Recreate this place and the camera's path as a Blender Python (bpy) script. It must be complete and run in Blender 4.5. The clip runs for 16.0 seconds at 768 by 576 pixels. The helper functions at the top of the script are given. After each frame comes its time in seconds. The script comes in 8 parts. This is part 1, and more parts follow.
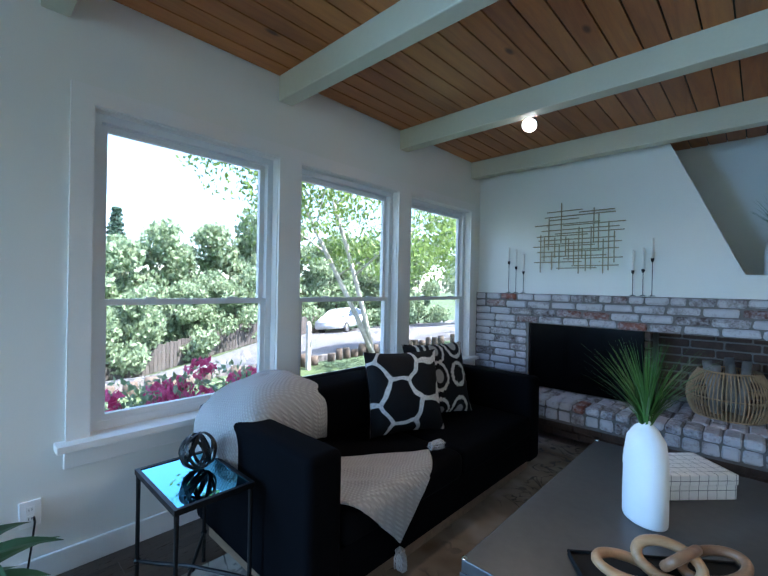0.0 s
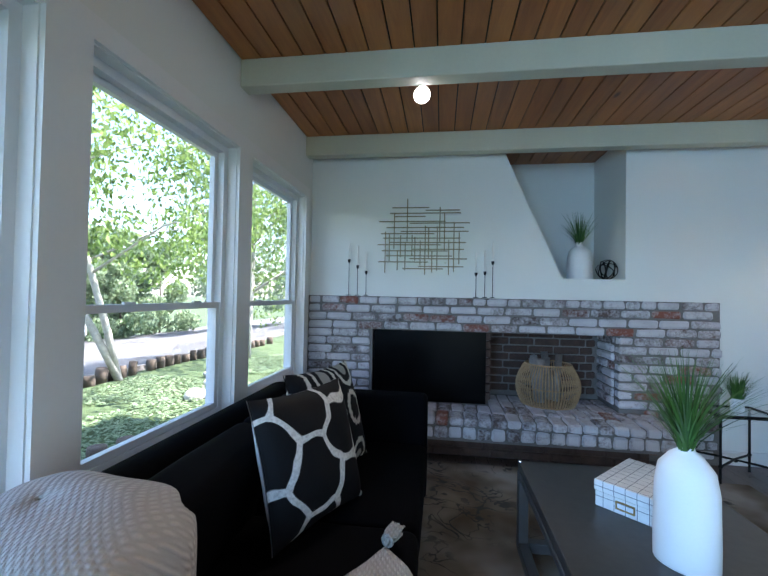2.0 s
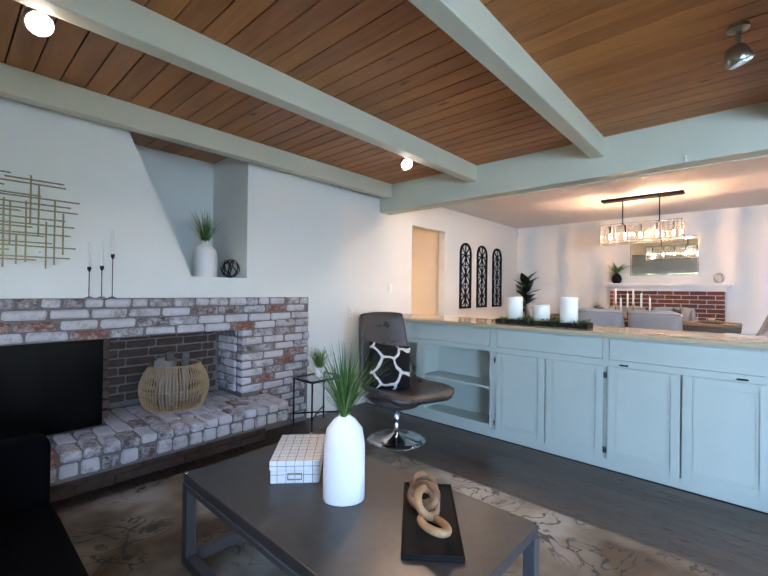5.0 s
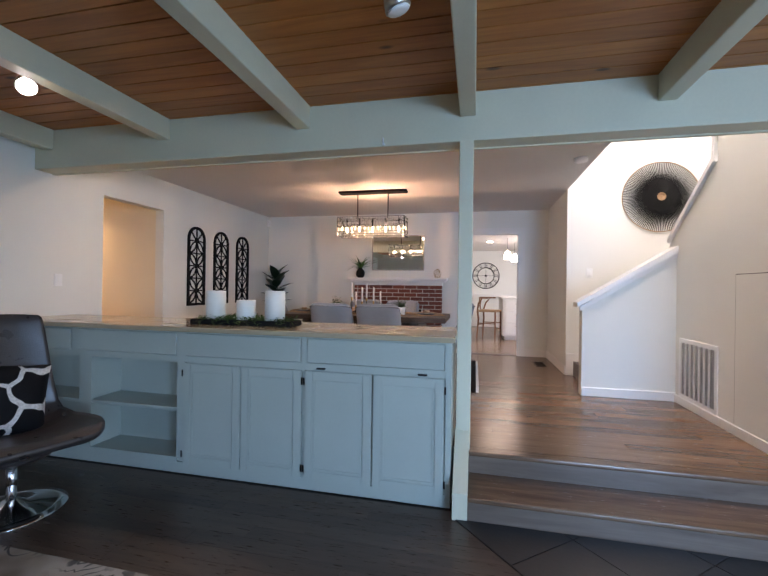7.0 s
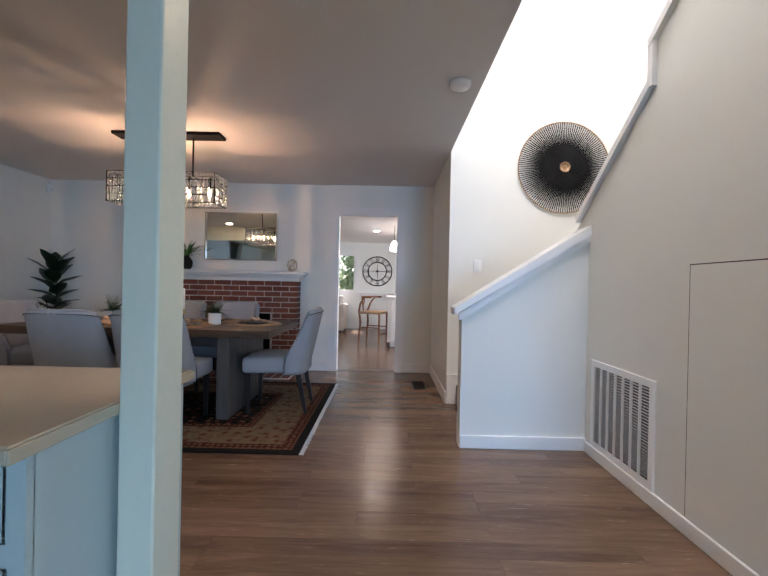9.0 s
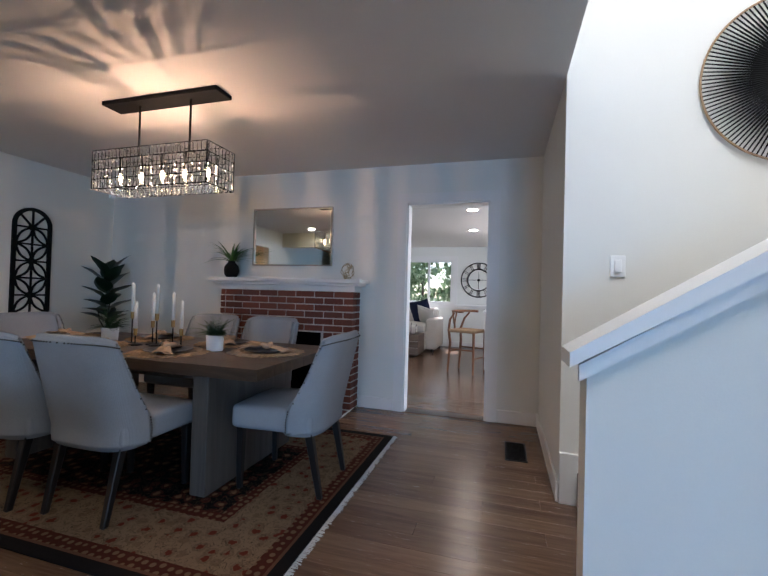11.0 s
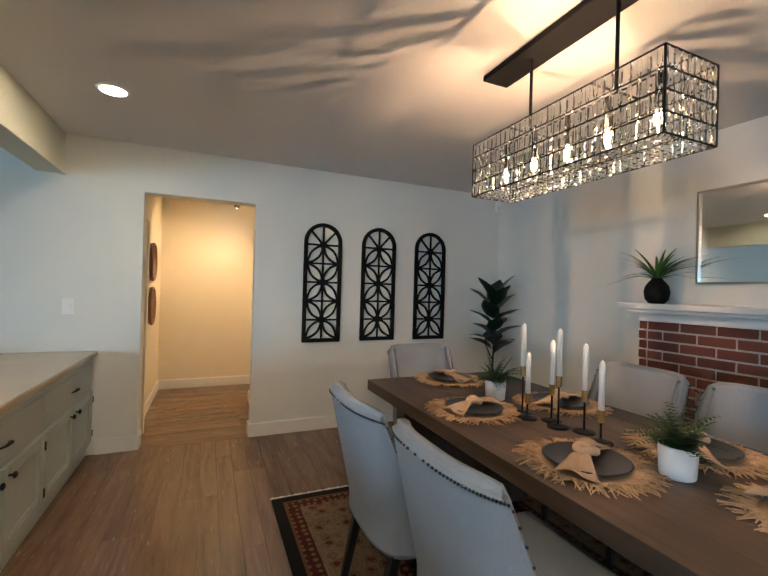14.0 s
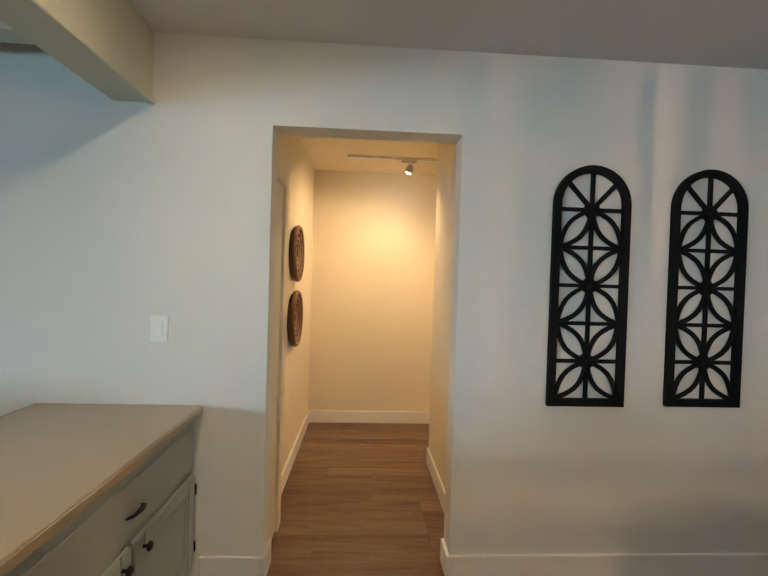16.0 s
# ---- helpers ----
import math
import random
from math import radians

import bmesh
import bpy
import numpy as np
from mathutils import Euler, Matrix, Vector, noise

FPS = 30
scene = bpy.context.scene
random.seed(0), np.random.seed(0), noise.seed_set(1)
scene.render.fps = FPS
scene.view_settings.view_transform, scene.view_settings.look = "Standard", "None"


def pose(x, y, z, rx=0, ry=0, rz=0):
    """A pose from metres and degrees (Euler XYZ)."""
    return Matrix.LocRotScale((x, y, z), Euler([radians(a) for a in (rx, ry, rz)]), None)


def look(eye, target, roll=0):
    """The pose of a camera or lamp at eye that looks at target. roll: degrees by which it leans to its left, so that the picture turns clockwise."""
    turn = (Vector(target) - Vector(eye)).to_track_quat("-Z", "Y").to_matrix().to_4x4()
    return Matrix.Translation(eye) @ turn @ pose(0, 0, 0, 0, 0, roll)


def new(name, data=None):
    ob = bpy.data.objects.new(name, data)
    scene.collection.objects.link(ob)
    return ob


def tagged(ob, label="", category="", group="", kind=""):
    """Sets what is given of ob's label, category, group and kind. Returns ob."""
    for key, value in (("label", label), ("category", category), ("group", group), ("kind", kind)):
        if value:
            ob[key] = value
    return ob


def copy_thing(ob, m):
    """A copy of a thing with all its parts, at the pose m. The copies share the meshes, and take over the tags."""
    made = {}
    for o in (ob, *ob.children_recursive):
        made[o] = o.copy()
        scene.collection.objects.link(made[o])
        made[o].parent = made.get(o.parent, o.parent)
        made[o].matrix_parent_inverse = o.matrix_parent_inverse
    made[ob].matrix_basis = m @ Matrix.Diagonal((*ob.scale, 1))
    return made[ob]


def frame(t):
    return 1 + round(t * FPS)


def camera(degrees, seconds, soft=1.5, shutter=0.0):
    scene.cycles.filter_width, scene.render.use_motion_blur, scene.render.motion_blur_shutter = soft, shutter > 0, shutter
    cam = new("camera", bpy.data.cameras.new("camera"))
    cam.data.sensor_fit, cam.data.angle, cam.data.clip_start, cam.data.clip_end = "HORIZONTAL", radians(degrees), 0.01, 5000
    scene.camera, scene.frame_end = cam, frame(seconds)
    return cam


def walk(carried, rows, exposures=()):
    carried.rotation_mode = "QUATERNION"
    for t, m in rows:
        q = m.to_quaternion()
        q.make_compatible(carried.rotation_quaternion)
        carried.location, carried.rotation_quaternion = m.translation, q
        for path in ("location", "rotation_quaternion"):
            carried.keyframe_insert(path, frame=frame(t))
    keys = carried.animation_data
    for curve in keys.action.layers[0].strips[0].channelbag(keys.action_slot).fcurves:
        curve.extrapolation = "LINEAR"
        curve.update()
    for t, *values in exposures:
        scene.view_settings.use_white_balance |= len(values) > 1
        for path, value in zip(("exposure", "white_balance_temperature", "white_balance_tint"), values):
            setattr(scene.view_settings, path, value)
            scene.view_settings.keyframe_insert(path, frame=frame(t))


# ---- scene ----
cam = camera(87.3, 16.0)
PATH = [
    (0, (-0.143, 0.052, 1.342), (-1.512, 1.51, 1.336), 1.1),
    (0.5, (-0.457, 0.192, 1.341), (-1.563, 1.859, 1.349), 1.2),
    (1, (-0.779, 0.255, 1.339), (-1.584, 2.086, 1.358), 1.3),
    (1.5, (-1.037, 0.331, 1.311), (-1.528, 2.269, 1.342), 1.2),
    (2, (-1.258, 0.457, 1.31), (-1.541, 2.437, 1.347), 1.1),
    (2.5, (-1.422, 0.536, 1.309), (-1.507, 2.533, 1.342), 0.9),
    (3, (-1.512, 0.64, 1.29), (-1.265, 2.625, 1.334), 0.6),
    (3.5, (-1.58, 0.691, 1.305), (-0.944, 2.587, 1.348), 0.4),
    (4, (-1.655, 0.67, 1.344), (-0.68, 2.416, 1.375), 0.4),
    (4.5, (-1.695, 0.645, 1.376), (-0.433, 2.195, 1.397), 0.5),
    (4.7, (-1.698, 0.618, 1.386), (-0.34, 2.086, 1.402), 0.6),
    (6.8, (-0.834, 0.326, 1.368), (1.093, 0.864, 1.375), 0.8),
    (7, (-0.68, 0.285, 1.373), (1.271, 0.726, 1.375), 0.8),
    (7.5, (-0.273, 0.179, 1.392), (1.715, 0.402, 1.392), 1.0),
    (8, (0.162, 0.077, 1.38), (2.16, 0.177, 1.383), 1.2),
    (8.5, (0.615, -0.093, 1.369), (2.615, -0.065, 1.366), 1.2),
    (8.7, (0.801, -0.175, 1.375), (2.801, -0.161, 1.369), 1.2),
    (10.8, (2.354, -0.545, 1.421), (4.305, -0.104, 1.45), 1.7),
    (11, (2.445, -0.544, 1.419), (4.362, 0.025, 1.45), 1.6),
    (11.5, (2.597, -0.548, 1.488), (4.388, 0.342, 1.521), 1.5),
    (12, (2.732, -0.55, 1.545), (4.294, 0.698, 1.578), 1.4),
    (12.5, (2.875, -0.494, 1.546), (4.222, 0.984, 1.577), 1.4),
    (13, (3.001, -0.266, 1.542), (4.143, 1.376, 1.574), 1.5),
    (13.5, (3.133, 0.066, 1.562), (4.107, 1.813, 1.584), 1.6),
    (14, (3.265, 0.445, 1.588), (4.061, 2.279, 1.602), 1.6),
    (14.5, (3.29, 0.876, 1.6), (3.859, 2.793, 1.6), 1.8),
    (15, (3.276, 1.33, 1.61), (3.641, 3.296, 1.602), 1.8),
    (15.5, (3.24, 1.814, 1.612), (3.447, 3.803, 1.596), 1.8),
    (16, (3.193, 2.296, 1.644), (3.298, 4.293, 1.61), 1.7),
]
EXPOSURES = [(0.0, 2.4, 5650, 13), (0.5, 2.3, 5400, 11), (1.5, 2.4, 5700, 13), (2.5, 2.65, 6250, 17), (4.5, 3.05, 6950, 24), (7.0, 2.0, 6800, 27), (8.5, 1.75, 6450, 23), (11.0, 1.45, 5800, 17), (11.5, 1.85, 6300, 17), (13.0, 2.0, 6400, 13), (16.0, 1.95, 6600, 9)]
walk(cam, [(t, look(eye, target, roll)) for t, eye, target, roll in PATH], EXPOSURES)

# ---- world, sun and lamps ----
world = bpy.data.worlds.new("sky")
scene.world = world
world.use_nodes = True
wn = world.node_tree.nodes
sky = wn.new("ShaderNodeTexSky")
sky.sky_type = "NISHITA"
sky.sun_disc = False
sky.sun_elevation = radians(56)
sky.sun_rotation = radians(75)
sky.air_density = 1.0
sky.dust_density = 1.0
sky.ozone_density = 1.4
world.node_tree.links.new(sky.outputs[0], wn["Background"].inputs[0])
wn["Background"].inputs[1].default_value = 0.15


def lamp(name, kind, power, m, color=(1, 1, 1), **more):
    data = bpy.data.lights.new(name, kind)
    data.energy, data.color = power, color
    if kind == "SUN":
        data.angle = more["angle"]
    if kind == "AREA":
        data.shape, data.size, data.size_y = "RECTANGLE", more["size"], more["size_y"]
    if kind == "SPOT":
        data.spot_size, data.spot_blend, data.shadow_soft_size = more["spot"], more["blend"], more["soft"]
    if kind == "POINT":
        data.shadow_soft_size = more["soft"]
    ob = new(name, data)
    ob.matrix_world = m
    return ob


# the sun stands over the roof, on the far side of the house from the big windows
SUN_AT = (0.75 * 10, 0.28 * 10, 12.0)
lamp("sun", "SUN", 5.0, look(SUN_AT, (0, 0, 0)), (1.0, 0.95, 0.88), angle=radians(0.6))
# fill daylight from an added, unseen door opening and window behind the walk
lamp("window_light", "AREA", 3, look((-0.2, -3.64, 1.15), (-0.2, 0, 1.15)), (0.62, 0.82, 1.0), size=2.7, size_y=2.0)
lamp("window_light", "AREA", 64, look((-2.56, -2.0, 1.4), (-1.1, -1.75, 0.2)), (0.32, 0.63, 1.0), size=1.7, size_y=1.5)
# upstairs window over the stairs
lamp("window_light", "AREA", 6, look((3.5, -3.16, 4.2), (3.5, -1.0, 2.6)), (1.0, 0.97, 0.92), size=1.7, size_y=1.1)
# fill lamp in an added, unseen skylight over the stairwell
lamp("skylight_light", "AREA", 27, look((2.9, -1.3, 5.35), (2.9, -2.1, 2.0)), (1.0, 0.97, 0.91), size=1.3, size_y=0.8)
# fill lamp in an added, unseen side opening of the family room
lamp("window_light", "AREA", 34, look((8.0, -3.06, 1.7), (8, 0, 1.0)), (0.85, 0.92, 1.0), size=1.9, size_y=1.1)
LAMP = (1.0, 0.80, 0.58)

# ---- mesh helpers ----


def bm_new():
    return bmesh.new()


def box(bm, x0, x1, y0, y1, z0, z1, m=None):
    v = [bm.verts.new((x, y, z)) for z in (z0, z1) for y in (y0, y1) for x in (x0, x1)]
    if m is not None:
        for q in v:
            q.co = m @ q.co
    for f in ((0, 2, 3, 1), (4, 5, 7, 6), (0, 1, 5, 4), (2, 6, 7, 3), (0, 4, 6, 2), (1, 3, 7, 5)):
        bm.faces.new([v[i] for i in f])
    return v


def rbox(x0, x1, y0, y1, z0, z1, r=0.01, seg=2, m=None):
    """A box with rounded edges, as a bmesh of its own."""
    bm = bm_new()
    box(bm, x0, x1, y0, y1, z0, z1)
    if r > 0:
        bmesh.ops.bevel(bm, geom=list(bm.edges), offset=r, segments=seg, profile=0.5, affect="EDGES")
    if m is not None:
        bm.transform(m)
    return bm


def lathe(bm, profile, n=24, m=None, close=True):
    rings = []
    for r, z in profile:
        ring = [bm.verts.new((r * math.cos(2 * math.pi * k / n), r * math.sin(2 * math.pi * k / n), z)) for k in range(n)]
        rings.append(ring)
    for a, b in zip(rings, rings[1:]):
        for k in range(n):
            bm.faces.new((a[k], a[(k + 1) % n], b[(k + 1) % n], b[k]))
    if close:
        bm.faces.new(list(reversed(rings[0])))
        bm.faces.new(rings[-1])
    if m is not None:
        for ring in rings:
            for q in ring:
                q.co = m @ q.co
    return bm


def tube(bm, pts, r, n=8, closed=False):
    """A round bar along points; r may be one radius or one for each point."""
    pts = [Vector(p) for p in pts]
    rs = r if isinstance(r, (list, tuple)) else [r] * len(pts)
    rings, ref = [], None
    for i, p in enumerate(pts):
        a = pts[i - 1] if (i > 0 or closed) else p
        b = pts[(i + 1) % len(pts)] if (i < len(pts) - 1 or closed) else p
        d = (b - a).normalized()
        if ref is None:
            ref = d.orthogonal().normalized()
        ref = (ref - d * ref.dot(d)).normalized()
        side = d.cross(ref)
        rings.append([bm.verts.new(p + rs[i] * (math.cos(2 * math.pi * k / n) * ref + math.sin(2 * math.pi * k / n) * side)) for k in range(n)])
    pairs = list(zip(rings, rings[1:])) + ([(rings[-1], rings[0])] if closed else [])
    for a, b in pairs:
        for k in range(n):
            bm.faces.new((a[k], a[(k + 1) % n], b[(k + 1) % n], b[k]))
    if not closed:
        bm.faces.new(list(reversed(rings[0])))
        bm.faces.new(rings[-1])
    return bm


def grid(bm, f, nu, nv, closed_u=False):
    """A sheet from a function of u and v in 0..1."""
    vs = [[bm.verts.new(f(i / nu, j / nv)) for j in range(nv + 1)] for i in range(nu if closed_u else nu + 1)]
    n = len(vs)
    for i in range(nu):
        for j in range(nv):
            bm.faces.new((vs[i][j], vs[(i + 1) % n][j], vs[(i + 1) % n][j + 1], vs[i][j + 1]))
    return vs


def to_mesh(name, bm, material, smooth=False):
    me = bpy.data.meshes.new(name)
    bmesh.ops.recalc_face_normals(bm, faces=bm.faces)
    bm.to_mesh(me)
    bm.free()
    for m in material if isinstance(material, (list, tuple)) else [material]:
        me.materials.append(m)
    if smooth:
        for p in me.polygons:
            p.use_smooth = True
    return me


def part(name, bm, material, parent=None, label="", smooth=False):
    ob = new(name, to_mesh(name, bm, material, smooth))
    ob.parent = parent
    if label:
        ob["label"] = label
    return ob


def thing(name, m, label, category, group=""):
    """An Empty at a thing's base, which holds its parts."""
    ob = new(name)
    ob.empty_display_size = 0.1
    ob.matrix_world = m
    return tagged(ob, label, category, group)


def solid(name, bm, material, label, category, group="", smooth=False, m=None):
    """A thing of one mesh."""
    ob = new(name, to_mesh(name, bm, material, smooth))
    if m is not None:
        ob.matrix_world = m
    return tagged(ob, label, category, group)


def structure(name, bm, material, label="", smooth=False):
    ob = new(name, to_mesh(name, bm, material, smooth))
    return tagged(ob, label or name.replace("_", " "), name.split("_")[0], "", "structure")


# ---- materials ----


class Nodes:
    """Short hand for a material's node tree."""

    def __init__(self, name):
        self.mat = bpy.data.materials.new(name)
        self.mat.use_nodes = True
        self.t = self.mat.node_tree
        self.b = self.t.nodes["Principled BSDF"]

    def add(self, kind, **inputs):
        n = self.t.nodes.new("ShaderNode" + kind)
        for k, v in inputs.items():
            self.put(n, k.replace("_", " "), v)
        return n

    def put(self, n, key, v):
        sock = n.inputs[int(key[1:])] if key[:1] == "i" and key[1:].isdigit() else n.inputs[key]
        if isinstance(v, bpy.types.NodeSocket):
            self.t.links.new(v, sock)
        else:
            sock.default_value = v

    def math(self, op, a, b=0.0, c=0.0):
        n = self.t.nodes.new("ShaderNodeMath")
        n.operation = op
        for i, v in enumerate((a, b, c)):
            self.put(n, "i%d" % i, v)
        return n.outputs[0]

    def ramp(self, fac, *stops):
        n = self.t.nodes.new("ShaderNodeValToRGB")
        e = n.color_ramp.elements
        while len(e) < len(stops):
            e.new(0.5)
        for k, (p, c) in zip(e, stops):
            k.position = p
            k.color = (*c, 1) if isinstance(c, (tuple, list)) else (c, c, c, 1)
        self.put(n, "Fac", fac)
        return n.outputs[0]

    def mix(self, fac, a, b, mode="MIX"):
        n = self.t.nodes.new("ShaderNodeMix")
        n.data_type, n.blend_type = "RGBA", mode
        self.put(n, "i0", fac)
        for i, v in ((6, a), (7, b)):
            self.put(n, "i%d" % i, (*v, 1) if isinstance(v, tuple) and len(v) == 3 else v)
        return n.outputs[2]

    def where(self, scale=(1, 1, 1), local=False, turn=0.0, shift=(0, 0, 0)):
        src = self.add("TexCoord").outputs["Object"] if local else self.add("NewGeometry").outputs["Position"]
        mp = self.add("Mapping", Vector=src, Scale=scale, Rotation=(0, 0, radians(turn)), Location=shift)
        return mp.outputs[0]

    def noise(self, vec, scale, detail=4.0, rough=0.55, dist=0.0):
        return self.add("TexNoise", Vector=vec, Scale=scale, Detail=detail, Roughness=rough, Distortion=dist).outputs["Fac"]

    def bump(self, height, strength=0.3, distance=0.01, normal=None):
        n = self.add("Bump", Height=height, Strength=strength, Distance=distance)
        if normal is not None:
            self.put(n, "Normal", normal)
        return n.outputs[0]

    def done(self, color=None, rough=None, metal=None, normal=None, **more):
        for k, v in (("Base Color", color), ("Roughness", rough), ("Metallic", metal), ("Normal", normal)):
            if v is not None:
                self.put(self.b, k, (*v, 1) if isinstance(v, tuple) and len(v) == 3 else v)
        for k, v in more.items():
            self.put(self.b, k.replace("_", " "), v)
        return self.mat


def scaled(c, k):
    return tuple(min(1.0, v * k) for v in c)


def plain(name, c, rough=0.6, metal=0.0, vary=0.12, scale=6.0, fine=90.0, bump=0.08, rnd=0.0, local=False, **more):
    """A surface of one colour with broad stains, fine grain and slight relief."""
    k = Nodes(name)
    p = k.where(local=local)
    broad, small = k.noise(p, scale, 3.0), k.noise(p, fine, 3.0)
    mixf = k.math("ADD", k.math("MULTIPLY", broad, 0.65), k.math("MULTIPLY", small, 0.35))
    if rnd:
        r = k.add("ObjectInfo").outputs["Random"]
        mixf = k.math("ADD", mixf, k.math("MULTIPLY", k.math("SUBTRACT", r, 0.5), rnd))
    col = k.ramp(mixf, (0.25, scaled(c, 1 - vary)), (0.75, scaled(c, 1 + vary)))
    ro = k.math("ADD", k.math("MULTIPLY", broad, 0.16), rough - 0.08)
    return k.done(col, ro, metal, k.bump(small, bump, 0.004), **more)


def wood(name, dark, light, along="y", rough=0.4, band=7.0, knots=False, rnd=True, island=False, local=False, gap=0.0):
    """Boards with long grain; each board has its own tone."""
    k = Nodes(name)
    st = {"x": (0.09, 1, 1), "y": (1, 0.09, 1), "z": (1, 1, 0.09)}[along]
    who = k.add("NewGeometry").outputs["Random Per Island"] if island else k.add("ObjectInfo").outputs["Random"]
    off = k.add("CombineXYZ", X=k.math("MULTIPLY", who, 37.0), Y=k.math("MULTIPLY", who, 19.0), Z=k.math("MULTIPLY", who, 11.0)).outputs[0]
    src = k.add("TexCoord").outputs["Object"] if local else k.add("NewGeometry").outputs["Position"]
    va = k.t.nodes.new("ShaderNodeVectorMath")
    k.put(va, "i0", src)
    k.put(va, "i1", off)
    p = k.add("Mapping", Vector=va.outputs[0], Scale=st).outputs[0]
    g1 = k.noise(p, band * 2.2, 5.0, 0.6, 1.2)
    g2 = k.noise(p, band * 16, 3.0, 0.6)
    f = k.math("ADD", k.math("MULTIPLY", g1, 0.75), k.math("MULTIPLY", g2, 0.25))
    if rnd:
        f = k.math("ADD", f, k.math("MULTIPLY", k.math("SUBTRACT", who, 0.5), 0.22))
    col = k.ramp(f, (0.29, dark), (0.51, tuple((a + b) / 2 for a, b in zip(dark, light))), (0.73, light))
    if knots:
        q = k.add("Mapping", Vector=va.outputs[0], Scale=(1, 0.42, 1) if along == "y" else (0.42, 1, 1)).outputs[0]
        vo = k.add("TexVoronoi", Vector=q, Scale=3.6, Randomness=1.0)
        spot = k.ramp(vo.outputs["Distance"], (0.035, 1.0), (0.085, 0.0))
        col = k.mix(spot, col, scaled(dark, 0.35))
    return k.done(col, k.math("ADD", k.math("MULTIPLY", g2, 0.18), rough - 0.09), 0.0, k.bump(g2, 0.06, 0.003))


M = {}
M["wall"] = plain("wall_paint", (0.775, 0.775, 0.725), 0.75, vary=0.03, scale=1.3, fine=160, bump=0.10)
# warm lamplight is mixed into the hall's cream paint colour
M["hall"] = plain("hall_paint_lamp_tint", (0.80, 0.72, 0.56), 0.75, vary=0.03, scale=1.3, fine=160, bump=0.10)
M["ceil"] = plain("ceiling_paint", (0.72, 0.70, 0.675), 0.8, vary=0.03, scale=1.0, fine=120, bump=0.12)
M["trim"] = plain("white_trim", (0.80, 0.79, 0.76), 0.42, vary=0.03, scale=3, fine=60, bump=0.03)
M["beam"] = plain("beam_paint", (0.60, 0.575, 0.435), 0.5, vary=0.06, scale=2.2, fine=50, bump=0.10)
M["vinyl"] = plain("window_vinyl", (0.74, 0.76, 0.77), 0.35, vary=0.03, scale=3, fine=60, bump=0.02)
M["cab"] = plain("cabinet_paint", (0.40, 0.445, 0.395), 0.38, vary=0.05, scale=3, fine=70, bump=0.05)
M["counter"] = plain("counter_laminate", (0.42, 0.34, 0.225), 0.17, vary=0.05, scale=4, fine=200, bump=0.02)
M["black"] = plain("black_metal", (0.011, 0.0105, 0.0105), 0.42, 0.6, vary=0.25, scale=12, fine=120, bump=0.05)
M["chrome"] = plain("chrome", (0.72, 0.72, 0.73), 0.10, 1.0, vary=0.03, scale=5, fine=50, bump=0.0)
M["brass"] = plain("aged_brass", (0.45, 0.30, 0.12), 0.35, 1.0, vary=0.15, scale=15, fine=120, bump=0.03)
M["gold"] = plain("champagne_metal", (0.46, 0.40, 0.27), 0.38, 1.0, vary=0.15, scale=15, fine=120, bump=0.03)
M["ceramic"] = plain("white_ceramic", (0.80, 0.79, 0.77), 0.55, vary=0.03, scale=8, fine=150, bump=0.08)
M["wax"] = plain("white_wax", (0.84, 0.82, 0.76), 0.45, vary=0.03, scale=12, fine=100, bump=0.03)
M["dark"] = plain("dark_recess", (0.012, 0.012, 0.012), 0.6, vary=0.2)
M["nearblack"] = plain("near_black_iron", (0.0025, 0.0025, 0.003), 0.22, 0.0, vary=0.3, scale=5, fine=60, bump=0.06, Specular_IOR_Level=0.07)
M["plastic"] = plain("white_plastic", (0.88, 0.88, 0.86), 0.35, vary=0.02, bump=0.01)
M["ceilwood"] = wood("cedar_ceiling", (0.31, 0.092, 0.018), (0.54, 0.200, 0.046), "y", 0.42, 5.0, knots=True, island=True)
M["floor"] = wood("oak_floor", (0.098, 0.053, 0.031), (0.225, 0.134, 0.080), "y", 0.24, 7.0)
M["floor_rest"] = wood("oak_floor_rest", (0.098, 0.053, 0.031), (0.225, 0.134, 0.080), "y", 0.24, 7.0, island=True)
M["floor_dark"] = wood("dark_oak_floor", (0.040, 0.025, 0.018), (0.095, 0.062, 0.045), "y", 0.30, 7.0)
M["floor_dark_rest"] = wood("dark_oak_floor_rest", (0.040, 0.025, 0.018), (0.095, 0.062, 0.045), "y", 0.30, 7.0, island=True)
M["riser"] = wood("oak_riser", (0.085, 0.058, 0.043), (0.20, 0.150, 0.118), "y", 0.34, 4.0, rnd=False)
M["floor_hall"] = wood("oak_floor_hall", (0.098, 0.053, 0.031), (0.225, 0.134, 0.080), "x", 0.24, 7.0, island=True)
M["joint"] = plain("floor_joint", (0.022, 0.014, 0.010), 0.7, vary=0.2)
M["mortar"] = plain("grey_mortar", (0.17, 0.155, 0.145), 0.9, vary=0.25, scale=20, fine=140, bump=0.4)
M["mortar_w"] = plain("pale_mortar", (0.46, 0.42, 0.38), 0.9, vary=0.2, scale=20, fine=140, bump=0.4)
M["glass"] = None


def glass(name, tint=(1, 1, 1), rough=0.0):
    k = Nodes(name)
    return k.done(tint, rough, 0.0, None, Transmission_Weight=1.0, IOR=1.45)


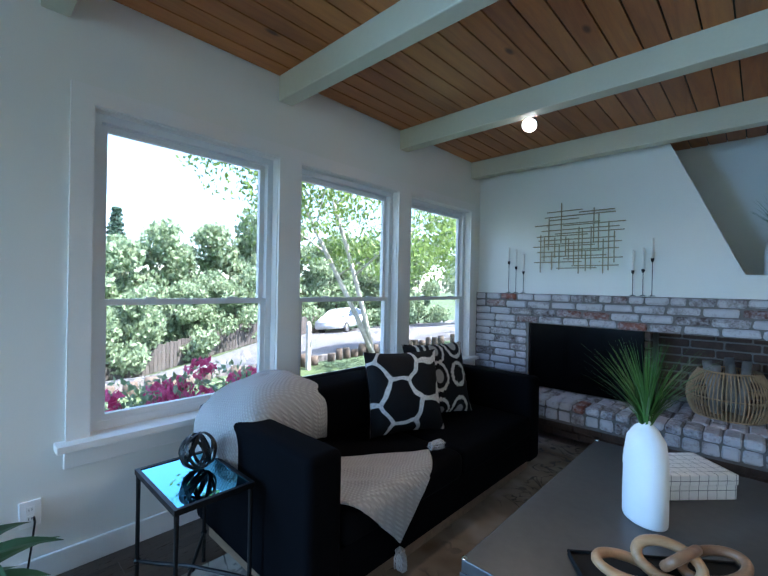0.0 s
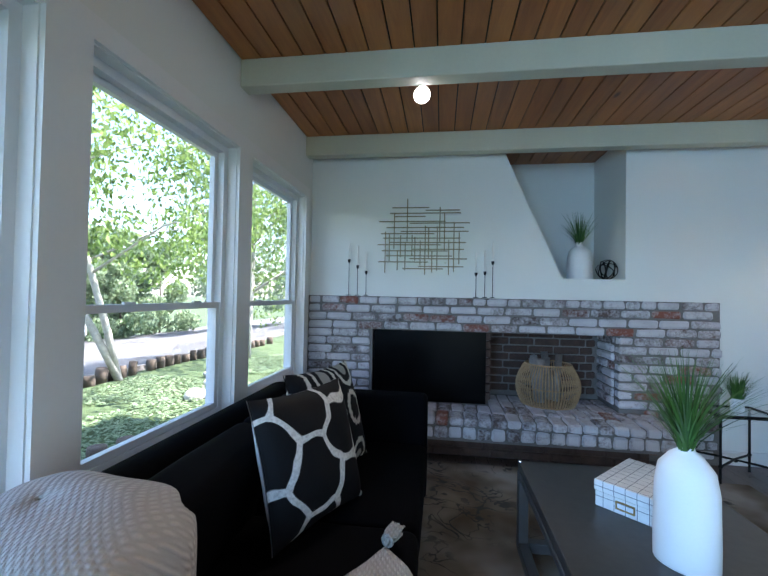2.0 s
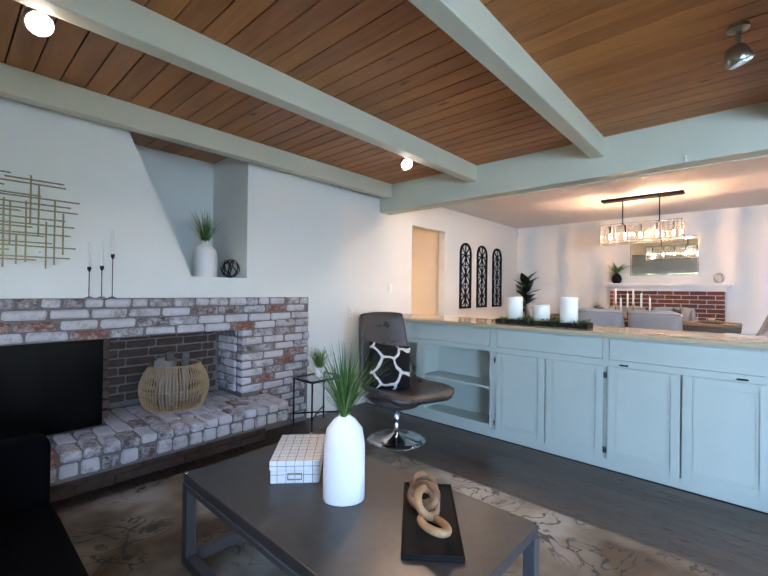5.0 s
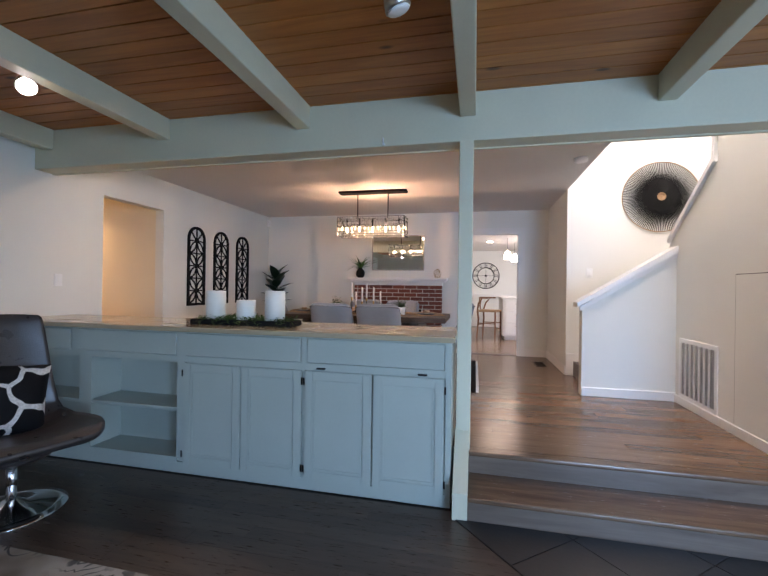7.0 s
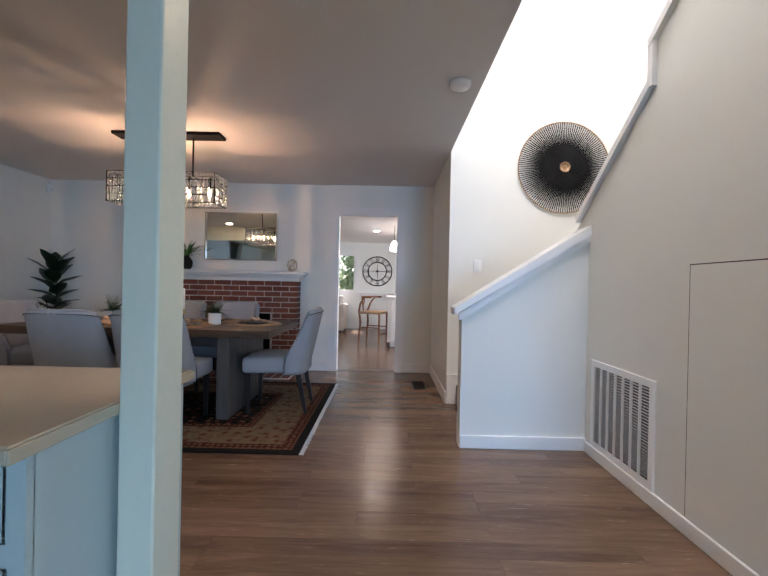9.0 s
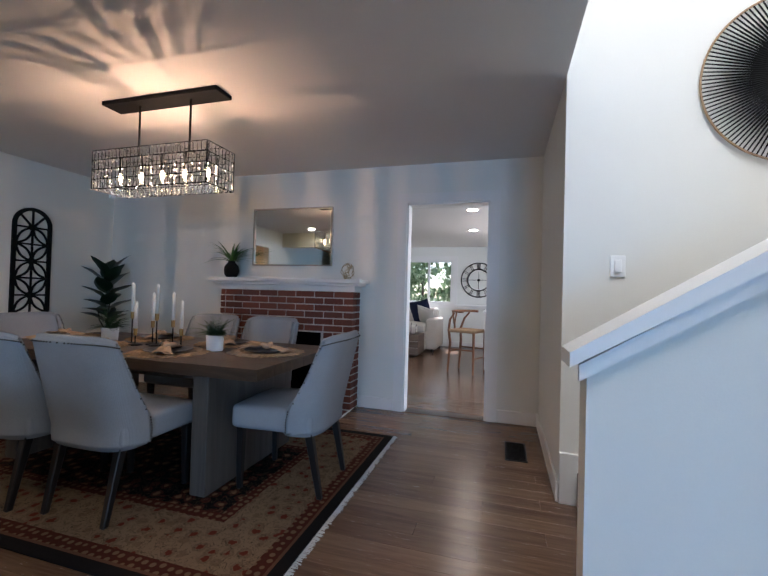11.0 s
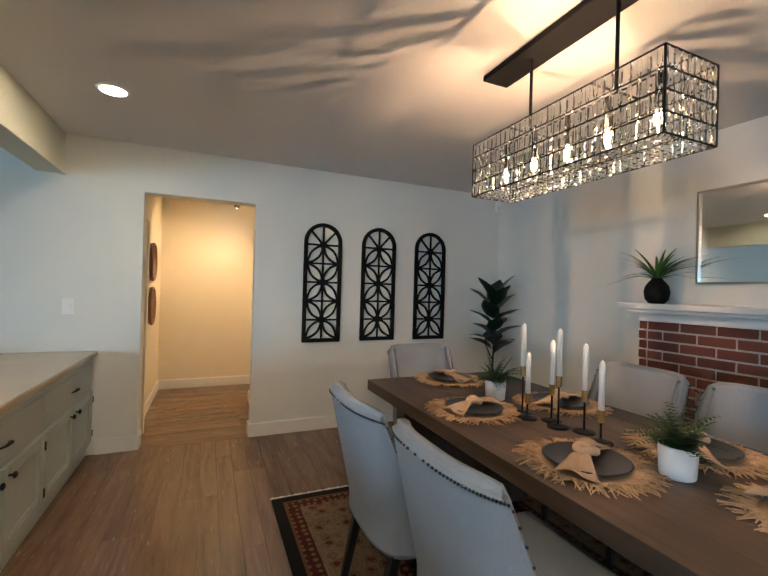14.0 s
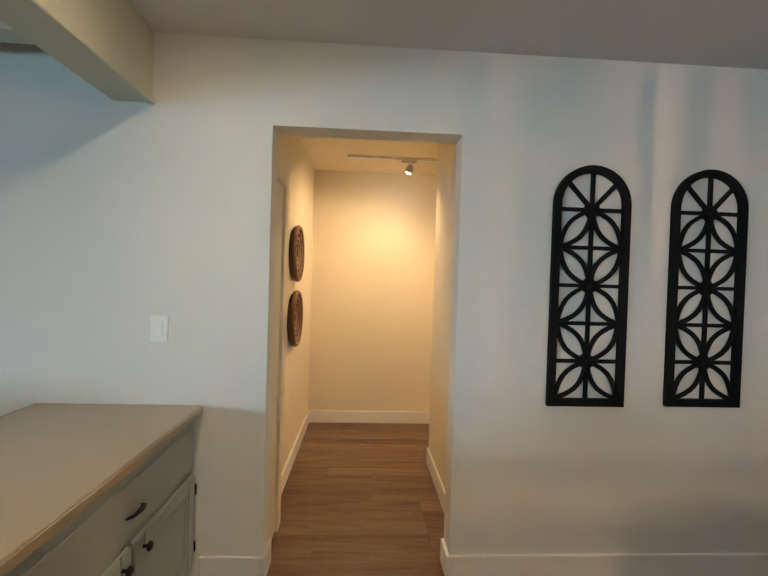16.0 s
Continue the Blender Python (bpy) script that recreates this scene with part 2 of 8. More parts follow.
def pane_glass(name):
    """Thin window glass: clear, with a mirror's gloss at grazing angles."""
    k = Nodes(name)
    tr = k.add("BsdfTransparent")
    gl = k.add("BsdfGlossy", Roughness=0.02)
    face = k.add("LayerWeight", Blend=0.5).outputs["Facing"]
    mx = k.add("MixShader", Fac=k.math("ADD", k.math("MULTIPLY", k.math("POWER", face, 5.0), 0.6), 0.035))
    k.put(mx, "i1", tr.outputs[0])
    k.put(mx, "i2", gl.outputs[0])
    k.t.links.new(mx.outputs[0], k.t.nodes["Material Output"].inputs[0])
    return k.mat


def glow(name, c, strength):
    k = Nodes(name)
    return k.done(c, 0.4, 0.0, None, Emission_Color=(*c, 1), Emission_Strength=strength)


M["glass"] = glass("clear_glass", (0.97, 0.99, 0.98))
M["pane"] = pane_glass("window_pane")
M["bulb"] = glow("bulb_glow", (1.0, 0.86, 0.66), 40.0)
M["spot"] = glow("spot_glow", (1.0, 0.95, 0.85), 13.0)
M["shade"] = glow("pendant_glow", (1.0, 0.85, 0.66), 5.0)
M["crystalglow"] = glow("filament_glow", (1.0, 0.72, 0.38), 13.0)

# ---- the large structure ----
# living room: x from WX to CX, dining room: x from CX2 to BX, one long wall at NY
WX, NY, CX, CX2, BX = -2.475, 4.09, 2.10, 2.27, 6.24
CEIL, DCEIL, UP = 2.71, 2.68, 0.295
SY, SX = -1.66, 4.88


def wall_panel(bm, axis, at, thick, u0, u1, z0, z1, holes=()):
    """A wall slab in the plane axis = at, going thick beyond it, with rectangular holes (u0, u1, z0, z1)."""
    us = sorted({u0, u1, *[h[0] for h in holes], *[h[1] for h in holes]})
    zs = sorted({z0, z1, *[h[2] for h in holes], *[h[3] for h in holes]})
    lo, hi = min(at, at + thick), max(at, at + thick)
    for a, b in zip(us, us[1:]):
        run = None
        for c, d in zip(zs, zs[1:]):
            if any(h[0] <= a and b <= h[1] and h[2] <= c and d <= h[3] for h in holes):
                continue
            if axis == "x":
                box(bm, lo, hi, a, b, c, d)
            else:
                box(bm, a, b, lo, hi, c, d)
    bmesh.ops.remove_doubles(bm, verts=bm.verts, dist=1e-5)
    seen = {}
    for f in list(bm.faces):
        key = tuple(round(v, 4) for v in f.calc_center_median())
        seen.setdefault(key, []).append(f)
    for fs in seen.values():
        if len(fs) > 1:
            for f in fs:
                if f.is_valid:
                    bm.faces.remove(f)
    return bm


WIN = [(0.495, 1.50), (1.67, 2.69), (2.855, 3.88)]
WZ0, WZ1 = 0.60, 2.175
# added window out of view, an opening for a fill lamp
UNSEEN_WIN = (-2.9, -1.1)
bm = wall_panel(bm_new(), "x", WX, -0.16, -3.6, NY + 0.95, -0.6, CEIL + 0.2,
                [(a, b, WZ0, WZ1) for a, b in WIN] + [(UNSEEN_WIN[0], UNSEEN_WIN[1], WZ0, WZ1)])
structure("wall_west", bm, M["wall"], "off-white painted wall with the front windows")

# long wall with the niche beside the chimney and the hall opening
HX0, HX1, HZ = 2.78, 3.62, 2.31
NICHE_X = 0.27
ND = 0.72
bm = bm_new()
box(bm, WX, -0.234, NY, NY + 0.12, 1.10, 1.482)
box(bm, -0.234, NICHE_X, NY, NY + ND, 1.10, 1.482)
box(bm, WX, 1.0, NY + 0.02, NY + 0.12, -0.1, 0.02)
v = [(WX, 1.482), (-0.234, 1.482), (-0.80, CEIL + 0.05), (WX, CEIL + 0.05)]
lo = [bm.verts.new((x, NY, z)) for x, z in v]
hi = [bm.verts.new((x, NY + 0.12, z)) for x, z in v]
bm.faces.new(lo)
bm.faces.new(list(reversed(hi)))
for i in range(4):
    bm.faces.new((lo[i], lo[(i + 1) % 4], hi[(i + 1) % 4], hi[i]))
box(bm, -0.9, NICHE_X + 0.1, NY + ND, NY + ND + 0.1, 1.10, CEIL + 0.05)
box(bm, NICHE_X, NICHE_X + 0.12, NY, NY + ND, 1.10, CEIL + 0.05)
box(bm, NICHE_X + 0.12, CX, NY, NY + 0.12, -0.1, CEIL + 0.05)
box(bm, CX, HX0, NY, NY + 0.12, -0.1, CEIL + 0.05)
box(bm, HX0, HX1, NY, NY + 0.12, HZ, CEIL + 0.05)
box(bm, HX1, BX + 0.12, NY, NY + 0.12, -0.1, CEIL + 0.05)
box(bm, -2.5, 1.0, NY + ND + 0.1, NY + ND + 0.2, -0.1, CEIL + 0.05)
structure("wall_north", bm, M["wall"], "off-white painted wall with the chimney niche and hall opening")

# dining end wall with the doorway to the family room
DY0, DY1, DZ = -0.414, 0.366, 2.306
bm = wall_panel(bm_new(), "x", BX, 0.12, -0.98, NY, 0.0, DCEIL + 0.1, [(DY0, DY1, 0.0, DZ)])
structure("wall_east", bm, M["wall"], "off-white painted dining room end wall with a cased doorway")
bm = bm_new()
box(bm, SX, BX, -0.98, -0.86, 0.0, DCEIL + 0.1)
structure("wall_closet", bm, M["wall"], "off-white painted wall beside the stairs")

# stairwell, open to the floor above
bm = bm_new()
box(bm, SX, SX + 0.12, -3.2, -0.98, 0.0, 5.3)
box(bm, SX, SX + 0.12, -0.98, -0.86, DCEIL + 0.1, 5.3)
structure("wall_stair_end", bm, M["wall"], "white painted stairwell wall")
bm = wall_panel(bm_new(), "y", -3.1, -0.12, 2.1, SX + 0.12, 0.0, 5.3, [(2.6, 4.4, 3.6, 4.8)])
structure("wall_stair_back", bm, M["wall"], "white painted stairwell back wall with a high window")
bm = bm_new()
box(bm, 2.1, SX, -0.86, -0.74, DCEIL + 0.12, 5.3)
box(bm, 2.1, 2.22, -3.1, -0.86, CEIL + 0.1, 5.3)
structure("wall_stair_upper", bm, M["wall"], "white painted upper stairwell wall")
# the hole is left for the added skylight and its fill lamp
bm = bm_new()
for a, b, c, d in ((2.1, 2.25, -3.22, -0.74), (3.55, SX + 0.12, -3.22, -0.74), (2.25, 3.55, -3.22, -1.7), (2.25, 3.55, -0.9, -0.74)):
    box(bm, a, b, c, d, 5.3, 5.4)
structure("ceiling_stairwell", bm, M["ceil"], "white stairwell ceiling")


def prism(bm, pts, axis, a, b):
    """A flat outline in (u, z), pushed from a to b along an axis."""
    if axis == "y":
        lo, hi = [bm.verts.new((u, a, z)) for u, z in pts], [bm.verts.new((u, b, z)) for u, z in pts]
    else:
        lo, hi = [bm.verts.new((a, u, z)) for u, z in pts], [bm.verts.new((b, u, z)) for u, z in pts]
    bm.faces.new(lo)
    bm.faces.new(list(reversed(hi)))
    n = len(pts)
    for i in range(n):
        bm.faces.new((lo[i], hi[i], hi[(i + 1) % n], lo[(i + 1) % n]))
    return bm


# wall below the upper flight: its top climbs towards the living room
bm = prism(bm_new(), [(CX, UP - 0.3), (SX, UP - 0.3), (SX, 1.20), (3.96, 1.885), (3.205, 2.45), (3.205, 2.69), (2.70, 3.03), (CX, 3.03)], "y", SY - 0.12, SY)
structure("wall_stair_side", bm, M["wall"], "white painted wall below the upper stair flight")
bm = prism(bm_new(), [(3.985, 1.875), (3.985, 1.925), (3.195, 2.515), (3.195, 2.465)], "y", SY - 0.135, SY + 0.03)
prism(bm, [(3.215, 2.465), (3.215, 2.70), (3.175, 2.73), (3.175, 2.465)], "y", SY - 0.132, SY + 0.027)
prism(bm, [(3.215, 2.672), (3.215, 2.722), (2.70, 3.07), (2.70, 3.02)], "y", SY - 0.135, SY + 0.03)
structure("trim_stair_cap", bm, M["trim"], "white painted sloping cap along the stair wall")
# sloping half wall at the foot of the stairs
bm = prism(bm_new(), [(-0.80, UP), (SY, UP), (SY, 1.775), (-0.80, 1.215)], "x", 3.84, 3.95)
structure("wall_half", bm, M["wall"], "white painted sloping half wall beside the stairs")
bm = prism(bm_new(), [(-0.745, 1.208), (-0.745, 1.255), (SY + 0.0, 1.835), (SY, 1.768)], "x", 3.805, 3.985)
structure("trim_half_wall_cap", bm, M["trim"], "white painted cap on the half wall")
bm = prism(bm_new(), [(-0.775, 1.165), (-0.775, 1.216), (SY + 0.0, 1.776), (SY, 1.725)], "x", 3.82, 3.84)
structure("trim_half_wall_moulding", bm, M["trim"], "white painted moulding under the half wall cap")
# stair flight behind the half wall
bm = bm_new()
for i in range(5):
    box(bm, 3.95, SX, -0.95 - 0.26 * i - 0.26, -0.95 - 0.26 * i, UP, UP + 0.18 * (i + 1))
box(bm, 3.95, SX, -3.1, -2.25, UP, UP + 0.18 * 6)
structure("stair_flight", bm, M["floor_dark_rest"], "wooden stair flight behind the half wall")

# living room back walls, out of view
# the opening is added for the unseen fill lamp behind the walk
bm = wall_panel(bm_new(), "y", -3.6, -0.12, WX - 0.16, CX, -0.1, CEIL + 0.2, [(-1.6, 1.2, 0.05, 2.1)])
structure("wall_south", bm, M["wall"], "off-white painted living room wall")
bm = bm_new()
box(bm, CX, CX + 0.12, -3.6, SY - 0.12, -0.1, CEIL + 0.2)
structure("wall_living_side", bm, M["wall"], "off-white painted living room wall")

# hall behind the opening
bm = bm_new()
box(bm, HX0 - 0.12, HX0 - 0.02, NY + 0.12, 4.46, 0.2, 2.8)
box(bm, HX0 - 0.12, HX0 - 0.02, 4.46, 4.50, 2.17, 2.8)
box(bm, HX0 - 0.19, HX0 - 0.07, 4.50, 6.22, 0.2, 2.8)
box(bm, HX0 - 0.19, 5.0, 6.10, 6.22, 0.2, 2.8)
box(bm, HX1 + 0.10, HX1 + 0.22, NY + 0.12, 5.27, 0.2, 2.8)
box(bm, HX1 + 0.22, 5.0, 5.15, 5.27, 0.2, 2.8)
box(bm, 4.9, 5.0, 5.27, 6.1, 0.2, 2.8)
structure("wall_hall", bm, M["hall"], "cream painted hall walls, warm lamplight in their tint")
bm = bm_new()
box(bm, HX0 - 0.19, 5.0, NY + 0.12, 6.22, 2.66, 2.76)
structure("ceiling_hall", bm, M["hall"], "cream painted hall ceiling with lamplight in its tint")

# ceilings
bm = bm_new()
x = -1.297 - 0.13 * 10
while x < CX:
    w = 0.13
    x1 = min(x + w, CX + 0.06)
    box(bm, x, x1 - 0.009, -3.6, NY + 0.80, CEIL, CEIL + 0.03)
    x += w
structure("ceiling_living", bm, M["ceilwood"], "stained cedar plank ceiling with V joints")
bm = bm_new()
box(bm, WX - 0.16, CX + 0.1, -3.7, NY + 0.95, CEIL + 0.012, CEIL + 0.12)
structure("ceiling_backing", bm, M["joint"], "dark backing over the plank ceiling")
bm = bm_new()
box(bm, CX2 - 0.1, BX + 0.12, -0.86, NY + 0.12, DCEIL, DCEIL + 0.12)
structure("ceiling_dining", bm, M["ceil"], "white painted dining room ceiling")

# beams
for y0, y1, z in ((3.88, 3.985, 2.54), (2.70, 2.805, 2.545), (1.49, 1.595, 2.545), (0.295, 0.40, 2.545), (-0.90, -0.795, 2.545), (-2.09, -1.985, 2.545), (-3.28, -3.175, 2.545)):
    b = rbox(WX, CX, y0, y1, z, CEIL + 0.004, 0.007, 2)
    structure("beam", b, M["beam"], "pale grey-green painted ceiling beam")
b = rbox(CX, CX2, -3.1, NY, 2.38, CEIL + 0.02, 0.006, 2)
structure("beam_header", b, M["beam"], "pale painted header beam between living and dining rooms")
b = rbox(CX2 - 0.02, CX2 + 0.012, -1.64, NY - 0.001, 2.372, 2.395, 0.003, 1)
structure("trim_header", b, M["beam"], "painted bead under the header beam")
b = rbox(2.10, 2.235, 0.305, 0.40, 0.28, 2.385, 0.006, 2)
structure("post", b, M["beam"], "pale painted square post at the end of the counter")
bm = prism(bm_new(), [(1.752, 0.0), (1.752, 0.16), (2.10, 0.42), (2.235, 0.42), (2.235, 0.0)], "y", 0.3125, 0.402)
structure("trim_step_side", bm, M["beam"], "pale painted sloping skirt beside the steps")

# floors and steps
bm = bm_new()
box(bm, WX - 0.1, 2.05, -3.6, NY + 0.6, -0.12, -0.008)
structure("floor_living", bm, M["joint"], "dark oak plank floor of the living room")
bm = bm_new()
box(bm, 2.10, 2.30, -3.1, 0.41, 0.05, UP - 0.008)
box(bm, 2.30, BX + 0.1, -3.1, 6.2, 0.05, UP - 0.008)
structure("floor_dining", bm, M["joint"], "oak plank floor of the dining room")
STEPS = []
for nm, x0, x1, z0, z1 in (("step_lower", 1.765, 2.10, 0.0, 0.147), ("step_upper", 2.085, 2.16, 0.147, UP)):
    s = thing(nm, pose(x0, 0, 0), "oak step with a rounded nosing up to the dining room", "step")
    s["kind"] = "structure"
    part("riser", rbox(0.0, 0.03, SY, 0.312, z0, z1 - 0.028, 0.002, 1), M["riser"], s)
    part("tread", rbox(-0.022, x1 - x0, SY, 0.312, z1 - 0.03, z1 + 0.001, 0.010, 3), M["floor"], s)


# baseboards
def baseboard(x0, x1, y0, y1, z0, h=0.12):
    bm = rbox(x0, x1, y0, y1, z0, z0 + h, 0.005, 2)
    structure("baseboard", bm, M["trim"], "white painted baseboard")


BT = 0.016
baseboard(WX, WX + BT, -3.6, 3.59, 0.0, 0.11)
baseboard(1.0, 1.84, NY - BT, NY, 0.0, 0.11)
baseboard(2.51, HX0, NY - BT, NY, UP, 0.115)
baseboard(HX0 - 0.001, HX0 + BT, NY - BT, NY + 0.12, UP, 0.113)
baseboard(HX1 - BT, HX1 + 0.001, NY - BT, NY + 0.12, UP, 0.113)
baseboard(HX1, BX, NY - BT, NY, UP, 0.115)
baseboard(BX - BT, BX, 2.33, NY - BT, UP, 0.115)
baseboard(BX - BT, BX, 0.46, 0.82, UP, 0.115)
baseboard(BX - BT, BX, -0.86, -0.51, UP, 0.115)
baseboard(SX, BX - BT, -0.86, -0.86 + BT, UP, 0.115)
baseboard(SX - BT, SX, -3.0, -0.86, UP, 0.0 + 0.28)
baseboard(3.84 - BT, 3.84, SY, -0.80, UP, 0.09)
baseboard(CX, 3.84, SY, SY + BT, UP, 0.075)
baseboard(HX0 - 0.07, HX0 - 0.07 + BT, 4.50, 6.10, UP, 0.115)
baseboard(HX0 - 0.07, 4.9, 6.10 - BT, 6.10, UP, 0.115)
baseboard(HX1 + 0.10 - BT, HX1 + 0.10, NY + 0.12, 5.27, UP, 0.115)

# door casings
bm = bm_new()
for a, b, c, d in ((DY0 - 0.09, DY0, UP, DZ + 0.09), (DY1, DY1 + 0.09, UP, DZ + 0.09), (DY0, DY1, DZ, DZ + 0.09)):
    box(bm, BX - 0.018, BX, a, b, c, d)
for a, b, c, d in ((DY0 - 0.001, DY0 + 0.018, UP, DZ), (DY1 - 0.018, DY1 + 0.001, UP, DZ), (DY0, DY1, DZ - 0.018, DZ)):
    box(bm, BX - 0.004, BX + 0.124, a, b, c, d)
structure("trim_doorway", bm, M["trim"], "painted casing round the family room doorway")
bm = bm_new()
box(bm, HX0 - 0.022, HX0 + 0.0, NY + 0.13, 4.46, 2.12, 2.19)
box(bm, HX0 - 0.022, HX0 - 0.004, 4.44, 4.52, UP, 2.19)
box(bm, HX0 - 0.10, HX0 - 0.06, 4.505, 4.56, UP, 2.19)
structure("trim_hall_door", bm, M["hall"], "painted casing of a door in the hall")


# windows of the front wall
def window(name, y0, y1):
    w = thing(name, pose(WX, 0, 0), "white vinyl double-hung window, closed, with clear panes", "window")
    w["kind"] = "structure"
    xo, xi = -0.135, -0.055
    f = 0.045
    bm = bm_new()
    box(bm, xo, xi, y0, y0 + f, WZ0, WZ1)
    box(bm, xo, xi, y1 - f, y1, WZ0, WZ1)
    box(bm, xo, xi, y0 + f, y1 - f, WZ0, WZ0 + f)
    box(bm, xo, xi, y0 + f, y1 - f, WZ1 - f, WZ1)
    fr = part("window_frame", bm, M["vinyl"], w)
    mid = 1.235
    a, b = y0 + f, y1 - f
    s = 0.032
    for nm, xs0, xs1, z0, z1 in (("upper_sash", -0.125, -0.095, mid - 0.015, WZ1 - f), ("lower_sash", -0.095, -0.062, WZ0 + f, mid + 0.018)):
        bm = bm_new()
        box(bm, xs0, xs1, a, a + s, z0, z1)
        box(bm, xs0, xs1, b - s, b, z0, z1)
        box(bm, xs0, xs1, a + s, b - s, z0, z0 + s)
        box(bm, xs0, xs1, a + s, b - s, z1 - s, z1)
        sash = part(nm, bm, M["vinyl"], w)
        bm = bm_new()
        xm = (xs0 + xs1) / 2
        box(bm, xm - 0.002, xm + 0.002, a + s, b - s, z0 + s, z1 - s)
        p = part("pane", bm, M["pane"], sash)
        p.visible_shadow = False
    for q in (0.25, 0.75):
        yq = a + q * (b - a)
        part("latch", rbox(-0.064, -0.045, yq - 0.03, yq + 0.03, mid + 0.016, mid + 0.028, 0.003, 1), M["vinyl"], w)
    bm = bm_new()
    box(bm, xi, -0.0, y0, y0 + 0.006, WZ0, WZ1)
    box(bm, xi, -0.0, y1 - 0.006, y1, WZ0, WZ1)
    box(bm, xi, -0.0, y0 + 0.006, y1 - 0.006, WZ1 - 0.006, WZ1)
    part("window_jamb", bm, M["trim"], w)
    return w


for i, (a, b) in enumerate(WIN):
    window("window_%d" % (i + 1), a, b)
# added window, never in view, round the blue fill lamp
window("window_4", *UNSEEN_WIN)
# one flat casing board round the three windows
bm = wall_panel(bm_new(), "x", WX, 0.020, 0.405, 3.96, WZ0, 2.262, [(a, b, WZ0, WZ1) for a, b in WIN])
structure("trim_window_casing", bm, M["trim"], "flat painted casing boards round the front windows")
b = rbox(WX - 0.055, WX + 0.085, 0.365, 3.99, WZ0 - 0.03, WZ0 + 0.004, 0.003, 2)
structure("trim_window_sill", b, M["trim"], "white painted window sill board")
b = rbox(WX, WX + 0.018, 0.40, 3.96, WZ0 - 0.125, WZ0 - 0.03, 0.003, 1)
structure("trim_window_apron", b, M["trim"], "white painted apron under the window sill")

# family room beyond the doorway
FX = 11.5
bm = wall_panel(bm_new(), "x", FX, 0.12, -3.2, 4.0, 0.0, 2.9, [(0.55, 2.3, 1.25, 2.22)])
structure("wall_family_end", bm, M["wall"], "cream painted family room wall with a window")
bm = bm_new()
box(bm, BX + 0.12, FX, 3.9, 4.0, 0.0, 2.9)
# side opening added out of view for the family room's fill lamp
wall_panel(bm, "y", -3.0, -0.12, BX + 0.12, FX, 0.0, 2.9, [(7.0, 9.0, 1.1, 2.3)])
structure("wall_family_side", bm, M["wall"], "cream painted family room side walls")
bm = bm_new()
box(bm, BX + 0.02, FX + 0.1, -3.1, 4.0, 2.515, 2.65)
structure("ceiling_family", bm, M["ceil"], "white family room ceiling")
bm = bm_new()
box(bm, BX + 0.1, FX + 0.1, -3.1, 4.0, 0.05, UP - 0.004)
structure("floor_family", bm, M["floor_rest"], "oak floor of the family room")

# ---- patterned materials ----


def cloth(name, c, weave=220.0, rough=0.85, vary=0.15, sheen=0.3, bump=0.35, spec=0.3):
    k = Nodes(name)
    p = k.where(local=True)
    w1 = k.add("TexWave", Vector=p, Scale=weave / 6.28, Distortion=2.0, Detail=1.0)
    w2 = k.add("TexWave", Vector=p, Scale=weave / 6.28, Distortion=2.0, Detail=1.0)
    w2.bands_direction = "Z"
    n = k.noise(p, 5.0, 3.0)
    f = k.noise(p, 160.0, 2.0)
    col = k.ramp(k.math("ADD", k.math("MULTIPLY", n, 0.6), k.math("MULTIPLY", f, 0.4)), (0.3, scaled(c, 1 - vary)), (0.7, scaled(c, 1 + vary)))
    h = k.math("ADD", k.math("MULTIPLY", w1.outputs[1], w2.outputs[1]), f)
    return k.done(col, rough, 0.0, k.bump(h, bump, 0.002), Specular_IOR_Level=spec)


def knit(name, c):
    """A chunky waffle weave."""
    k = Nodes(name)
    p = k.where(local=True, turn=12)
    w1 = k.add("TexWave", Vector=p, Scale=24.0, Distortion=0.9, Detail=2.0)
    w2 = k.add("TexWave", Vector=p, Scale=30.0, Distortion=0.9, Detail=2.0)
    w2.bands_direction = "DIAGONAL"
    n = k.noise(p, 7.0, 3.0)
    f = k.noise(p, 240.0, 2.0)
    h = k.math("ADD", k.math("MULTIPLY", w1.outputs[1], w2.outputs[1]), k.math("MULTIPLY", f, 0.3))
    col = k.mix(k.ramp(h, (0.1, 0.0), (0.7, 1.0)), scaled(c, 0.82), scaled(c, 1.05))
    col = k.mix(k.math("MULTIPLY", n, 0.35), col, scaled(c, 0.75))
    return k.done(col, 0.95, 0.0, k.bump(h, 0.8, 0.006))


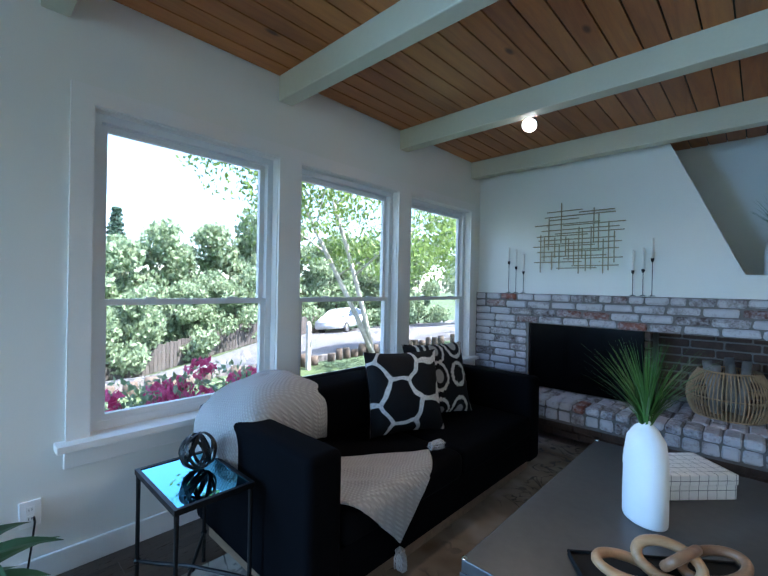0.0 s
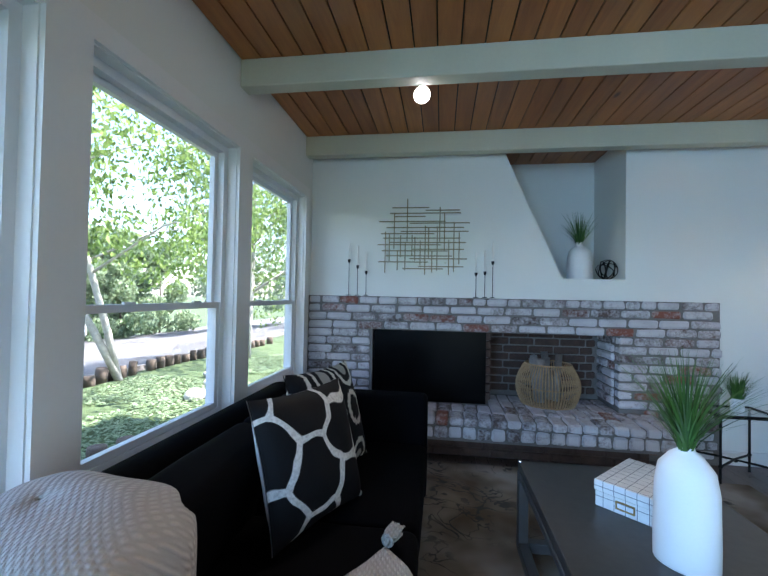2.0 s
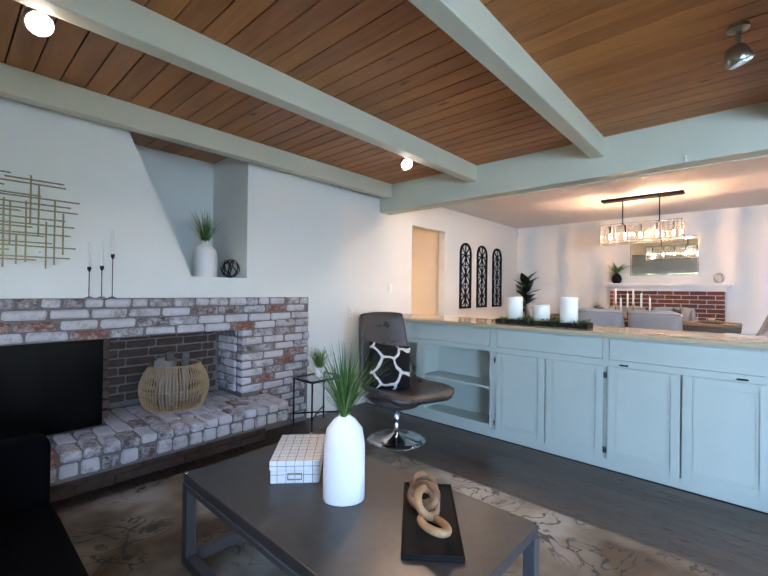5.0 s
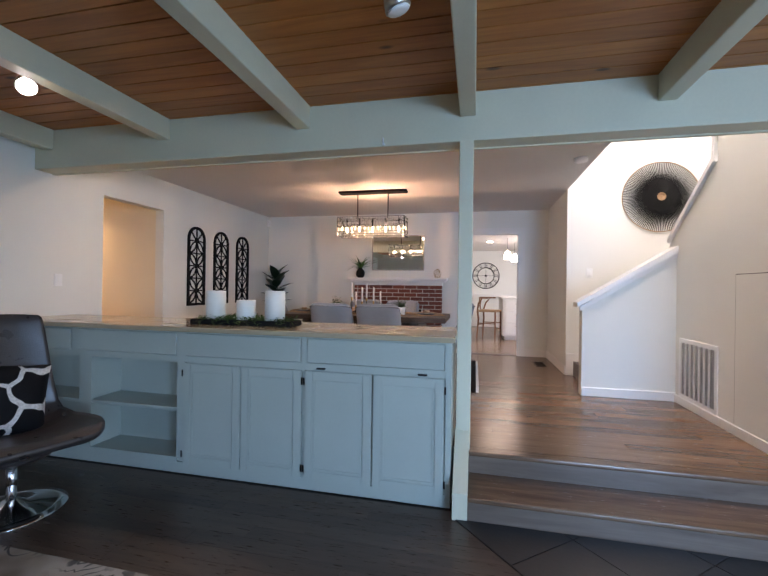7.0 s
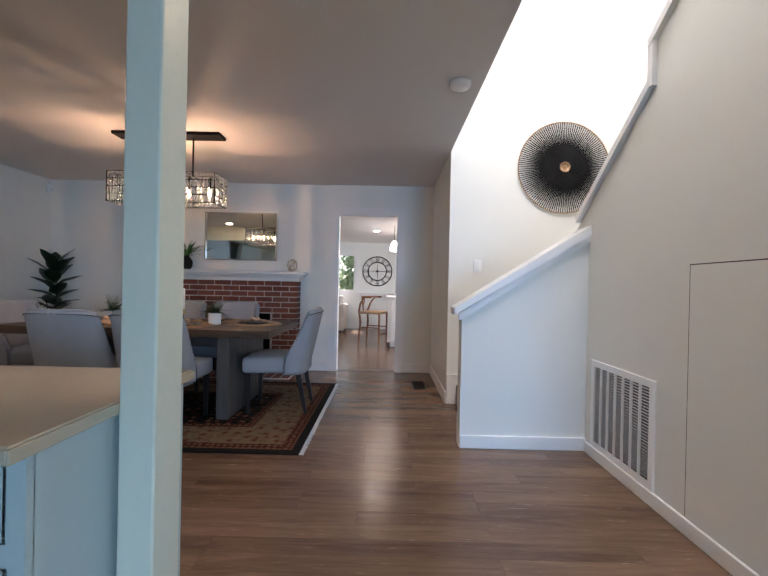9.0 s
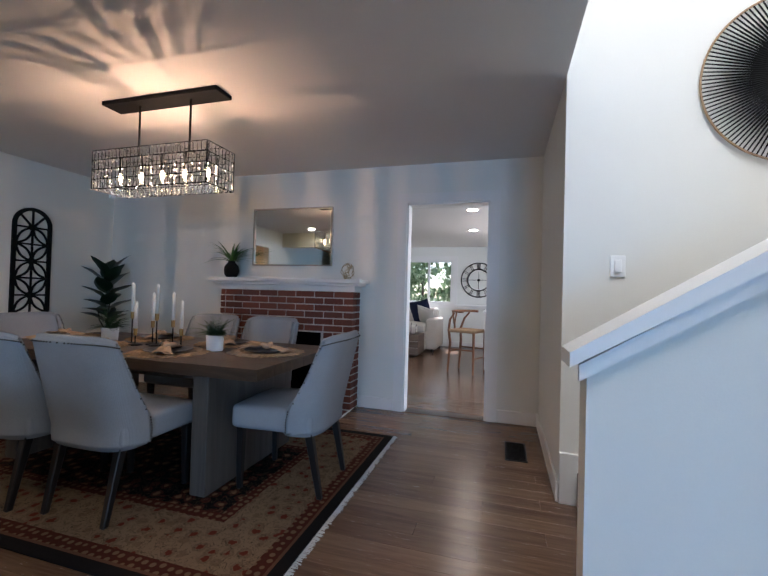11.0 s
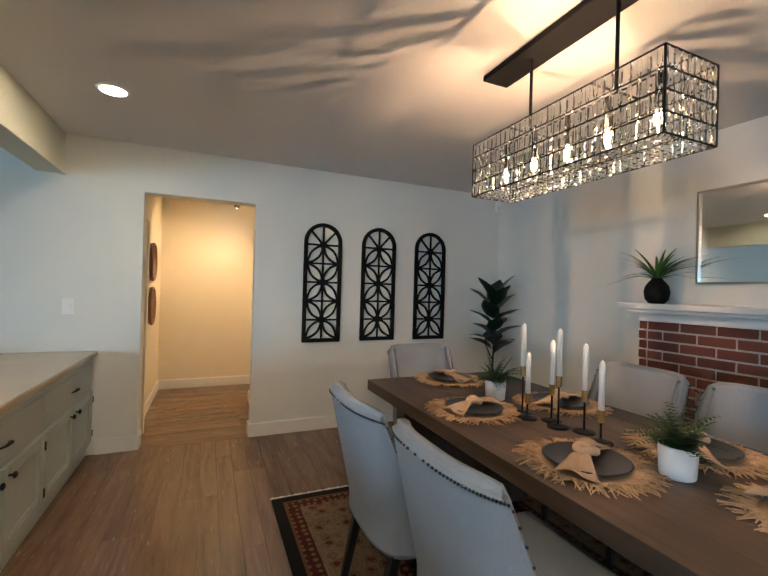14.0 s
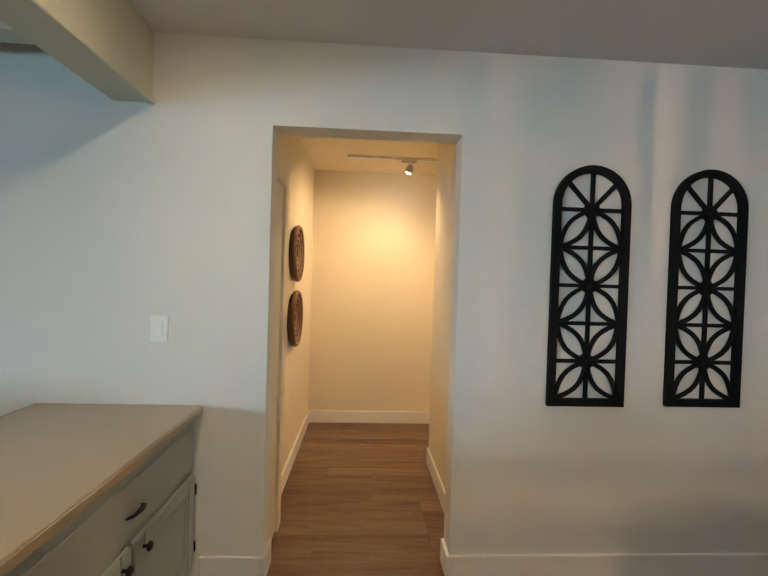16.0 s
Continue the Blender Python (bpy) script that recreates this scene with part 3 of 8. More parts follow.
def trellis(name, a=0.40, b=0.235, shift=(0, 0, 0)):
    """White wandering honeycomb lattice on black cloth."""
    k = Nodes(name)
    p = k.where(local=True, shift=shift)
    warp = k.add("TexNoise", Vector=p, Scale=6.5, Detail=1.0)
    v = k.t.nodes.new("ShaderNodeVectorMath")
    v.operation = "MULTIPLY_ADD"
    k.put(v, "i0", warp.outputs["Color"])
    k.put(v, "i1", (0.115, 0.0, 0.115))
    k.put(v, "i2", p)
    sep = k.add("SeparateXYZ", Vector=v.outputs[0])

    def cell(off):
        out = []
        for i, w in ((0, a), (2, b)):
            q = k.math("ADD", k.math("DIVIDE", sep.outputs[i], w), 20.0 + off)
            out.append(k.math("ABSOLUTE", k.math("SUBTRACT", k.math("FRACT", q), 0.5)))
        d = k.math("SQRT", k.math("ADD", k.math("POWER", k.math("MULTIPLY", out[0], a), 2.0), k.math("POWER", k.math("MULTIPLY", out[1], b), 2.0)))
        return d, k.math("MULTIPLY", k.math("SUBTRACT", 0.5, out[1]), 2 * b)
    d1, e1_ = cell(0.0)
    d2, e2_ = cell(0.5)
    near = k.math("LESS_THAN", d1, d2)
    side = k.math("ADD", k.math("MULTIPLY", near, e1_), k.math("MULTIPLY", k.math("SUBTRACT", 1.0, near), e2_))
    edge = k.math("MINIMUM", k.math("ABSOLUTE", k.math("SUBTRACT", d1, d2)), side)
    grain = k.noise(k.where(local=True), 90.0, 3.0)
    line = k.ramp(k.math("ADD", edge, k.math("MULTIPLY", k.math("SUBTRACT", grain, 0.5), 0.010)), (0.024, 1.0), (0.029, 0.0))
    white = k.ramp(grain, (0.3, (0.46, 0.43, 0.40)), (0.6, (0.66, 0.64, 0.60)))
    col = k.mix(line, (0.004, 0.004, 0.005), white)
    return k.done(col, 0.75, 0.0, k.bump(k.math("ADD", line, grain), 0.25, 0.002), Specular_IOR_Level=0.2)


def medallion(name):
    """Black cloth with cream ovals in fringed rings."""
    k = Nodes(name)
    p = k.where(scale=(1.0, 0.02, 0.75), local=True, shift=(0.06, 0, 0.03))
    vo = k.add("TexVoronoi", Vector=p, Scale=6.0, Randomness=0.25)
    d = vo.outputs["Distance"]
    fine = k.noise(k.where(local=True), 60.0, 3.0)
    inner = k.ramp(d, (0.20, 1.0), (0.225, 0.0))
    ring = k.ramp(k.math("ADD", d, k.math("MULTIPLY", k.math("SUBTRACT", fine, 0.5), 0.16)), (0.36, 0.0), (0.38, 1.0), (0.46, 1.0), (0.48, 0.0))
    f = k.math("MAXIMUM", k.math("MULTIPLY", inner, 0.55), ring)
    col = k.mix(f, (0.007, 0.007, 0.008), (0.58, 0.56, 0.50))
    return k.done(col, 0.8, 0.0, k.bump(fine, 0.25, 0.002), Specular_IOR_Level=0.2)


def grid_paper(name):
    """White covering with thin dark lines in squares, on every side."""
    k = Nodes(name)
    sep = k.add("SeparateXYZ", Vector=k.add("TexCoord").outputs["Object"])
    out = None
    for i in range(3):
        fr = k.math("FRACT", k.math("ADD", k.math("MULTIPLY", sep.outputs[i], 24.0), 20.02))
        ln = k.math("LESS_THAN", fr, 0.055)
        out = ln if out is None else k.math("MAXIMUM", out, ln)
    nz = k.noise(k.where(local=True), 30.0)
    white = k.ramp(nz, (0.3, (0.74, 0.74, 0.73)), (0.7, (0.82, 0.82, 0.80)))
    return k.done(k.mix(out, white, (0.10, 0.12, 0.14)), 0.45, 0.0, k.bump(nz, 0.05, 0.002))


def floral_rug(name):
    """A worn beige-grey carpet with dark scrolls and leaves."""
    k = Nodes(name)
    p = k.where()
    big = k.noise(p, 1.6, 3.0)
    base = k.ramp(big, (0.38, (0.12, 0.088, 0.06)), (0.5, (0.23, 0.19, 0.15)), (0.62, (0.37, 0.34, 0.30)))
    w = k.add("TexNoise", Vector=p, Scale=3.2, Detail=2.0, Distortion=2.6)
    scroll = k.ramp(w.outputs["Fac"], (0.475, 0.0), (0.49, 1.0), (0.515, 1.0), (0.53, 0.0))
    patch = k.ramp(k.noise(p, 2.1, 2.0), (0.47, 0.0), (0.56, 1.0))
    vo = k.add("TexVoronoi", Vector=k.where(shift=(0.3, 0.1, 0)), Scale=7.5, Randomness=1.0)
    leaf = k.ramp(k.math("ADD", vo.outputs["Distance"], k.math("MULTIPLY", k.noise(p, 22.0, 2.0), 0.35)), (0.34, 1.0), (0.40, 0.0))
    dark = k.math("MULTIPLY", k.math("MAXIMUM", scroll, leaf), patch)
    col = k.mix(k.math("MULTIPLY", dark, 0.8), base, (0.045, 0.05, 0.052))
    pile = k.noise(p, 180.0, 3.0)
    return k.done(col, 0.95, 0.0, k.bump(pile, 0.5, 0.004), Specular_IOR_Level=0.08)


def whitewashed(name):
    """Old brick, most of its face covered with worn whitewash."""
    k = Nodes(name)
    p = k.where()
    r = k.add("ObjectInfo").outputs["Random"]
    bare = k.ramp(r, (0.0, (0.23, 0.075, 0.045)), (0.05, (0.20, 0.075, 0.05)), (0.08, (0.085, 0.06, 0.052)), (0.40, (0.13, 0.09, 0.08)), (0.6, (0.20, 0.13, 0.11)))
    cover = k.ramp(r, (0.0, 0.20), (0.06, 0.40), (0.10, 0.36), (0.26, 0.54), (0.5, 0.68), (1.0, 0.86))
    n = k.math("ADD", k.math("MULTIPLY", k.noise(p, 13.0, 5.0, 0.65), 0.6), k.math("MULTIPLY", k.noise(p, 60.0, 4.0, 0.7), 0.4))
    mask = k.ramp(k.math("ADD", n, k.math("MULTIPLY", k.math("SUBTRACT", cover, 0.5), 0.5)), (0.38, 0.0), (0.60, 1.0))
    wash = k.mix(k.noise(p, 6.0), (0.40, 0.375, 0.385), (0.66, 0.635, 0.645))
    return k.done(k.mix(mask, bare, wash), 0.85, 0.0, k.bump(n, 0.7, 0.008))


def red_brick(name):
    k = Nodes(name)
    p = k.where()
    r = k.add("ObjectInfo").outputs["Random"]
    base = k.ramp(r, (0.0, (0.115, 0.030, 0.018)), (0.4, (0.165, 0.042, 0.024)), (0.8, (0.195, 0.055, 0.032)), (1.0, (0.12, 0.04, 0.03)))
    n = k.math("ADD", k.math("MULTIPLY", k.noise(p, 16.0, 4.0), 0.5), k.math("MULTIPLY", k.noise(p, 90.0, 4.0), 0.5))
    return k.done(k.mix(k.ramp(n, (0.4, 0.0), (0.75, 0.6)), base, (0.10, 0.045, 0.032)), 0.8, 0.0, k.bump(n, 0.5, 0.005))


def leafy(name, dark, light, rough=0.5, thin=0.25):
    k = Nodes(name)
    g = k.add("NewGeometry").outputs["Random Per Island"]
    n = k.noise(k.where(), 14.0, 2.0)
    f = k.math("ADD", k.math("MULTIPLY", g, 0.7), k.math("MULTIPLY", n, 0.3))
    col = k.ramp(f, (0.15, dark), (0.85, light))
    k.done(col, rough)
    if thin:
        tr = k.add("BsdfTranslucent", Color=col)
        mx = k.add("MixShader", Fac=thin)
        k.put(mx, "i1", k.b.outputs[0])
        k.put(mx, "i2", tr.outputs[0])
        k.t.links.new(mx.outputs[0], k.t.nodes["Material Output"].inputs[0])
    return k.mat


M["velvet"] = cloth("black_velvet", (0.0016, 0.0017, 0.0026), 300, 0.9, 0.2, 0.0, 0.15, spec=0.06)
M["linen"] = cloth("grey_linen", (0.29, 0.305, 0.325), 380, 0.9, 0.10, 0.0, 0.3)
M["throw"] = knit("throw_knit", (0.47, 0.45, 0.43))
M["trellis"] = trellis("trellis_cloth")
M["medallion"] = medallion("medallion_cloth")
M["pillowback"] = cloth("white_cotton", (0.68, 0.67, 0.66), 300, 0.9, 0.06)
M["gridbox"] = grid_paper("grid_paper")
M["rug"] = floral_rug("floral_rug")
M["brickw"] = whitewashed("whitewashed_brick")
M["brickr"] = red_brick("red_brick")
M["bronze"] = plain("champagne_bronze", (0.22, 0.18, 0.10), 0.42, 0.9, vary=0.2, scale=15, fine=120, bump=0.03)
# brown brick darkened: shade below the hearth and in the firebox is in the colour
M["shade_brick"] = plain("brown_brick_shaded", (0.075, 0.045, 0.035), 0.9, vary=0.4, scale=14, fine=80, bump=0.5)
M["concrete"] = plain("grey_table_top", (0.044, 0.0415, 0.040), 0.36, vary=0.50, scale=3.2, fine=26, bump=0.08)
M["steel"] = plain("dark_steel", (0.085, 0.085, 0.088), 0.40, 0.35, vary=0.2, scale=8, fine=60, bump=0.06)
M["leather"] = plain("grey_brown_leather", (0.042, 0.034, 0.032), 0.30, vary=0.35, scale=9, fine=130, bump=0.25)
M["plinth"] = wood("sofa_plinth", (0.12, 0.08, 0.05), (0.24, 0.16, 0.10), "x", 0.5)
M["mirror"] = plain("mirror", (0.86, 0.90, 0.90), 0.02, 1.0, vary=0.0, bump=0.0)
# the blue of the reflected sky is put into this mirror's tint
M["skytint_glass"] = plain("table_mirror_sky_tint", (0.20, 0.58, 0.76), 0.03, 1.0, vary=0.02, bump=0.0)
M["pinewood"] = wood("pale_turned_wood", (0.30, 0.165, 0.075), (0.48, 0.30, 0.16), "x", 0.42, 14.0, rnd=False, local=True)
M["darkknot"] = wood("brown_turned_wood", (0.16, 0.08, 0.04), (0.30, 0.16, 0.085), "x", 0.42, 14.0, rnd=False, local=True)
M["rattan"] = plain("rattan", (0.36, 0.235, 0.125), 0.55, vary=0.3, scale=30, fine=140, bump=0.2)
M["grass"] = leafy("grass_blades", (0.016, 0.055, 0.010), (0.085, 0.21, 0.040), 0.45, 0.2)
M["fern"] = leafy("fern_leaves", (0.012, 0.040, 0.012), (0.05, 0.11, 0.035), 0.5, 0.15)
M["fig"] = leafy("fig_leaves", (0.006, 0.018, 0.008), (0.014, 0.036, 0.014), 0.35, 0.05)
M["moss"] = leafy("moss", (0.03, 0.065, 0.012), (0.11, 0.19, 0.04), 0.8, 0.0)
M["paper"] = plain("old_paper", (0.24, 0.22, 0.20), 0.8, vary=0.4, scale=14, fine=80)
M["silver"] = plain("brushed_fitting", (0.40, 0.38, 0.33), 0.3, 1.0, vary=0.1)
M["nail"] = plain("dark_pewter", (0.07, 0.066, 0.06), 0.35, 0.9, vary=0.1)
M["matblack"] = plain("matt_black", (0.006, 0.006, 0.006), 0.75, vary=0.2, bump=0.1, Specular_IOR_Level=0.2)

# ---- living room: fireplace ----
FY = 4.04
fireplace = thing("fireplace", pose(-0.75, FY, 0), "whitewashed used-brick fireplace with a raised hearth and dark doors", "fireplace")
FO = Matrix.Translation((0.75, -FY, 0))


def local(bm, m):
    bm.transform(m)
    return bm


FBX0, FBXM, FBX1, FBZ0, FBZ1, FBTOP = -1.857, -0.885, 0.20, 0.38, 1.005, 1.305
e = 0.013
for x0, x1, y0, y1, z0, z1 in ((WX, FBX0 - 0.012, FY + e, NY + 0.2, 0, FBZ1), (FBX1 + 0.012, 0.965, FY + e, NY + 0.02, 0, FBZ1), (FBX1 + 0.012, 0.40, NY + 0.02, NY + 0.5, 0, FBZ1),
                               (WX, 0.965, FY + e, NY + 0.02, FBZ1, FBTOP - 0.004), (FBX0, FBX1, NY + 0.02, NY + 0.5, FBZ1, FBTOP - 0.004),
                               (FBX0, FBX1 + 0.1, NY + 0.42, NY + 0.5, 0.0, FBZ1), (FBXM - 0.05, FBXM + 0.05, FY + 0.10, NY + 0.42, 0.3, FBZ1)):
    bm = bm_new()
    box(bm, x0, x1, y0, y1, z0, z1)
    part("masonry", local(bm, FO), M["mortar"], fireplace, "grey mortar joints")
bm = bm_new()
box(bm, WX, 0.42, 3.615, FY + e, 0.205, 0.372)
box(bm, FBX0, FBX1, FY + e, NY + 0.42, 0.205, 0.372)
hearth_core = part("hearth", local(bm, FO), M["mortar"], fireplace)
bm = bm_new()
box(bm, WX, 0.36, 3.87, FY + e, 0.0, 0.205)
part("hearth_base", local(bm, FO), M["shade_brick"], fireplace, "brick base under the hearth, its shade in the colour")
# dark firebox doors
doors = bm_new()
box(doors, FBX0 + 0.005, FBXM + 0.02, FY + 0.03, FY + 0.055, FBZ0, FBZ1 - 0.002)
fd = part("firebox_front", local(doors, FO), M["nearblack"], fireplace, "black glass and iron firebox front")
for x0, x1 in ((FBX0 + 0.01, FBX0 + 0.335), (FBX0 + 0.34, FBXM - 0.31), (FBXM - 0.305, FBXM + 0.015)):
    bm = bm_new()
    for a, b, c, d in ((x0, x0 + 0.02, 0.40, 0.99), (x1 - 0.02, x1, 0.40, 0.99), (x0 + 0.02, x1 - 0.02, 0.40, 0.42), (x0 + 0.02, x1 - 0.02, 0.97, 0.99)):
        box(bm, a, b, FY + 0.018, FY + 0.032, c, d)
    part("door_frame", local(bm, FO), M["nearblack"], fd)
# grate made near-black: its dimness in the opening is put into the colour
bm = bm_new()
for i in range(9):
    x = -1.48 + i * 0.03
    box(bm, x, x + 0.012, FY + 0.0, FY + 0.02, 0.46, 0.56)
box(bm, -1.52, -1.18, FY + 0.0, FY + 0.02, 0.56, 0.575)
part("grate", local(bm, FO), M["nearblack"], fd)


def brick_mesh(name, L, D, H, material, r=0.008, jit=0.0025, seed=0):
    bm = rbox(-L / 2, L / 2, -D / 2, D / 2, -H / 2, H / 2, r, 1)
    rnd = random.Random(seed)
    for v in bm.verts:
        v.co += Vector([rnd.uniform(-jit, jit) for _ in range(3)])
    return to_mesh(name, bm, material)


def lay(mesh, parent, m):
    ob = new("brick", mesh)
    ob.parent = parent
    ob.matrix_basis = m
    return ob


BW = {}
for kind, L in (("s", 0.222), ("h", 0.108), ("m", 0.165), ("q", 0.075)):
    BW[kind] = [brick_mesh("brick", L, 0.09, 0.063, M["brickw"], 0.013, 0.004, 7 * i + int(L * 1000)) for i in range(3)]
# dark copies of the bricks for the shaded base, firebox back and column
BD = {k: [brick_mesh("brick", L, 0.09, 0.062, M["shade_brick"], 0.009, 0.003, 200 + i) for i in range(2)] for k, L in (("s", 0.222), ("m", 0.165), ("h", 0.108), ("q", 0.075))}
brnd = random.Random(4)


def course(parent, u0, u1, z, to_place, first, kinds=None, stock=None):
    """One course of bricks from u0 to u1; to_place(u, z) gives the pose of a brick's centre."""
    u = u0
    sizes = {"s": 0.234, "h": 0.120, "m": 0.177, "q": 0.087}
    k = first
    while u < u1 - 0.05:
        left = u1 - u
        pick = k if sizes[k] <= left + 0.015 else next((q for q in "mhq" if sizes[q] <= left + 0.015), "q")
        lay(brnd.choice((stock or BW)[pick]), parent, to_place(u + sizes[pick] / 2, z))
        u += sizes[pick]
        k = brnd.choice(kinds) if kinds else "s"


def face_north(u, z):
    return FO @ pose(u, FY + 0.045 + brnd.uniform(-0.004, 0.004), z, 0, brnd.uniform(-0.7, 0.7), brnd.uniform(-0.6, 0.6) + (180 if brnd.random() < 0.5 else 0))


CH = 0.0745
for i in range(4):
    z = FBZ1 + CH * (i + 0.5)
    course(fireplace, WX, 0.97, z, face_north, ["s", "m", "h", "h"][i], ["h", "m", "m", "h", "h"] if i == 3 else None)
for i in range(9):
    z = FBZ1 - CH * (i + 0.5)
    if z > FBZ0:
        course(fireplace, WX, FBX0 + 0.01, z, face_north, "sm"[i % 2])
for i in range(13):
    z = FBZ1 - CH * (i + 0.5)
    course(fireplace, FBX1 if z > FBZ0 else 0.40, 0.97, z, face_north, "hs"[i % 2])
for i in range(9):
    z = FBZ1 - CH * (i + 0.5)
    if z < FBZ0:
        continue
    course(fireplace, FY + 0.10, NY + 0.42, z, lambda u, zz: FO @ pose(FBX1 + 0.035, u, zz, 0, 0, 90), "sh"[i % 2])
    course(fireplace, FBXM + 0.05, FBX1, z, lambda u, zz: FO @ pose(u, NY + 0.42 + 0.035, zz), "ms"[i % 2], None, BD)
    lay(BD["h"][i % 2], fireplace, FO @ pose(FBXM + 0.01, FY + 0.085, z))
for i, z in enumerate((0.034, 0.102, 0.17)):
    course(fireplace, WX, 0.36, z, lambda u, zz: FO @ pose(u, 3.905 + brnd.uniform(-0.004, 0.004), zz), "sm"[i % 2], None, BD)
# hearth bricks: headers laid flat on top, uprights along the front
TOPB = [brick_mesh("brick", 0.098, 0.205, 0.064, M["brickw"], 0.012, 0.004, 50 + i) for i in range(3)]
FRB = [brick_mesh("brick", 0.098, 0.09, 0.088, M["brickw"], 0.012, 0.004, 60 + i) for i in range(3)]
n = 27
step = (0.43 - WX) / n
for i in range(n):
    x = WX + step * (i + 0.5)
    j = lambda s: brnd.uniform(-s, s)
    lay(TOPB[i % 3], hearth_core, FO @ pose(x, 3.69 + j(0.006), 0.355 + j(0.003), j(0.8), j(0.8), j(1.2)))
    lay(TOPB[(i + 1) % 3], hearth_core, FO @ pose(x + 0.02, 3.90 + j(0.004), 0.357 + j(0.003), j(0.5), j(0.5), j(1.0)))
    lay(FRB[(i + 2) % 3], hearth_core, FO @ pose(x - 0.008, 3.648 + j(0.005), 0.268 + j(0.003), j(0.8), j(0.8), j(1.2)))
for i in range(10):
    for k in range(2):
        lay(TOPB[(i + k) % 3], hearth_core, FO @ pose(FBXM + 0.1 + 0.105 * i, 4.115 + 0.215 * k, 0.352, 0, 0, brnd.uniform(-1, 1)))

# ---- living room: things on and over the fireplace ----


def candlestick(x, y, z, cup, top):
    c = thing("candlestick", pose(x, y, z), "thin black metal candlestick with a white taper on the brick mantel", "candlestick", "candlesticks on the mantel")
    h = cup - z
    part("base", lathe(bm_new(), [(0.024, 0), (0.024, 0.004), (0.006, 0.008)], 20), M["black"], c)
    part("stem", lathe(bm_new(), [(0.0028, 0.004), (0.0028, h - 0.025)], 8), M["black"], c)
    part("cup", lathe(bm_new(), [(0.003, h - 0.030), (0.012, h - 0.015), (0.013, h + 0.006)], 16), M["black"], c)
    part("candle", lathe(bm_new(), [(0.0095, h), (0.0090, top - z - 0.01), (0.003, top - z)], 14), M["wax"], c, "white taper candle", True)


for x, cup, top in ((-2.10, 1.63, 1.785), (-2.02, 1.575, 1.765), (-1.94, 1.525, 1.707), (-0.96, 1.52, 1.705), (-0.884, 1.53, 1.72), (-0.818, 1.62, 1.80)):
    candlestick(x, 4.063, FBTOP, cup, top)

# wall sculpture of crossed rods
art = thing("wall_sculpture", pose(-1.43, NY, 1.82), "champagne metal wall sculpture of crossed thin rods", "wall art")
arnd = random.Random(21)
for z, a, b in ((0.285, -0.28, 0.05), (0.26, 0.02, 0.32), (0.235, -0.30, 0.33), (0.205, -0.26, 0.02), (0.16, -0.40, 0.20), (0.145, -0.12, 0.41), (0.105, -0.33, 0.36),
                (0.07, -0.20, 0.40), (0.05, -0.38, 0.10), (0.01, -0.36, 0.33), (-0.03, -0.30, 0.38), (-0.05, -0.41, 0.16), (-0.09, -0.10, 0.36), (-0.105, -0.37, 0.22),
                (-0.15, -0.33, 0.26), (-0.175, -0.12, 0.39), (-0.205, -0.40, 0.05), (-0.245, -0.04, 0.36), (-0.265, -0.18, 0.18)):
    bm = bm_new()
    box(bm, a, b, -0.028, -0.022, z - 0.0045, z + 0.0045)
    part("rod", bm, M["bronze"], art)
x = -0.34
while x < 0.34:
    low = arnd.uniform(-0.36, -0.02)
    top = min(0.37 if abs(x + 0.05) < 0.14 else 0.29, low + arnd.uniform(0.18, 0.46))
    bm = bm_new()
    box(bm, x - 0.0045, x + 0.0045, -0.022, -0.016, low, top)
    part("rod", bm, M["bronze"], art)
    x += arnd.uniform(0.014, 0.05)
for x, z in ((-0.28, 0.15), (0.28, 0.15), (-0.25, -0.21), (0.2, -0.21)):
    bm = bm_new()
    box(bm, x - 0.004, x + 0.004, -0.022, 0.0, z - 0.004, z + 0.004)
    part("wall_pin", bm, M["gold"], art)


def blades(bm, n, h0, h1, spread, r0=0.02, width=0.006, seed=1, curl=0.35):
    """A tuft of narrow bent blades."""
    rnd = random.Random(seed)
    for _ in range(n):
        a = rnd.uniform(0, 2 * math.pi)
        h = rnd.uniform(h0, h1)
        out = rnd.uniform(0.1, 1.0) * spread
        w = width * rnd.uniform(0.6, 1.2)
        d, s = Vector((math.cos(a), math.sin(a), 0)), Vector((-math.sin(a), math.cos(a), 0))
        base = d * rnd.uniform(0, r0)
        prev = None
        for j in range(6):
            t = j / 5
            p = base + d * out * t ** (1 + curl * 2) + Vector((0, 0, h * (t - 0.22 * (out / max(spread, 1e-4)) * t * t)))
            ww = w * (1 - t * 0.92)
            pair = (bm.verts.new(p - s * ww / 2), bm.verts.new(p + s * ww / 2))
            if prev:
                bm.faces.new((prev[0], prev[1], pair[1], pair[0]))
            prev = pair
    return bm


def bottle_vase(name, m, h, r, label, group="", flat=1.0):
    v = thing(name, m, label, "vase", group)
    part("bottle", lathe(bm_new(), [(r * 0.97, 0), (r, 0.006), (r * 1.01, h * 0.20), (r * 0.98, h * 0.60), (r * 0.86, h * 0.76), (r * 0.52, h * 0.86), (r * 0.27, h * 0.90), (r * 0.25, h * 0.95), (r * 0.30, h), (r * 0.24, h), (r * 0.22, h * 0.93)], 36, Matrix.Diagonal((1.0, flat, 1.0, 1.0))), M["ceramic"], v, "", True)
    return v


nv = bottle_vase("vase", pose(-0.03, 4.30, 1.482), 0.34, 0.105, "white ceramic bottle vase with green grass in the wall niche")
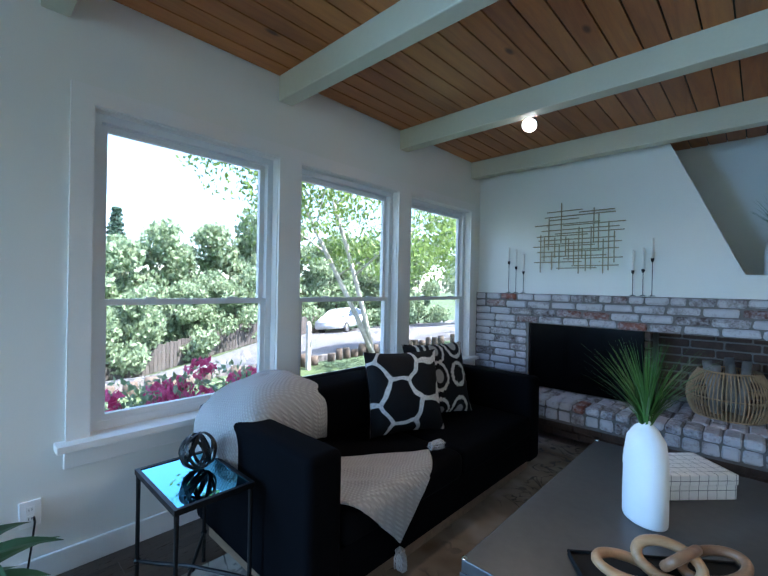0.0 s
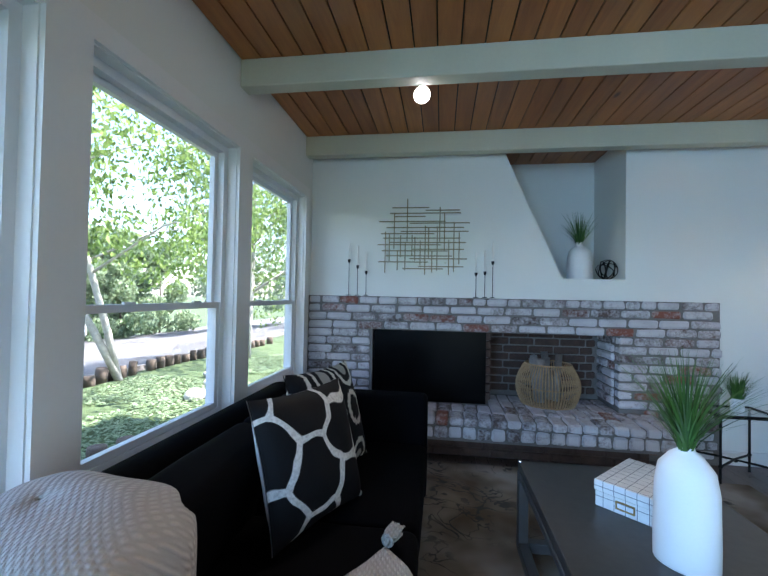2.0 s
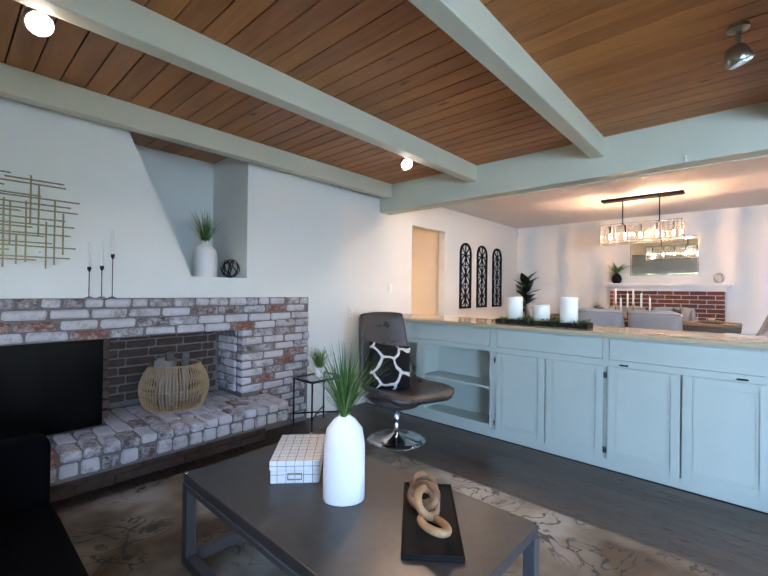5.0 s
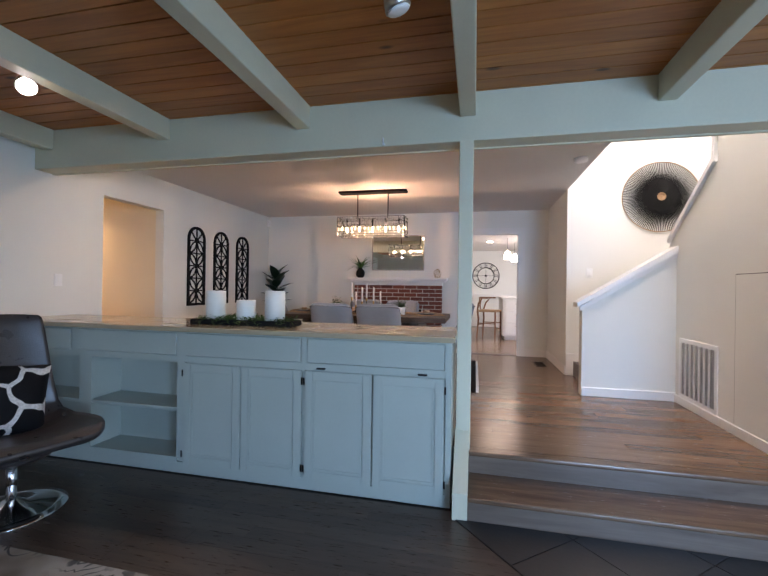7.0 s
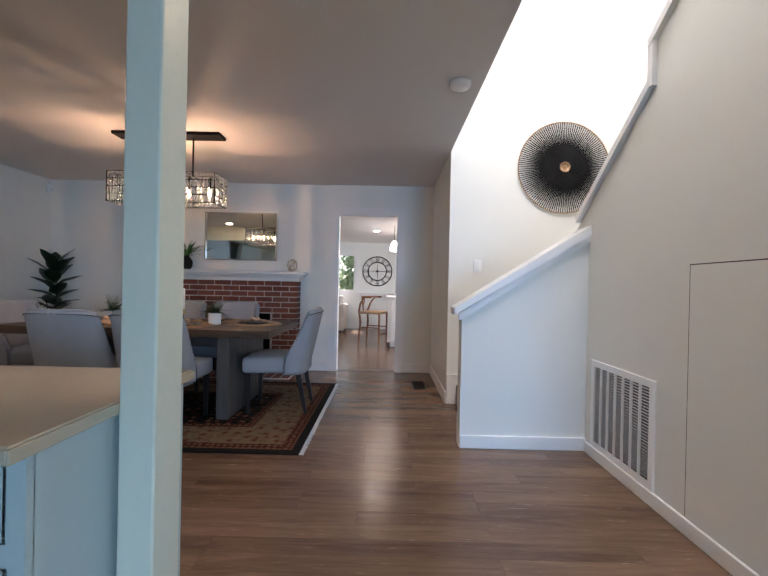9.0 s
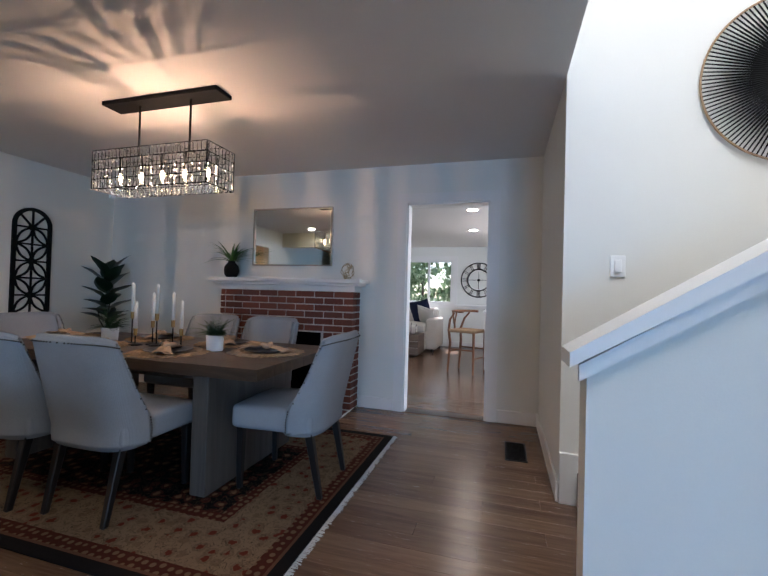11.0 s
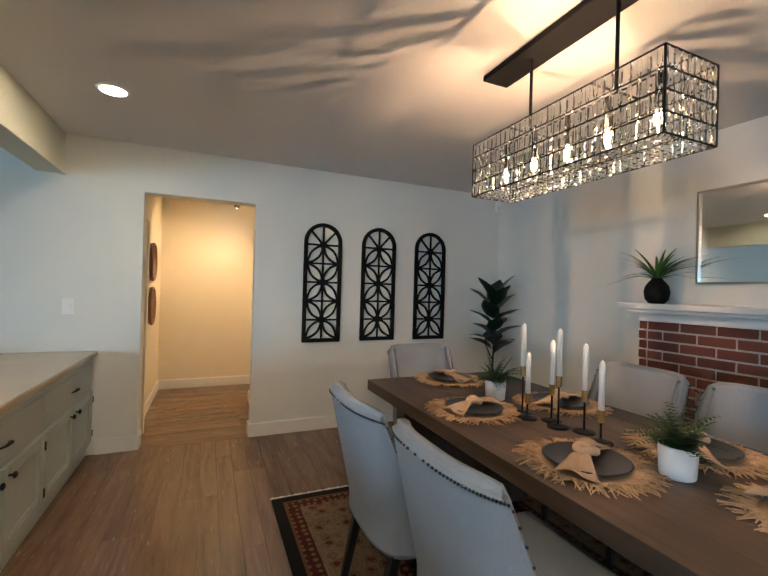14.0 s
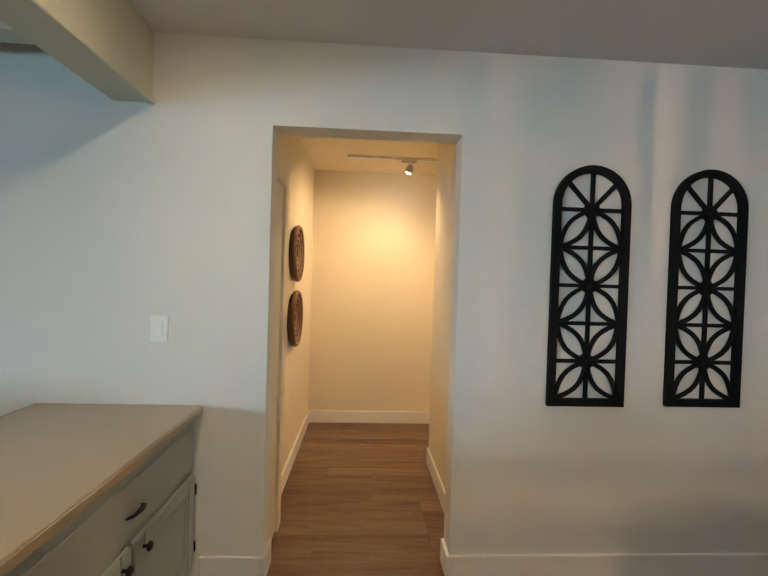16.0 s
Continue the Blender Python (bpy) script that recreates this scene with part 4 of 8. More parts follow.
part("grass", local(blades(bm_new(), 130, 0.18, 0.34, 0.24, 0.02, 0.009, 5, 0.1), Matrix.Translation((0, 0, 0.31))), M["grass"], nv, "dark green artificial grass")


def orb(name, m, R, label, bars=6, w=0.006, mat="black", flat=True):
    """A ball of metal rings."""
    o = thing(name, m, label, "ornament")
    rnd = random.Random(int(R * 1000))
    for i in range(bars):
        bm = bm_new()
        ax = Euler((rnd.uniform(0, 3.1), rnd.uniform(0, 3.1), rnd.uniform(0, 3.1))).to_matrix().to_4x4()
        k = rnd.choice((0.0, 0.35, -0.35)) * R
        rr = math.sqrt(R * R - k * k)
        nseg = 36
        rings = []
        for q in range(nseg):
            a = 2 * math.pi * q / nseg
            sec = [(-w, -w * 0.25), (w, -w * 0.25), (w, w * 0.25), (-w, w * 0.25)]
            rings.append([bm.verts.new(ax @ Vector(((rr + dz) * math.cos(a), (rr + dz) * math.sin(a), k + du))) for du, dz in sec])
        for q in range(nseg):
            A, B = rings[q], rings[(q + 1) % nseg]
            for j in range(4):
                bm.faces.new((A[j], A[(j + 1) % 4], B[(j + 1) % 4], B[j]))
        bm.transform(Matrix.Translation((0, 0, R + w)))
        part("band", bm, M[mat], o)
    return o


orb("metal_orb", pose(0.168, 4.21, 1.482), 0.085, "black metal openwork orb in the wall niche", 7, 0.005)

# rattan basket of rolled papers on the hearth
bk = thing("basket", pose(-0.32, 4.19, 0.388), "round open rattan basket holding rolled papers on the brick hearth", "basket")
prof = lambda t: 0.19 + 0.085 * math.sin(math.pi * (0.12 + 0.80 * t)) - 0.02 * t
bm = bm_new()
for i in range(64):
    a = 2 * math.pi * i / 64
    tube(bm, [(prof(t) * math.cos(a), prof(t) * math.sin(a), 0.005 + 0.345 * t) for t in [j / 8 for j in range(9)]], 0.0048, 5)
part("ribs", bm, M["rattan"], bk)
for nm, t, rr in (("rim", 1.0, 0.007), ("hoop", 0.0, 0.007), ("hoop", 0.45, 0.004)):
    bm = tube(bm_new(), [(prof(t) * math.cos(2 * math.pi * j / 40), prof(t) * math.sin(2 * math.pi * j / 40), 0.006 + 0.345 * t) for j in range(40)], rr, 6, True)
    part(nm, bm, M["rattan"], bk)
part("bottom", lathe(bm_new(), [(0.20, 0.002), (0.20, 0.008)], 30), M["rattan"], bk)
rolls = random.Random(9)
for i in range(6):
    a = rolls.uniform(0, 6.28)
    m = pose(0.08 * math.cos(a), 0.08 * math.sin(a), 0.02, rolls.uniform(-9, 9), rolls.uniform(-9, 9), 0)
    r = rolls.uniform(0.022, 0.04)
    solid("paper_roll", lathe(bm_new(), [(r, 0), (r, rolls.uniform(0.37, 0.43)), (r * 0.7, 0.36)], 14), M["paper"], "rolled grey and cream paper standing in the rattan basket", "paper roll", "paper rolls in the basket", True,
          Matrix.Translation((-0.32, 4.19, 0.388)) @ m)

# ---- living room: sofa with pillows and throw ----
SX0, SX1, SY0, SY1 = -2.33, -1.33, 0.94, 3.04
sofa = thing("sofa", pose(SX0, SY0, 0), "low black velvet sofa with square arms on a wooden plinth", "sofa")
L, D = SY1 - SY0, SX1 - SX0
part("plinth", rbox(0.06, D - 0.07, 0.05, L - 0.05, 0.0, 0.10, 0.004, 1), M["plinth"], sofa, "brown wooden plinth")
part("base", rbox(0.02, D - 0.02, 0.02, L - 0.02, 0.10, 0.30, 0.02, 3), M["velvet"], sofa, "", True)
part("arm", rbox(0.0, D, 0.0, 0.17, 0.095, 0.705, 0.035, 4), M["velvet"], sofa, "", True)
part("arm", rbox(0.0, D, L - 0.17, L, 0.095, 0.705, 0.035, 4), M["velvet"], sofa, "", True)


def soft_block(x0, x1, y0, y1, z0, z1, puff=0.02, n=10, r=0.04):
    bm = rbox(x0, x1, y0, y1, z0, z1, r, 4)
    bmesh.ops.subdivide_edges(bm, edges=[e for e in bm.edges if e.calc_length() > 0.25], cuts=n, use_grid_fill=True)
    for v in bm.verts:
        u = (v.co.x - x0) / (x1 - x0)
        w = (v.co.y - y0) / (y1 - y0)
        k = math.sin(math.pi * min(1, max(0, u))) * math.sin(math.pi * min(1, max(0, w)))
        if v.co.z > (z0 + z1) / 2:
            v.co.z += puff * k + 0.005 * noise.noise(v.co * 5)
    return bm


half = (L - 0.34) / 2
for i in range(2):
    part("seat_cushion", soft_block(0.28, D + 0.005, 0.172 + half * i, 0.168 + half * (i + 1), 0.29, 0.44, 0.02), M["velvet"], sofa, "", True)
part("backrest", rbox(0.0, 0.18, 0.10, L - 0.10, 0.20, 0.76, 0.08, 6), M["velvet"], sofa, "", True)
for i in range(2):
    b = soft_block(0.0, 0.36, 0.172 + half * i, 0.168 + half * (i + 1), 0.0, 0.17, 0.03)
    b.transform(pose(0.36, 0, 0.42, 0, -76, 0))
    part("back_cushion", b, M["velvet"], sofa, "", True)


def cushion(name, m, size, thick, front, back, label, group=""):
    """A square scatter pillow: plump middle, pinched corners."""
    p = thing(name, m, label, "pillow", group)
    n = 20

    def shape(sgn):
        def f(u, v):
            a, b = 2 * u - 1, 2 * v - 1
            k = 1 - 0.07 * (1 - abs(a) ** 2) * abs(b) ** 3
            q = 1 - 0.07 * (1 - abs(b) ** 2) * abs(a) ** 3
            t = (max(0, 1 - abs(a) ** 2.6) * max(0, 1 - abs(b) ** 2.6)) ** 0.55
            wr = 0.006 * noise.noise(Vector((a * 3, b * 3, sgn)))
            return Vector((a * q * size / 2, sgn * (thick / 2 * t + 0.002) + wr * t, b * k * size / 2))
        return f
    bm = bm_new()
    grid(bm, shape(-1), n, n)
    part("front", bm, front, p, "", True)
    bm = bm_new()
    grid(bm, shape(1), n, n)
    part("back", bm, back, p, "", True)
    return p


def axes(o, ux, uz):
    """A pose at o whose x runs along ux and whose z leans along uz."""
    X = Vector(ux).normalized()
    Z = (Vector(uz) - X * X.dot(Vector(uz))).normalized()
    Y = Z.cross(X)
    return Matrix(((X.x, Y.x, Z.x, o[0]), (X.y, Y.y, Z.y, o[1]), (X.z, Y.z, Z.z, o[2]), (0, 0, 0, 1)))


cushion("scatter_pillow", axes((-1.745, 1.96, 0.70), (0.187, 0.42, 0), (-0.127, 0.05, 0.456)), 0.50, 0.17, M["trellis"], M["pillowback"], "black pillow with a white trellis pattern on the sofa", "pillows on the sofa")
cushion("scatter_pillow", axes((-1.79, 2.37, 0.71), (0.176, 0.487, 0), (-0.13, 0.05, 0.45)), 0.50, 0.16, M["medallion"], M["trellis"], "black pillow with cream medallions behind the trellis pillow on the sofa", "pillows on the sofa")

# throw over the sofa's corner and seat


throw = thing("throw_blanket", pose(0, 0, 0), "light grey waffle-knit throw with tassels draped over the sofa arm", "blanket")


def power(c, e):
    return math.copysign(abs(c) ** e, c)


def throw_a(u, v):
    """A soft hump over the corner of arm and back."""
    th, ph = 2 * math.pi * u, 0.5 * math.pi * v
    c, s = math.cos(th), math.sin(th)
    ax, ay = (0.28 if c > 0 else 0.225), (0.31 if s > 0 else 0.36)
    if c > 0 and s < 0:
        ax += 0.10 * c * -s
    ripple = 1 + (0.012 * math.sin(8 * th + 3.5 * v) + 0.012 * math.sin(5 * th - 4 * v)) * math.cos(ph)
    k = math.cos(ph) ** 0.62 * ripple
    rim = 0.47 + 0.05 * math.sin(2 * th + 0.8) + 0.008 * math.sin(7 * th)
    top = 0.835 - 0.085 * max(0.0, -s) * math.cos(ph)
    z = rim + (top - rim) * math.sin(ph) ** 0.40
    p = Vector((-2.125 + ax * k * power(c, 0.66), 1.235 + ay * k * power(s, 0.66), z))
    wave = max(0.0, math.sin(11 * (0.8 * p.y + 0.7 * p.x) + 2.4 * noise.noise(p * 2.5))) ** 2
    p += Vector((0.5 * c, 0.5 * s, 0.85)) * 0.020 * wave * (0.4 + 0.6 * v)
    p.z += 0.012 * noise.noise(p * 6)
    return p


def over_edge(X, y, z):
    """Lay a flat sheet over the rounded front of the seat."""
    q, R = X + 1.365, 0.057
    arc = R * math.pi / 2
    if q < 0:
        return Vector((X, y, z))
    if q < arc:
        return Vector((-1.365 + R * math.sin(q / R), y, z - R * (1 - math.cos(q / R))))
    return Vector((-1.365 + R, y, z - R - (q - arc)))


def throw_b(u, v):
    a = Vector((-1.86, 1.115)).lerp(Vector((-1.43, 1.80)), u)
    b = Vector((-1.37, 1.115)).lerp(Vector((-1.06, 1.42)), u)
    p = a.lerp(b, v)
    sag = math.sin(math.pi * u) * math.sin(math.pi * v)
    p += Vector((0.03 * noise.noise(Vector((u * 3, v * 3, 1))), 0.03 * noise.noise(Vector((u * 3, v * 3, 5))))) * sag
    fold = 0.012 * math.exp(-((v - 0.25 - 0.2 * u) / 0.07) ** 2) + 0.010 * math.exp(-((v - 0.55 - 0.1 * u) / 0.06) ** 2)
    o = over_edge(p.x, p.y, 0.476 + fold * (1 - u * 0.6) + 0.006 * noise.noise(Vector((p.x * 9, p.y * 9, 3))))
    if o.z < 0.42:
        o.x += 0.010 + 0.006 * math.sin(22 * o.y) * min(1, (0.42 - o.z) * 8) * (1 - u * u)
    return o


def sheet(f, nu, nv, thick):
    bm = bm_new()
    grid(bm, f, nu, nv)
    bmesh.ops.remove_doubles(bm, verts=bm.verts, dist=0.0004)
    bmesh.ops.recalc_face_normals(bm, faces=bm.faces)
    bmesh.ops.solidify(bm, geom=list(bm.faces), thickness=thick)
    return bm


part("draped_half", sheet(throw_a, 96, 24, 0.010), M["throw"], throw, "", True)
part("seat_half", sheet(throw_b, 48, 48, 0.010), M["throw"], throw, "", True)


def tassel(o, d):
    t = bm_new()
    rnd = random.Random(3)
    X = Vector(d).normalized()
    A, B = X.orthogonal().normalized(), X.cross(X.orthogonal().normalized())
    for i in range(26):
        a, r = rnd.uniform(0, 6.28), rnd.uniform(0.004, 0.030)
        pts = [Vector(o) + X * (0.095 * s) + (A * math.cos(a) + B * math.sin(a)) * r * (math.sin(min(1, s * 1.6) * 1.57)) for s in (0, 0.2, 0.5, 0.8, 1.0)]
        tube(t, pts, 0.0045, 5)
    tube(t, [Vector(o) + X * 0.018 + (A * math.cos(j * 0.52) + B * math.sin(j * 0.52)) * 0.018 for j in range(12)], 0.006, 6, True)
    return t


part("tassel", tassel((-1.30, 1.42, 0.185), (0.05, 0.02, -1)), M["throw"], throw, "", True)
part("tassel", tassel((-1.43, 1.79, 0.492), (0.35, 0.8, 0.02)), M["throw"], throw, "", True)

# ---- living room: tables and chair ----
TX0, TX1, TY0, TY1, TZ = -0.85, -0.05, 1.19, 2.665, 0.46
ct = thing("coffee_table", pose(TX0, TY0, 0), "grey concrete-topped coffee table on a dark steel box frame", "coffee table")
W_, L_ = TX1 - TX0, TY1 - TY0
part("tabletop", rbox(0.004, W_ - 0.004, 0.004, L_ - 0.004, TZ - 0.045, TZ, 0.004, 2), M["concrete"], ct, "smooth mottled grey top")
for x in (0, W_ - 0.05):
    for y in (0, L_ - 0.05):
        part("leg", rbox(x, x + 0.05, y, y + 0.05, 0.012, TZ - 0.045, 0.003, 1), M["steel"], ct)
for y in (0, L_ - 0.05):
    part("bottom_rail", rbox(0.05, W_ - 0.05, y, y + 0.05, 0.012, 0.062, 0.003, 1), M["steel"], ct)
for x in (0, W_ - 0.05):
    part("bottom_rail", rbox(x, x + 0.05, 0.05, L_ - 0.05, 0.012, 0.062, 0.003, 1), M["steel"], ct)
    part("edge_rail", rbox(x, x + 0.05, 0.05, L_ - 0.05, TZ - 0.075, TZ - 0.0455, 0.003, 1), M["steel"], ct)
for x in (0.012, W_ - 0.012):
    for y in (0.012, L_ - 0.012):
        part("corner_stud", lathe(bm_new(), [(0.010, TZ), (0.009, TZ + 0.003), (0.004, TZ + 0.005)], 12, pose(x, y, 0)), M["chrome"], ct)

cv = bottle_vase("vase", pose(-0.463, 1.90, TZ, 0, 0, -45), 0.41, 0.092, "tall white ceramic bottle vase with green grass on the coffee table", "", 0.74)
part("grass", local(blades(bm_new(), 200, 0.20, 0.37, 0.26, 0.02, 0.0085, 11, 0.2), Matrix.Translation((0, 0, 0.36))), M["grass"], cv, "bright green artificial grass")

BXA = math.degrees(math.atan2(-0.155, 0.165))
bx = thing("storage_box", pose(-0.41, 2.30, TZ, 0, 0, BXA), "white storage box with dark grid lines on the coffee table", "box")
part("body", rbox(-0.115, 0.115, -0.175, 0.175, 0.0, 0.062, 0.003, 1), M["gridbox"], bx)
part("lid", rbox(-0.119, 0.119, -0.179, 0.179, 0.064, 0.108, 0.003, 1), M["gridbox"], bx)
bm = bm_new()
for a, b, c, d in ((-0.035, 0.035, 0.018, 0.023), (-0.035, 0.035, 0.045, 0.050), (-0.035, -0.030, 0.023, 0.045), (0.030, 0.035, 0.023, 0.045)):
    box(bm, a, b, -0.180, -0.175, c, d)
part("label_holder", bm, M["brass"], bx, "brass label holder")

tray = thing("tray", pose(-0.33, 1.53, TZ, 0, 0, 38), "flat black rectangular tray on the coffee table", "tray")
part("board", rbox(-0.26, 0.26, -0.11, 0.11, 0.0, 0.012, 0.004, 2), M["matblack"], tray)
for a, b, c, d in ((-0.26, 0.26, -0.11, -0.104), (-0.26, 0.26, 0.104, 0.11), (-0.26, -0.254, -0.104, 0.104), (0.254, 0.26, -0.104, 0.104)):
    part("rim", rbox(a, b, c, d, 0.012, 0.022, 0.002, 1), M["matblack"], tray)


def ring_link(m, a, b, r, mat, parent):
    n = 30
    pts = [m @ Vector((a * math.cos(2 * math.pi * i / n), b * math.sin(2 * math.pi * i / n), 0)) for i in range(n)]
    part("link", tube(bm_new(), pts, r, 10, True), mat, parent, "", True)


kn = thing("wooden_chain", pose(-0.34, 1.535, TZ + 0.013, 0, 0, 38), "chain of thick carved wooden links on the black tray", "ornament")
ring_link(pose(-0.125, -0.02, 0.040, 12, 14, 10), 0.095, 0.048, 0.015, M["pinewood"], kn)
ring_link(pose(0.005, 0.0, 0.055, 52, 8, -20), 0.085, 0.050, 0.016, M["pinewood"], kn)
ring_link(pose(0.05, 0.015, 0.058, -50, 10, 40), 0.078, 0.046, 0.015, M["darkknot"], kn)
ring_link(pose(0.14, 0.01, 0.046, 18, -16, -8), 0.085, 0.050, 0.015, M["darkknot"], kn)


def iron_table(m, w, d, h, top, label):
    """A small table of thin wrought rods with an X of stretchers."""
    t = thing("side_table", m, label, "side table")
    for a, b in ((-1, -1), (1, -1), (1, 1), (-1, 1)):
        part("leg", tube(bm_new(), [(a * (w / 2 - 0.012), b * (d / 2 - 0.012), h * q) for q in (0, 0.03, 0.3, 0.7, 0.97)], [0.011, 0.008, 0.009, 0.008, 0.010], 8), M["black"], t)
    bm = bm_new()
    for x0, x1, y0, y1 in ((-w / 2, w / 2, -d / 2, -d / 2 + 0.016), (-w / 2, w / 2, d / 2 - 0.016, d / 2), (-w / 2, -w / 2 + 0.016, -d / 2 + 0.016, d / 2 - 0.016), (w / 2 - 0.016, w / 2, -d / 2 + 0.016, d / 2 - 0.016)):
        box(bm, x0, x1, y0, y1, h - 0.022, h)
    part("top_frame", bm, M["black"], t)
    bm = bm_new()
    box(bm, -w / 2 + 0.016, w / 2 - 0.016, -d / 2 + 0.016, d / 2 - 0.016, h - 0.010, h - 0.004)
    part("glass_top", bm, top, t, "glossy glass top")
    for s in (-1, 1):
        part("stretcher", tube(bm_new(), [(-w / 2 + 0.012, -s * (d / 2 - 0.012), h * 0.26), (-w / 4, -s * d / 4, h * 0.27), (0, 0, h * 0.28 + 0.004 * s), (w / 4, s * d / 4, h * 0.27), (w / 2 - 0.012, s * (d / 2 - 0.012), h * 0.26)], [0.007, 0.009, 0.007, 0.009, 0.007], 8), M["black"], t)
    for a, b in ((-1, -1), (1, -1), (1, 1), (-1, 1), (0, 0)):
        part("knuckle", lathe(bm_new(), [(0.004, -0.014), (0.014, -0.006), (0.015, 0.004), (0.005, 0.014)], 10, pose(a * (w / 2 - 0.012), b * (d / 2 - 0.012), h * 0.262)), M["black"], t)
    return t


iron_table(pose(-1.872, 0.745, 0), 0.46, 0.31, 0.535, M["skytint_glass"], "small black iron side table, sky reflection tinted into its mirror top")
orb("metal_orb", pose(-1.92, 0.785, 0.532), 0.075, "black metal openwork orb on the mirrored side table", 9, 0.007)
iron_table(pose(0.93, 3.82, 0), 0.41, 0.32, 0.50, M["glass"], "small black iron side table with a clear glass top")


def potted(m, r, h, fn, label, leaf):
    p = thing("potted_plant", m, label, "potted plant")
    part("pot", lathe(bm_new(), [(r * 0.85, 0), (r * 0.9, 0.004), (r, h), (r * 0.88, h), (r * 0.86, h - 0.012)], 28), M["ceramic"], p, "white ceramic pot", True)
    part("soil", lathe(bm_new(), [(r * 0.86, h - 0.016), (r * 0.86, h - 0.012)], 20), M["dark"], p)
    bm = fn(bm_new())
    bm.transform(Matrix.Translation((0, 0, h - 0.012)))
    part("leaves", bm, M[leaf], p)
    return p


potted(pose(0.94, 3.82, 0.498), 0.046, 0.095, lambda b: blades(b, 220, 0.13, 0.25, 0.15, 0.035, 0.007, 8, 0.15), "small green grass in a white pot on the glass side table", "grass")

# lounge chair: a bent leather shell on a chrome pedestal
lc = thing("lounge_chair", pose(1.20, 3.00, 0, 0, 0, 160), "grey-brown leather swivel lounge chair on a chrome disc base", "armchair")
part("base_disc", lathe(bm_new(), [(0.275, 0.0), (0.275, 0.006), (0.22, 0.018), (0.08, 0.036), (0.035, 0.07)], 44), M["chrome"], lc, "polished chrome disc", True)
part("pedestal", lathe(bm_new(), [(0.026, 0.05), (0.026, 0.30)], 20), M["chrome"], lc, "", True)
part("swivel", lathe(bm_new(), [(0.03, 0.26), (0.10, 0.30), (0.12, 0.325)], 24), M["black"], lc)


def shell(u, v):
    """v runs from the seat's front lip to the head of the back; u across."""
    s = 2 * u - 1
    P = [(0.50, 0.455), (0.44, 0.47), (0.25, 0.435), (0.02, 0.40), (-0.16, 0.42), (-0.245, 0.52), (-0.29, 0.70), (-0.35, 0.95), (-0.385, 1.12), (-0.40, 1.145)]
    t = v * (len(P) - 1)
    i = min(len(P) - 2, int(t))
    f = t - i
    y, z = P[i][0] * (1 - f) + P[i + 1][0] * f, P[i][1] * (1 - f) + P[i + 1][1] * f
    wide = 0.355 - 0.125 * max(0.0, v - 0.22) / 0.78
    wide *= min(1.0, 0.55 + 0.45 * (v / 0.16) ** 0.6)
    lift = 0.085 * abs(s) ** 2.0 * math.sin(math.pi * min(1, max(0, (v - 0.05) / 0.62)))
    wing = 0.05 * s * s * max(0.0, min(1.0, (v - 0.45) / 0.15))
    return Vector((s * wide, y + wing, z + lift))


bm = bm_new()
grid(bm, shell, 22, 36)
bmesh.ops.recalc_face_normals(bm, faces=bm.faces)
bmesh.ops.smooth_vert(bm, verts=bm.verts, factor=0.4, use_axis_x=True, use_axis_y=True, use_axis_z=True)
bmesh.ops.solidify(bm, geom=list(bm.faces), thickness=0.045)
part("shell", bm, M["leather"], lc, "grey-brown leather seat and back", True)
part("under_shell", lathe(bm_new(), [(0.09, 0.300), (0.20, 0.325), (0.285, 0.395)], 30), M["leather"], lc, "", True)
bm = tube(bm_new(), [shell(0.5, v) + Vector((0, 0.006, 0.006)) for v in [0.45 + 0.05 * i for i in range(11)]], 0.0025, 5)
part("seam", bm, M["matblack"], lc)
cushion("scatter_pillow", pose(1.20, 3.00, 0, 0, 0, 160) @ axes((0.02, -0.10, 0.655), (-1, 0.06, -0.16), (0.02, -0.34, 1)), 0.45, 0.15, M["trellis"], M["trellis"], "black pillow with a white trellis pattern on the lounge chair")

# rug
rug = solid("area_rug", rbox(-2.05, 0.93, 0.62, 3.69, 0.0, 0.012, 0.004, 1), M["rug"], "worn beige and grey floral area rug under the coffee table", "rug")

# outlet, cable and house plant by the window wall
def plate(name, m, label, switch=True):
    """A wall plate; local x runs along the wall, local y into the room."""
    p = thing(name, m, label, "switch" if switch else "outlet")
    part("cover", rbox(-0.037, 0.037, 0.0, 0.009, -0.058, 0.058, 0.003, 2), M["plastic"], p)
    if switch:
        part("rocker", rbox(-0.017, 0.017, 0.009, 0.015, -0.034, 0.034, 0.002, 1, pose(0, 0, 0, 3)), M["plastic"], p)
    else:
        for z in (-0.02, 0.02):
            s = part("socket", rbox(-0.015, 0.015, 0.009, 0.012, z - 0.014, z + 0.014, 0.003, 2), M["plastic"], p)
            bm = bm_new()
            for x in (-0.006, 0.004):
                box(bm, x, x + 0.002, 0.012, 0.0126, z - 0.004, z + 0.006)
            part("slot", bm, M["dark"], s)
    return p


plate("wall_outlet", pose(WX, 0.288, 0.315, 0, 0, -90), "white wall outlet with a plug above the baseboard", False)
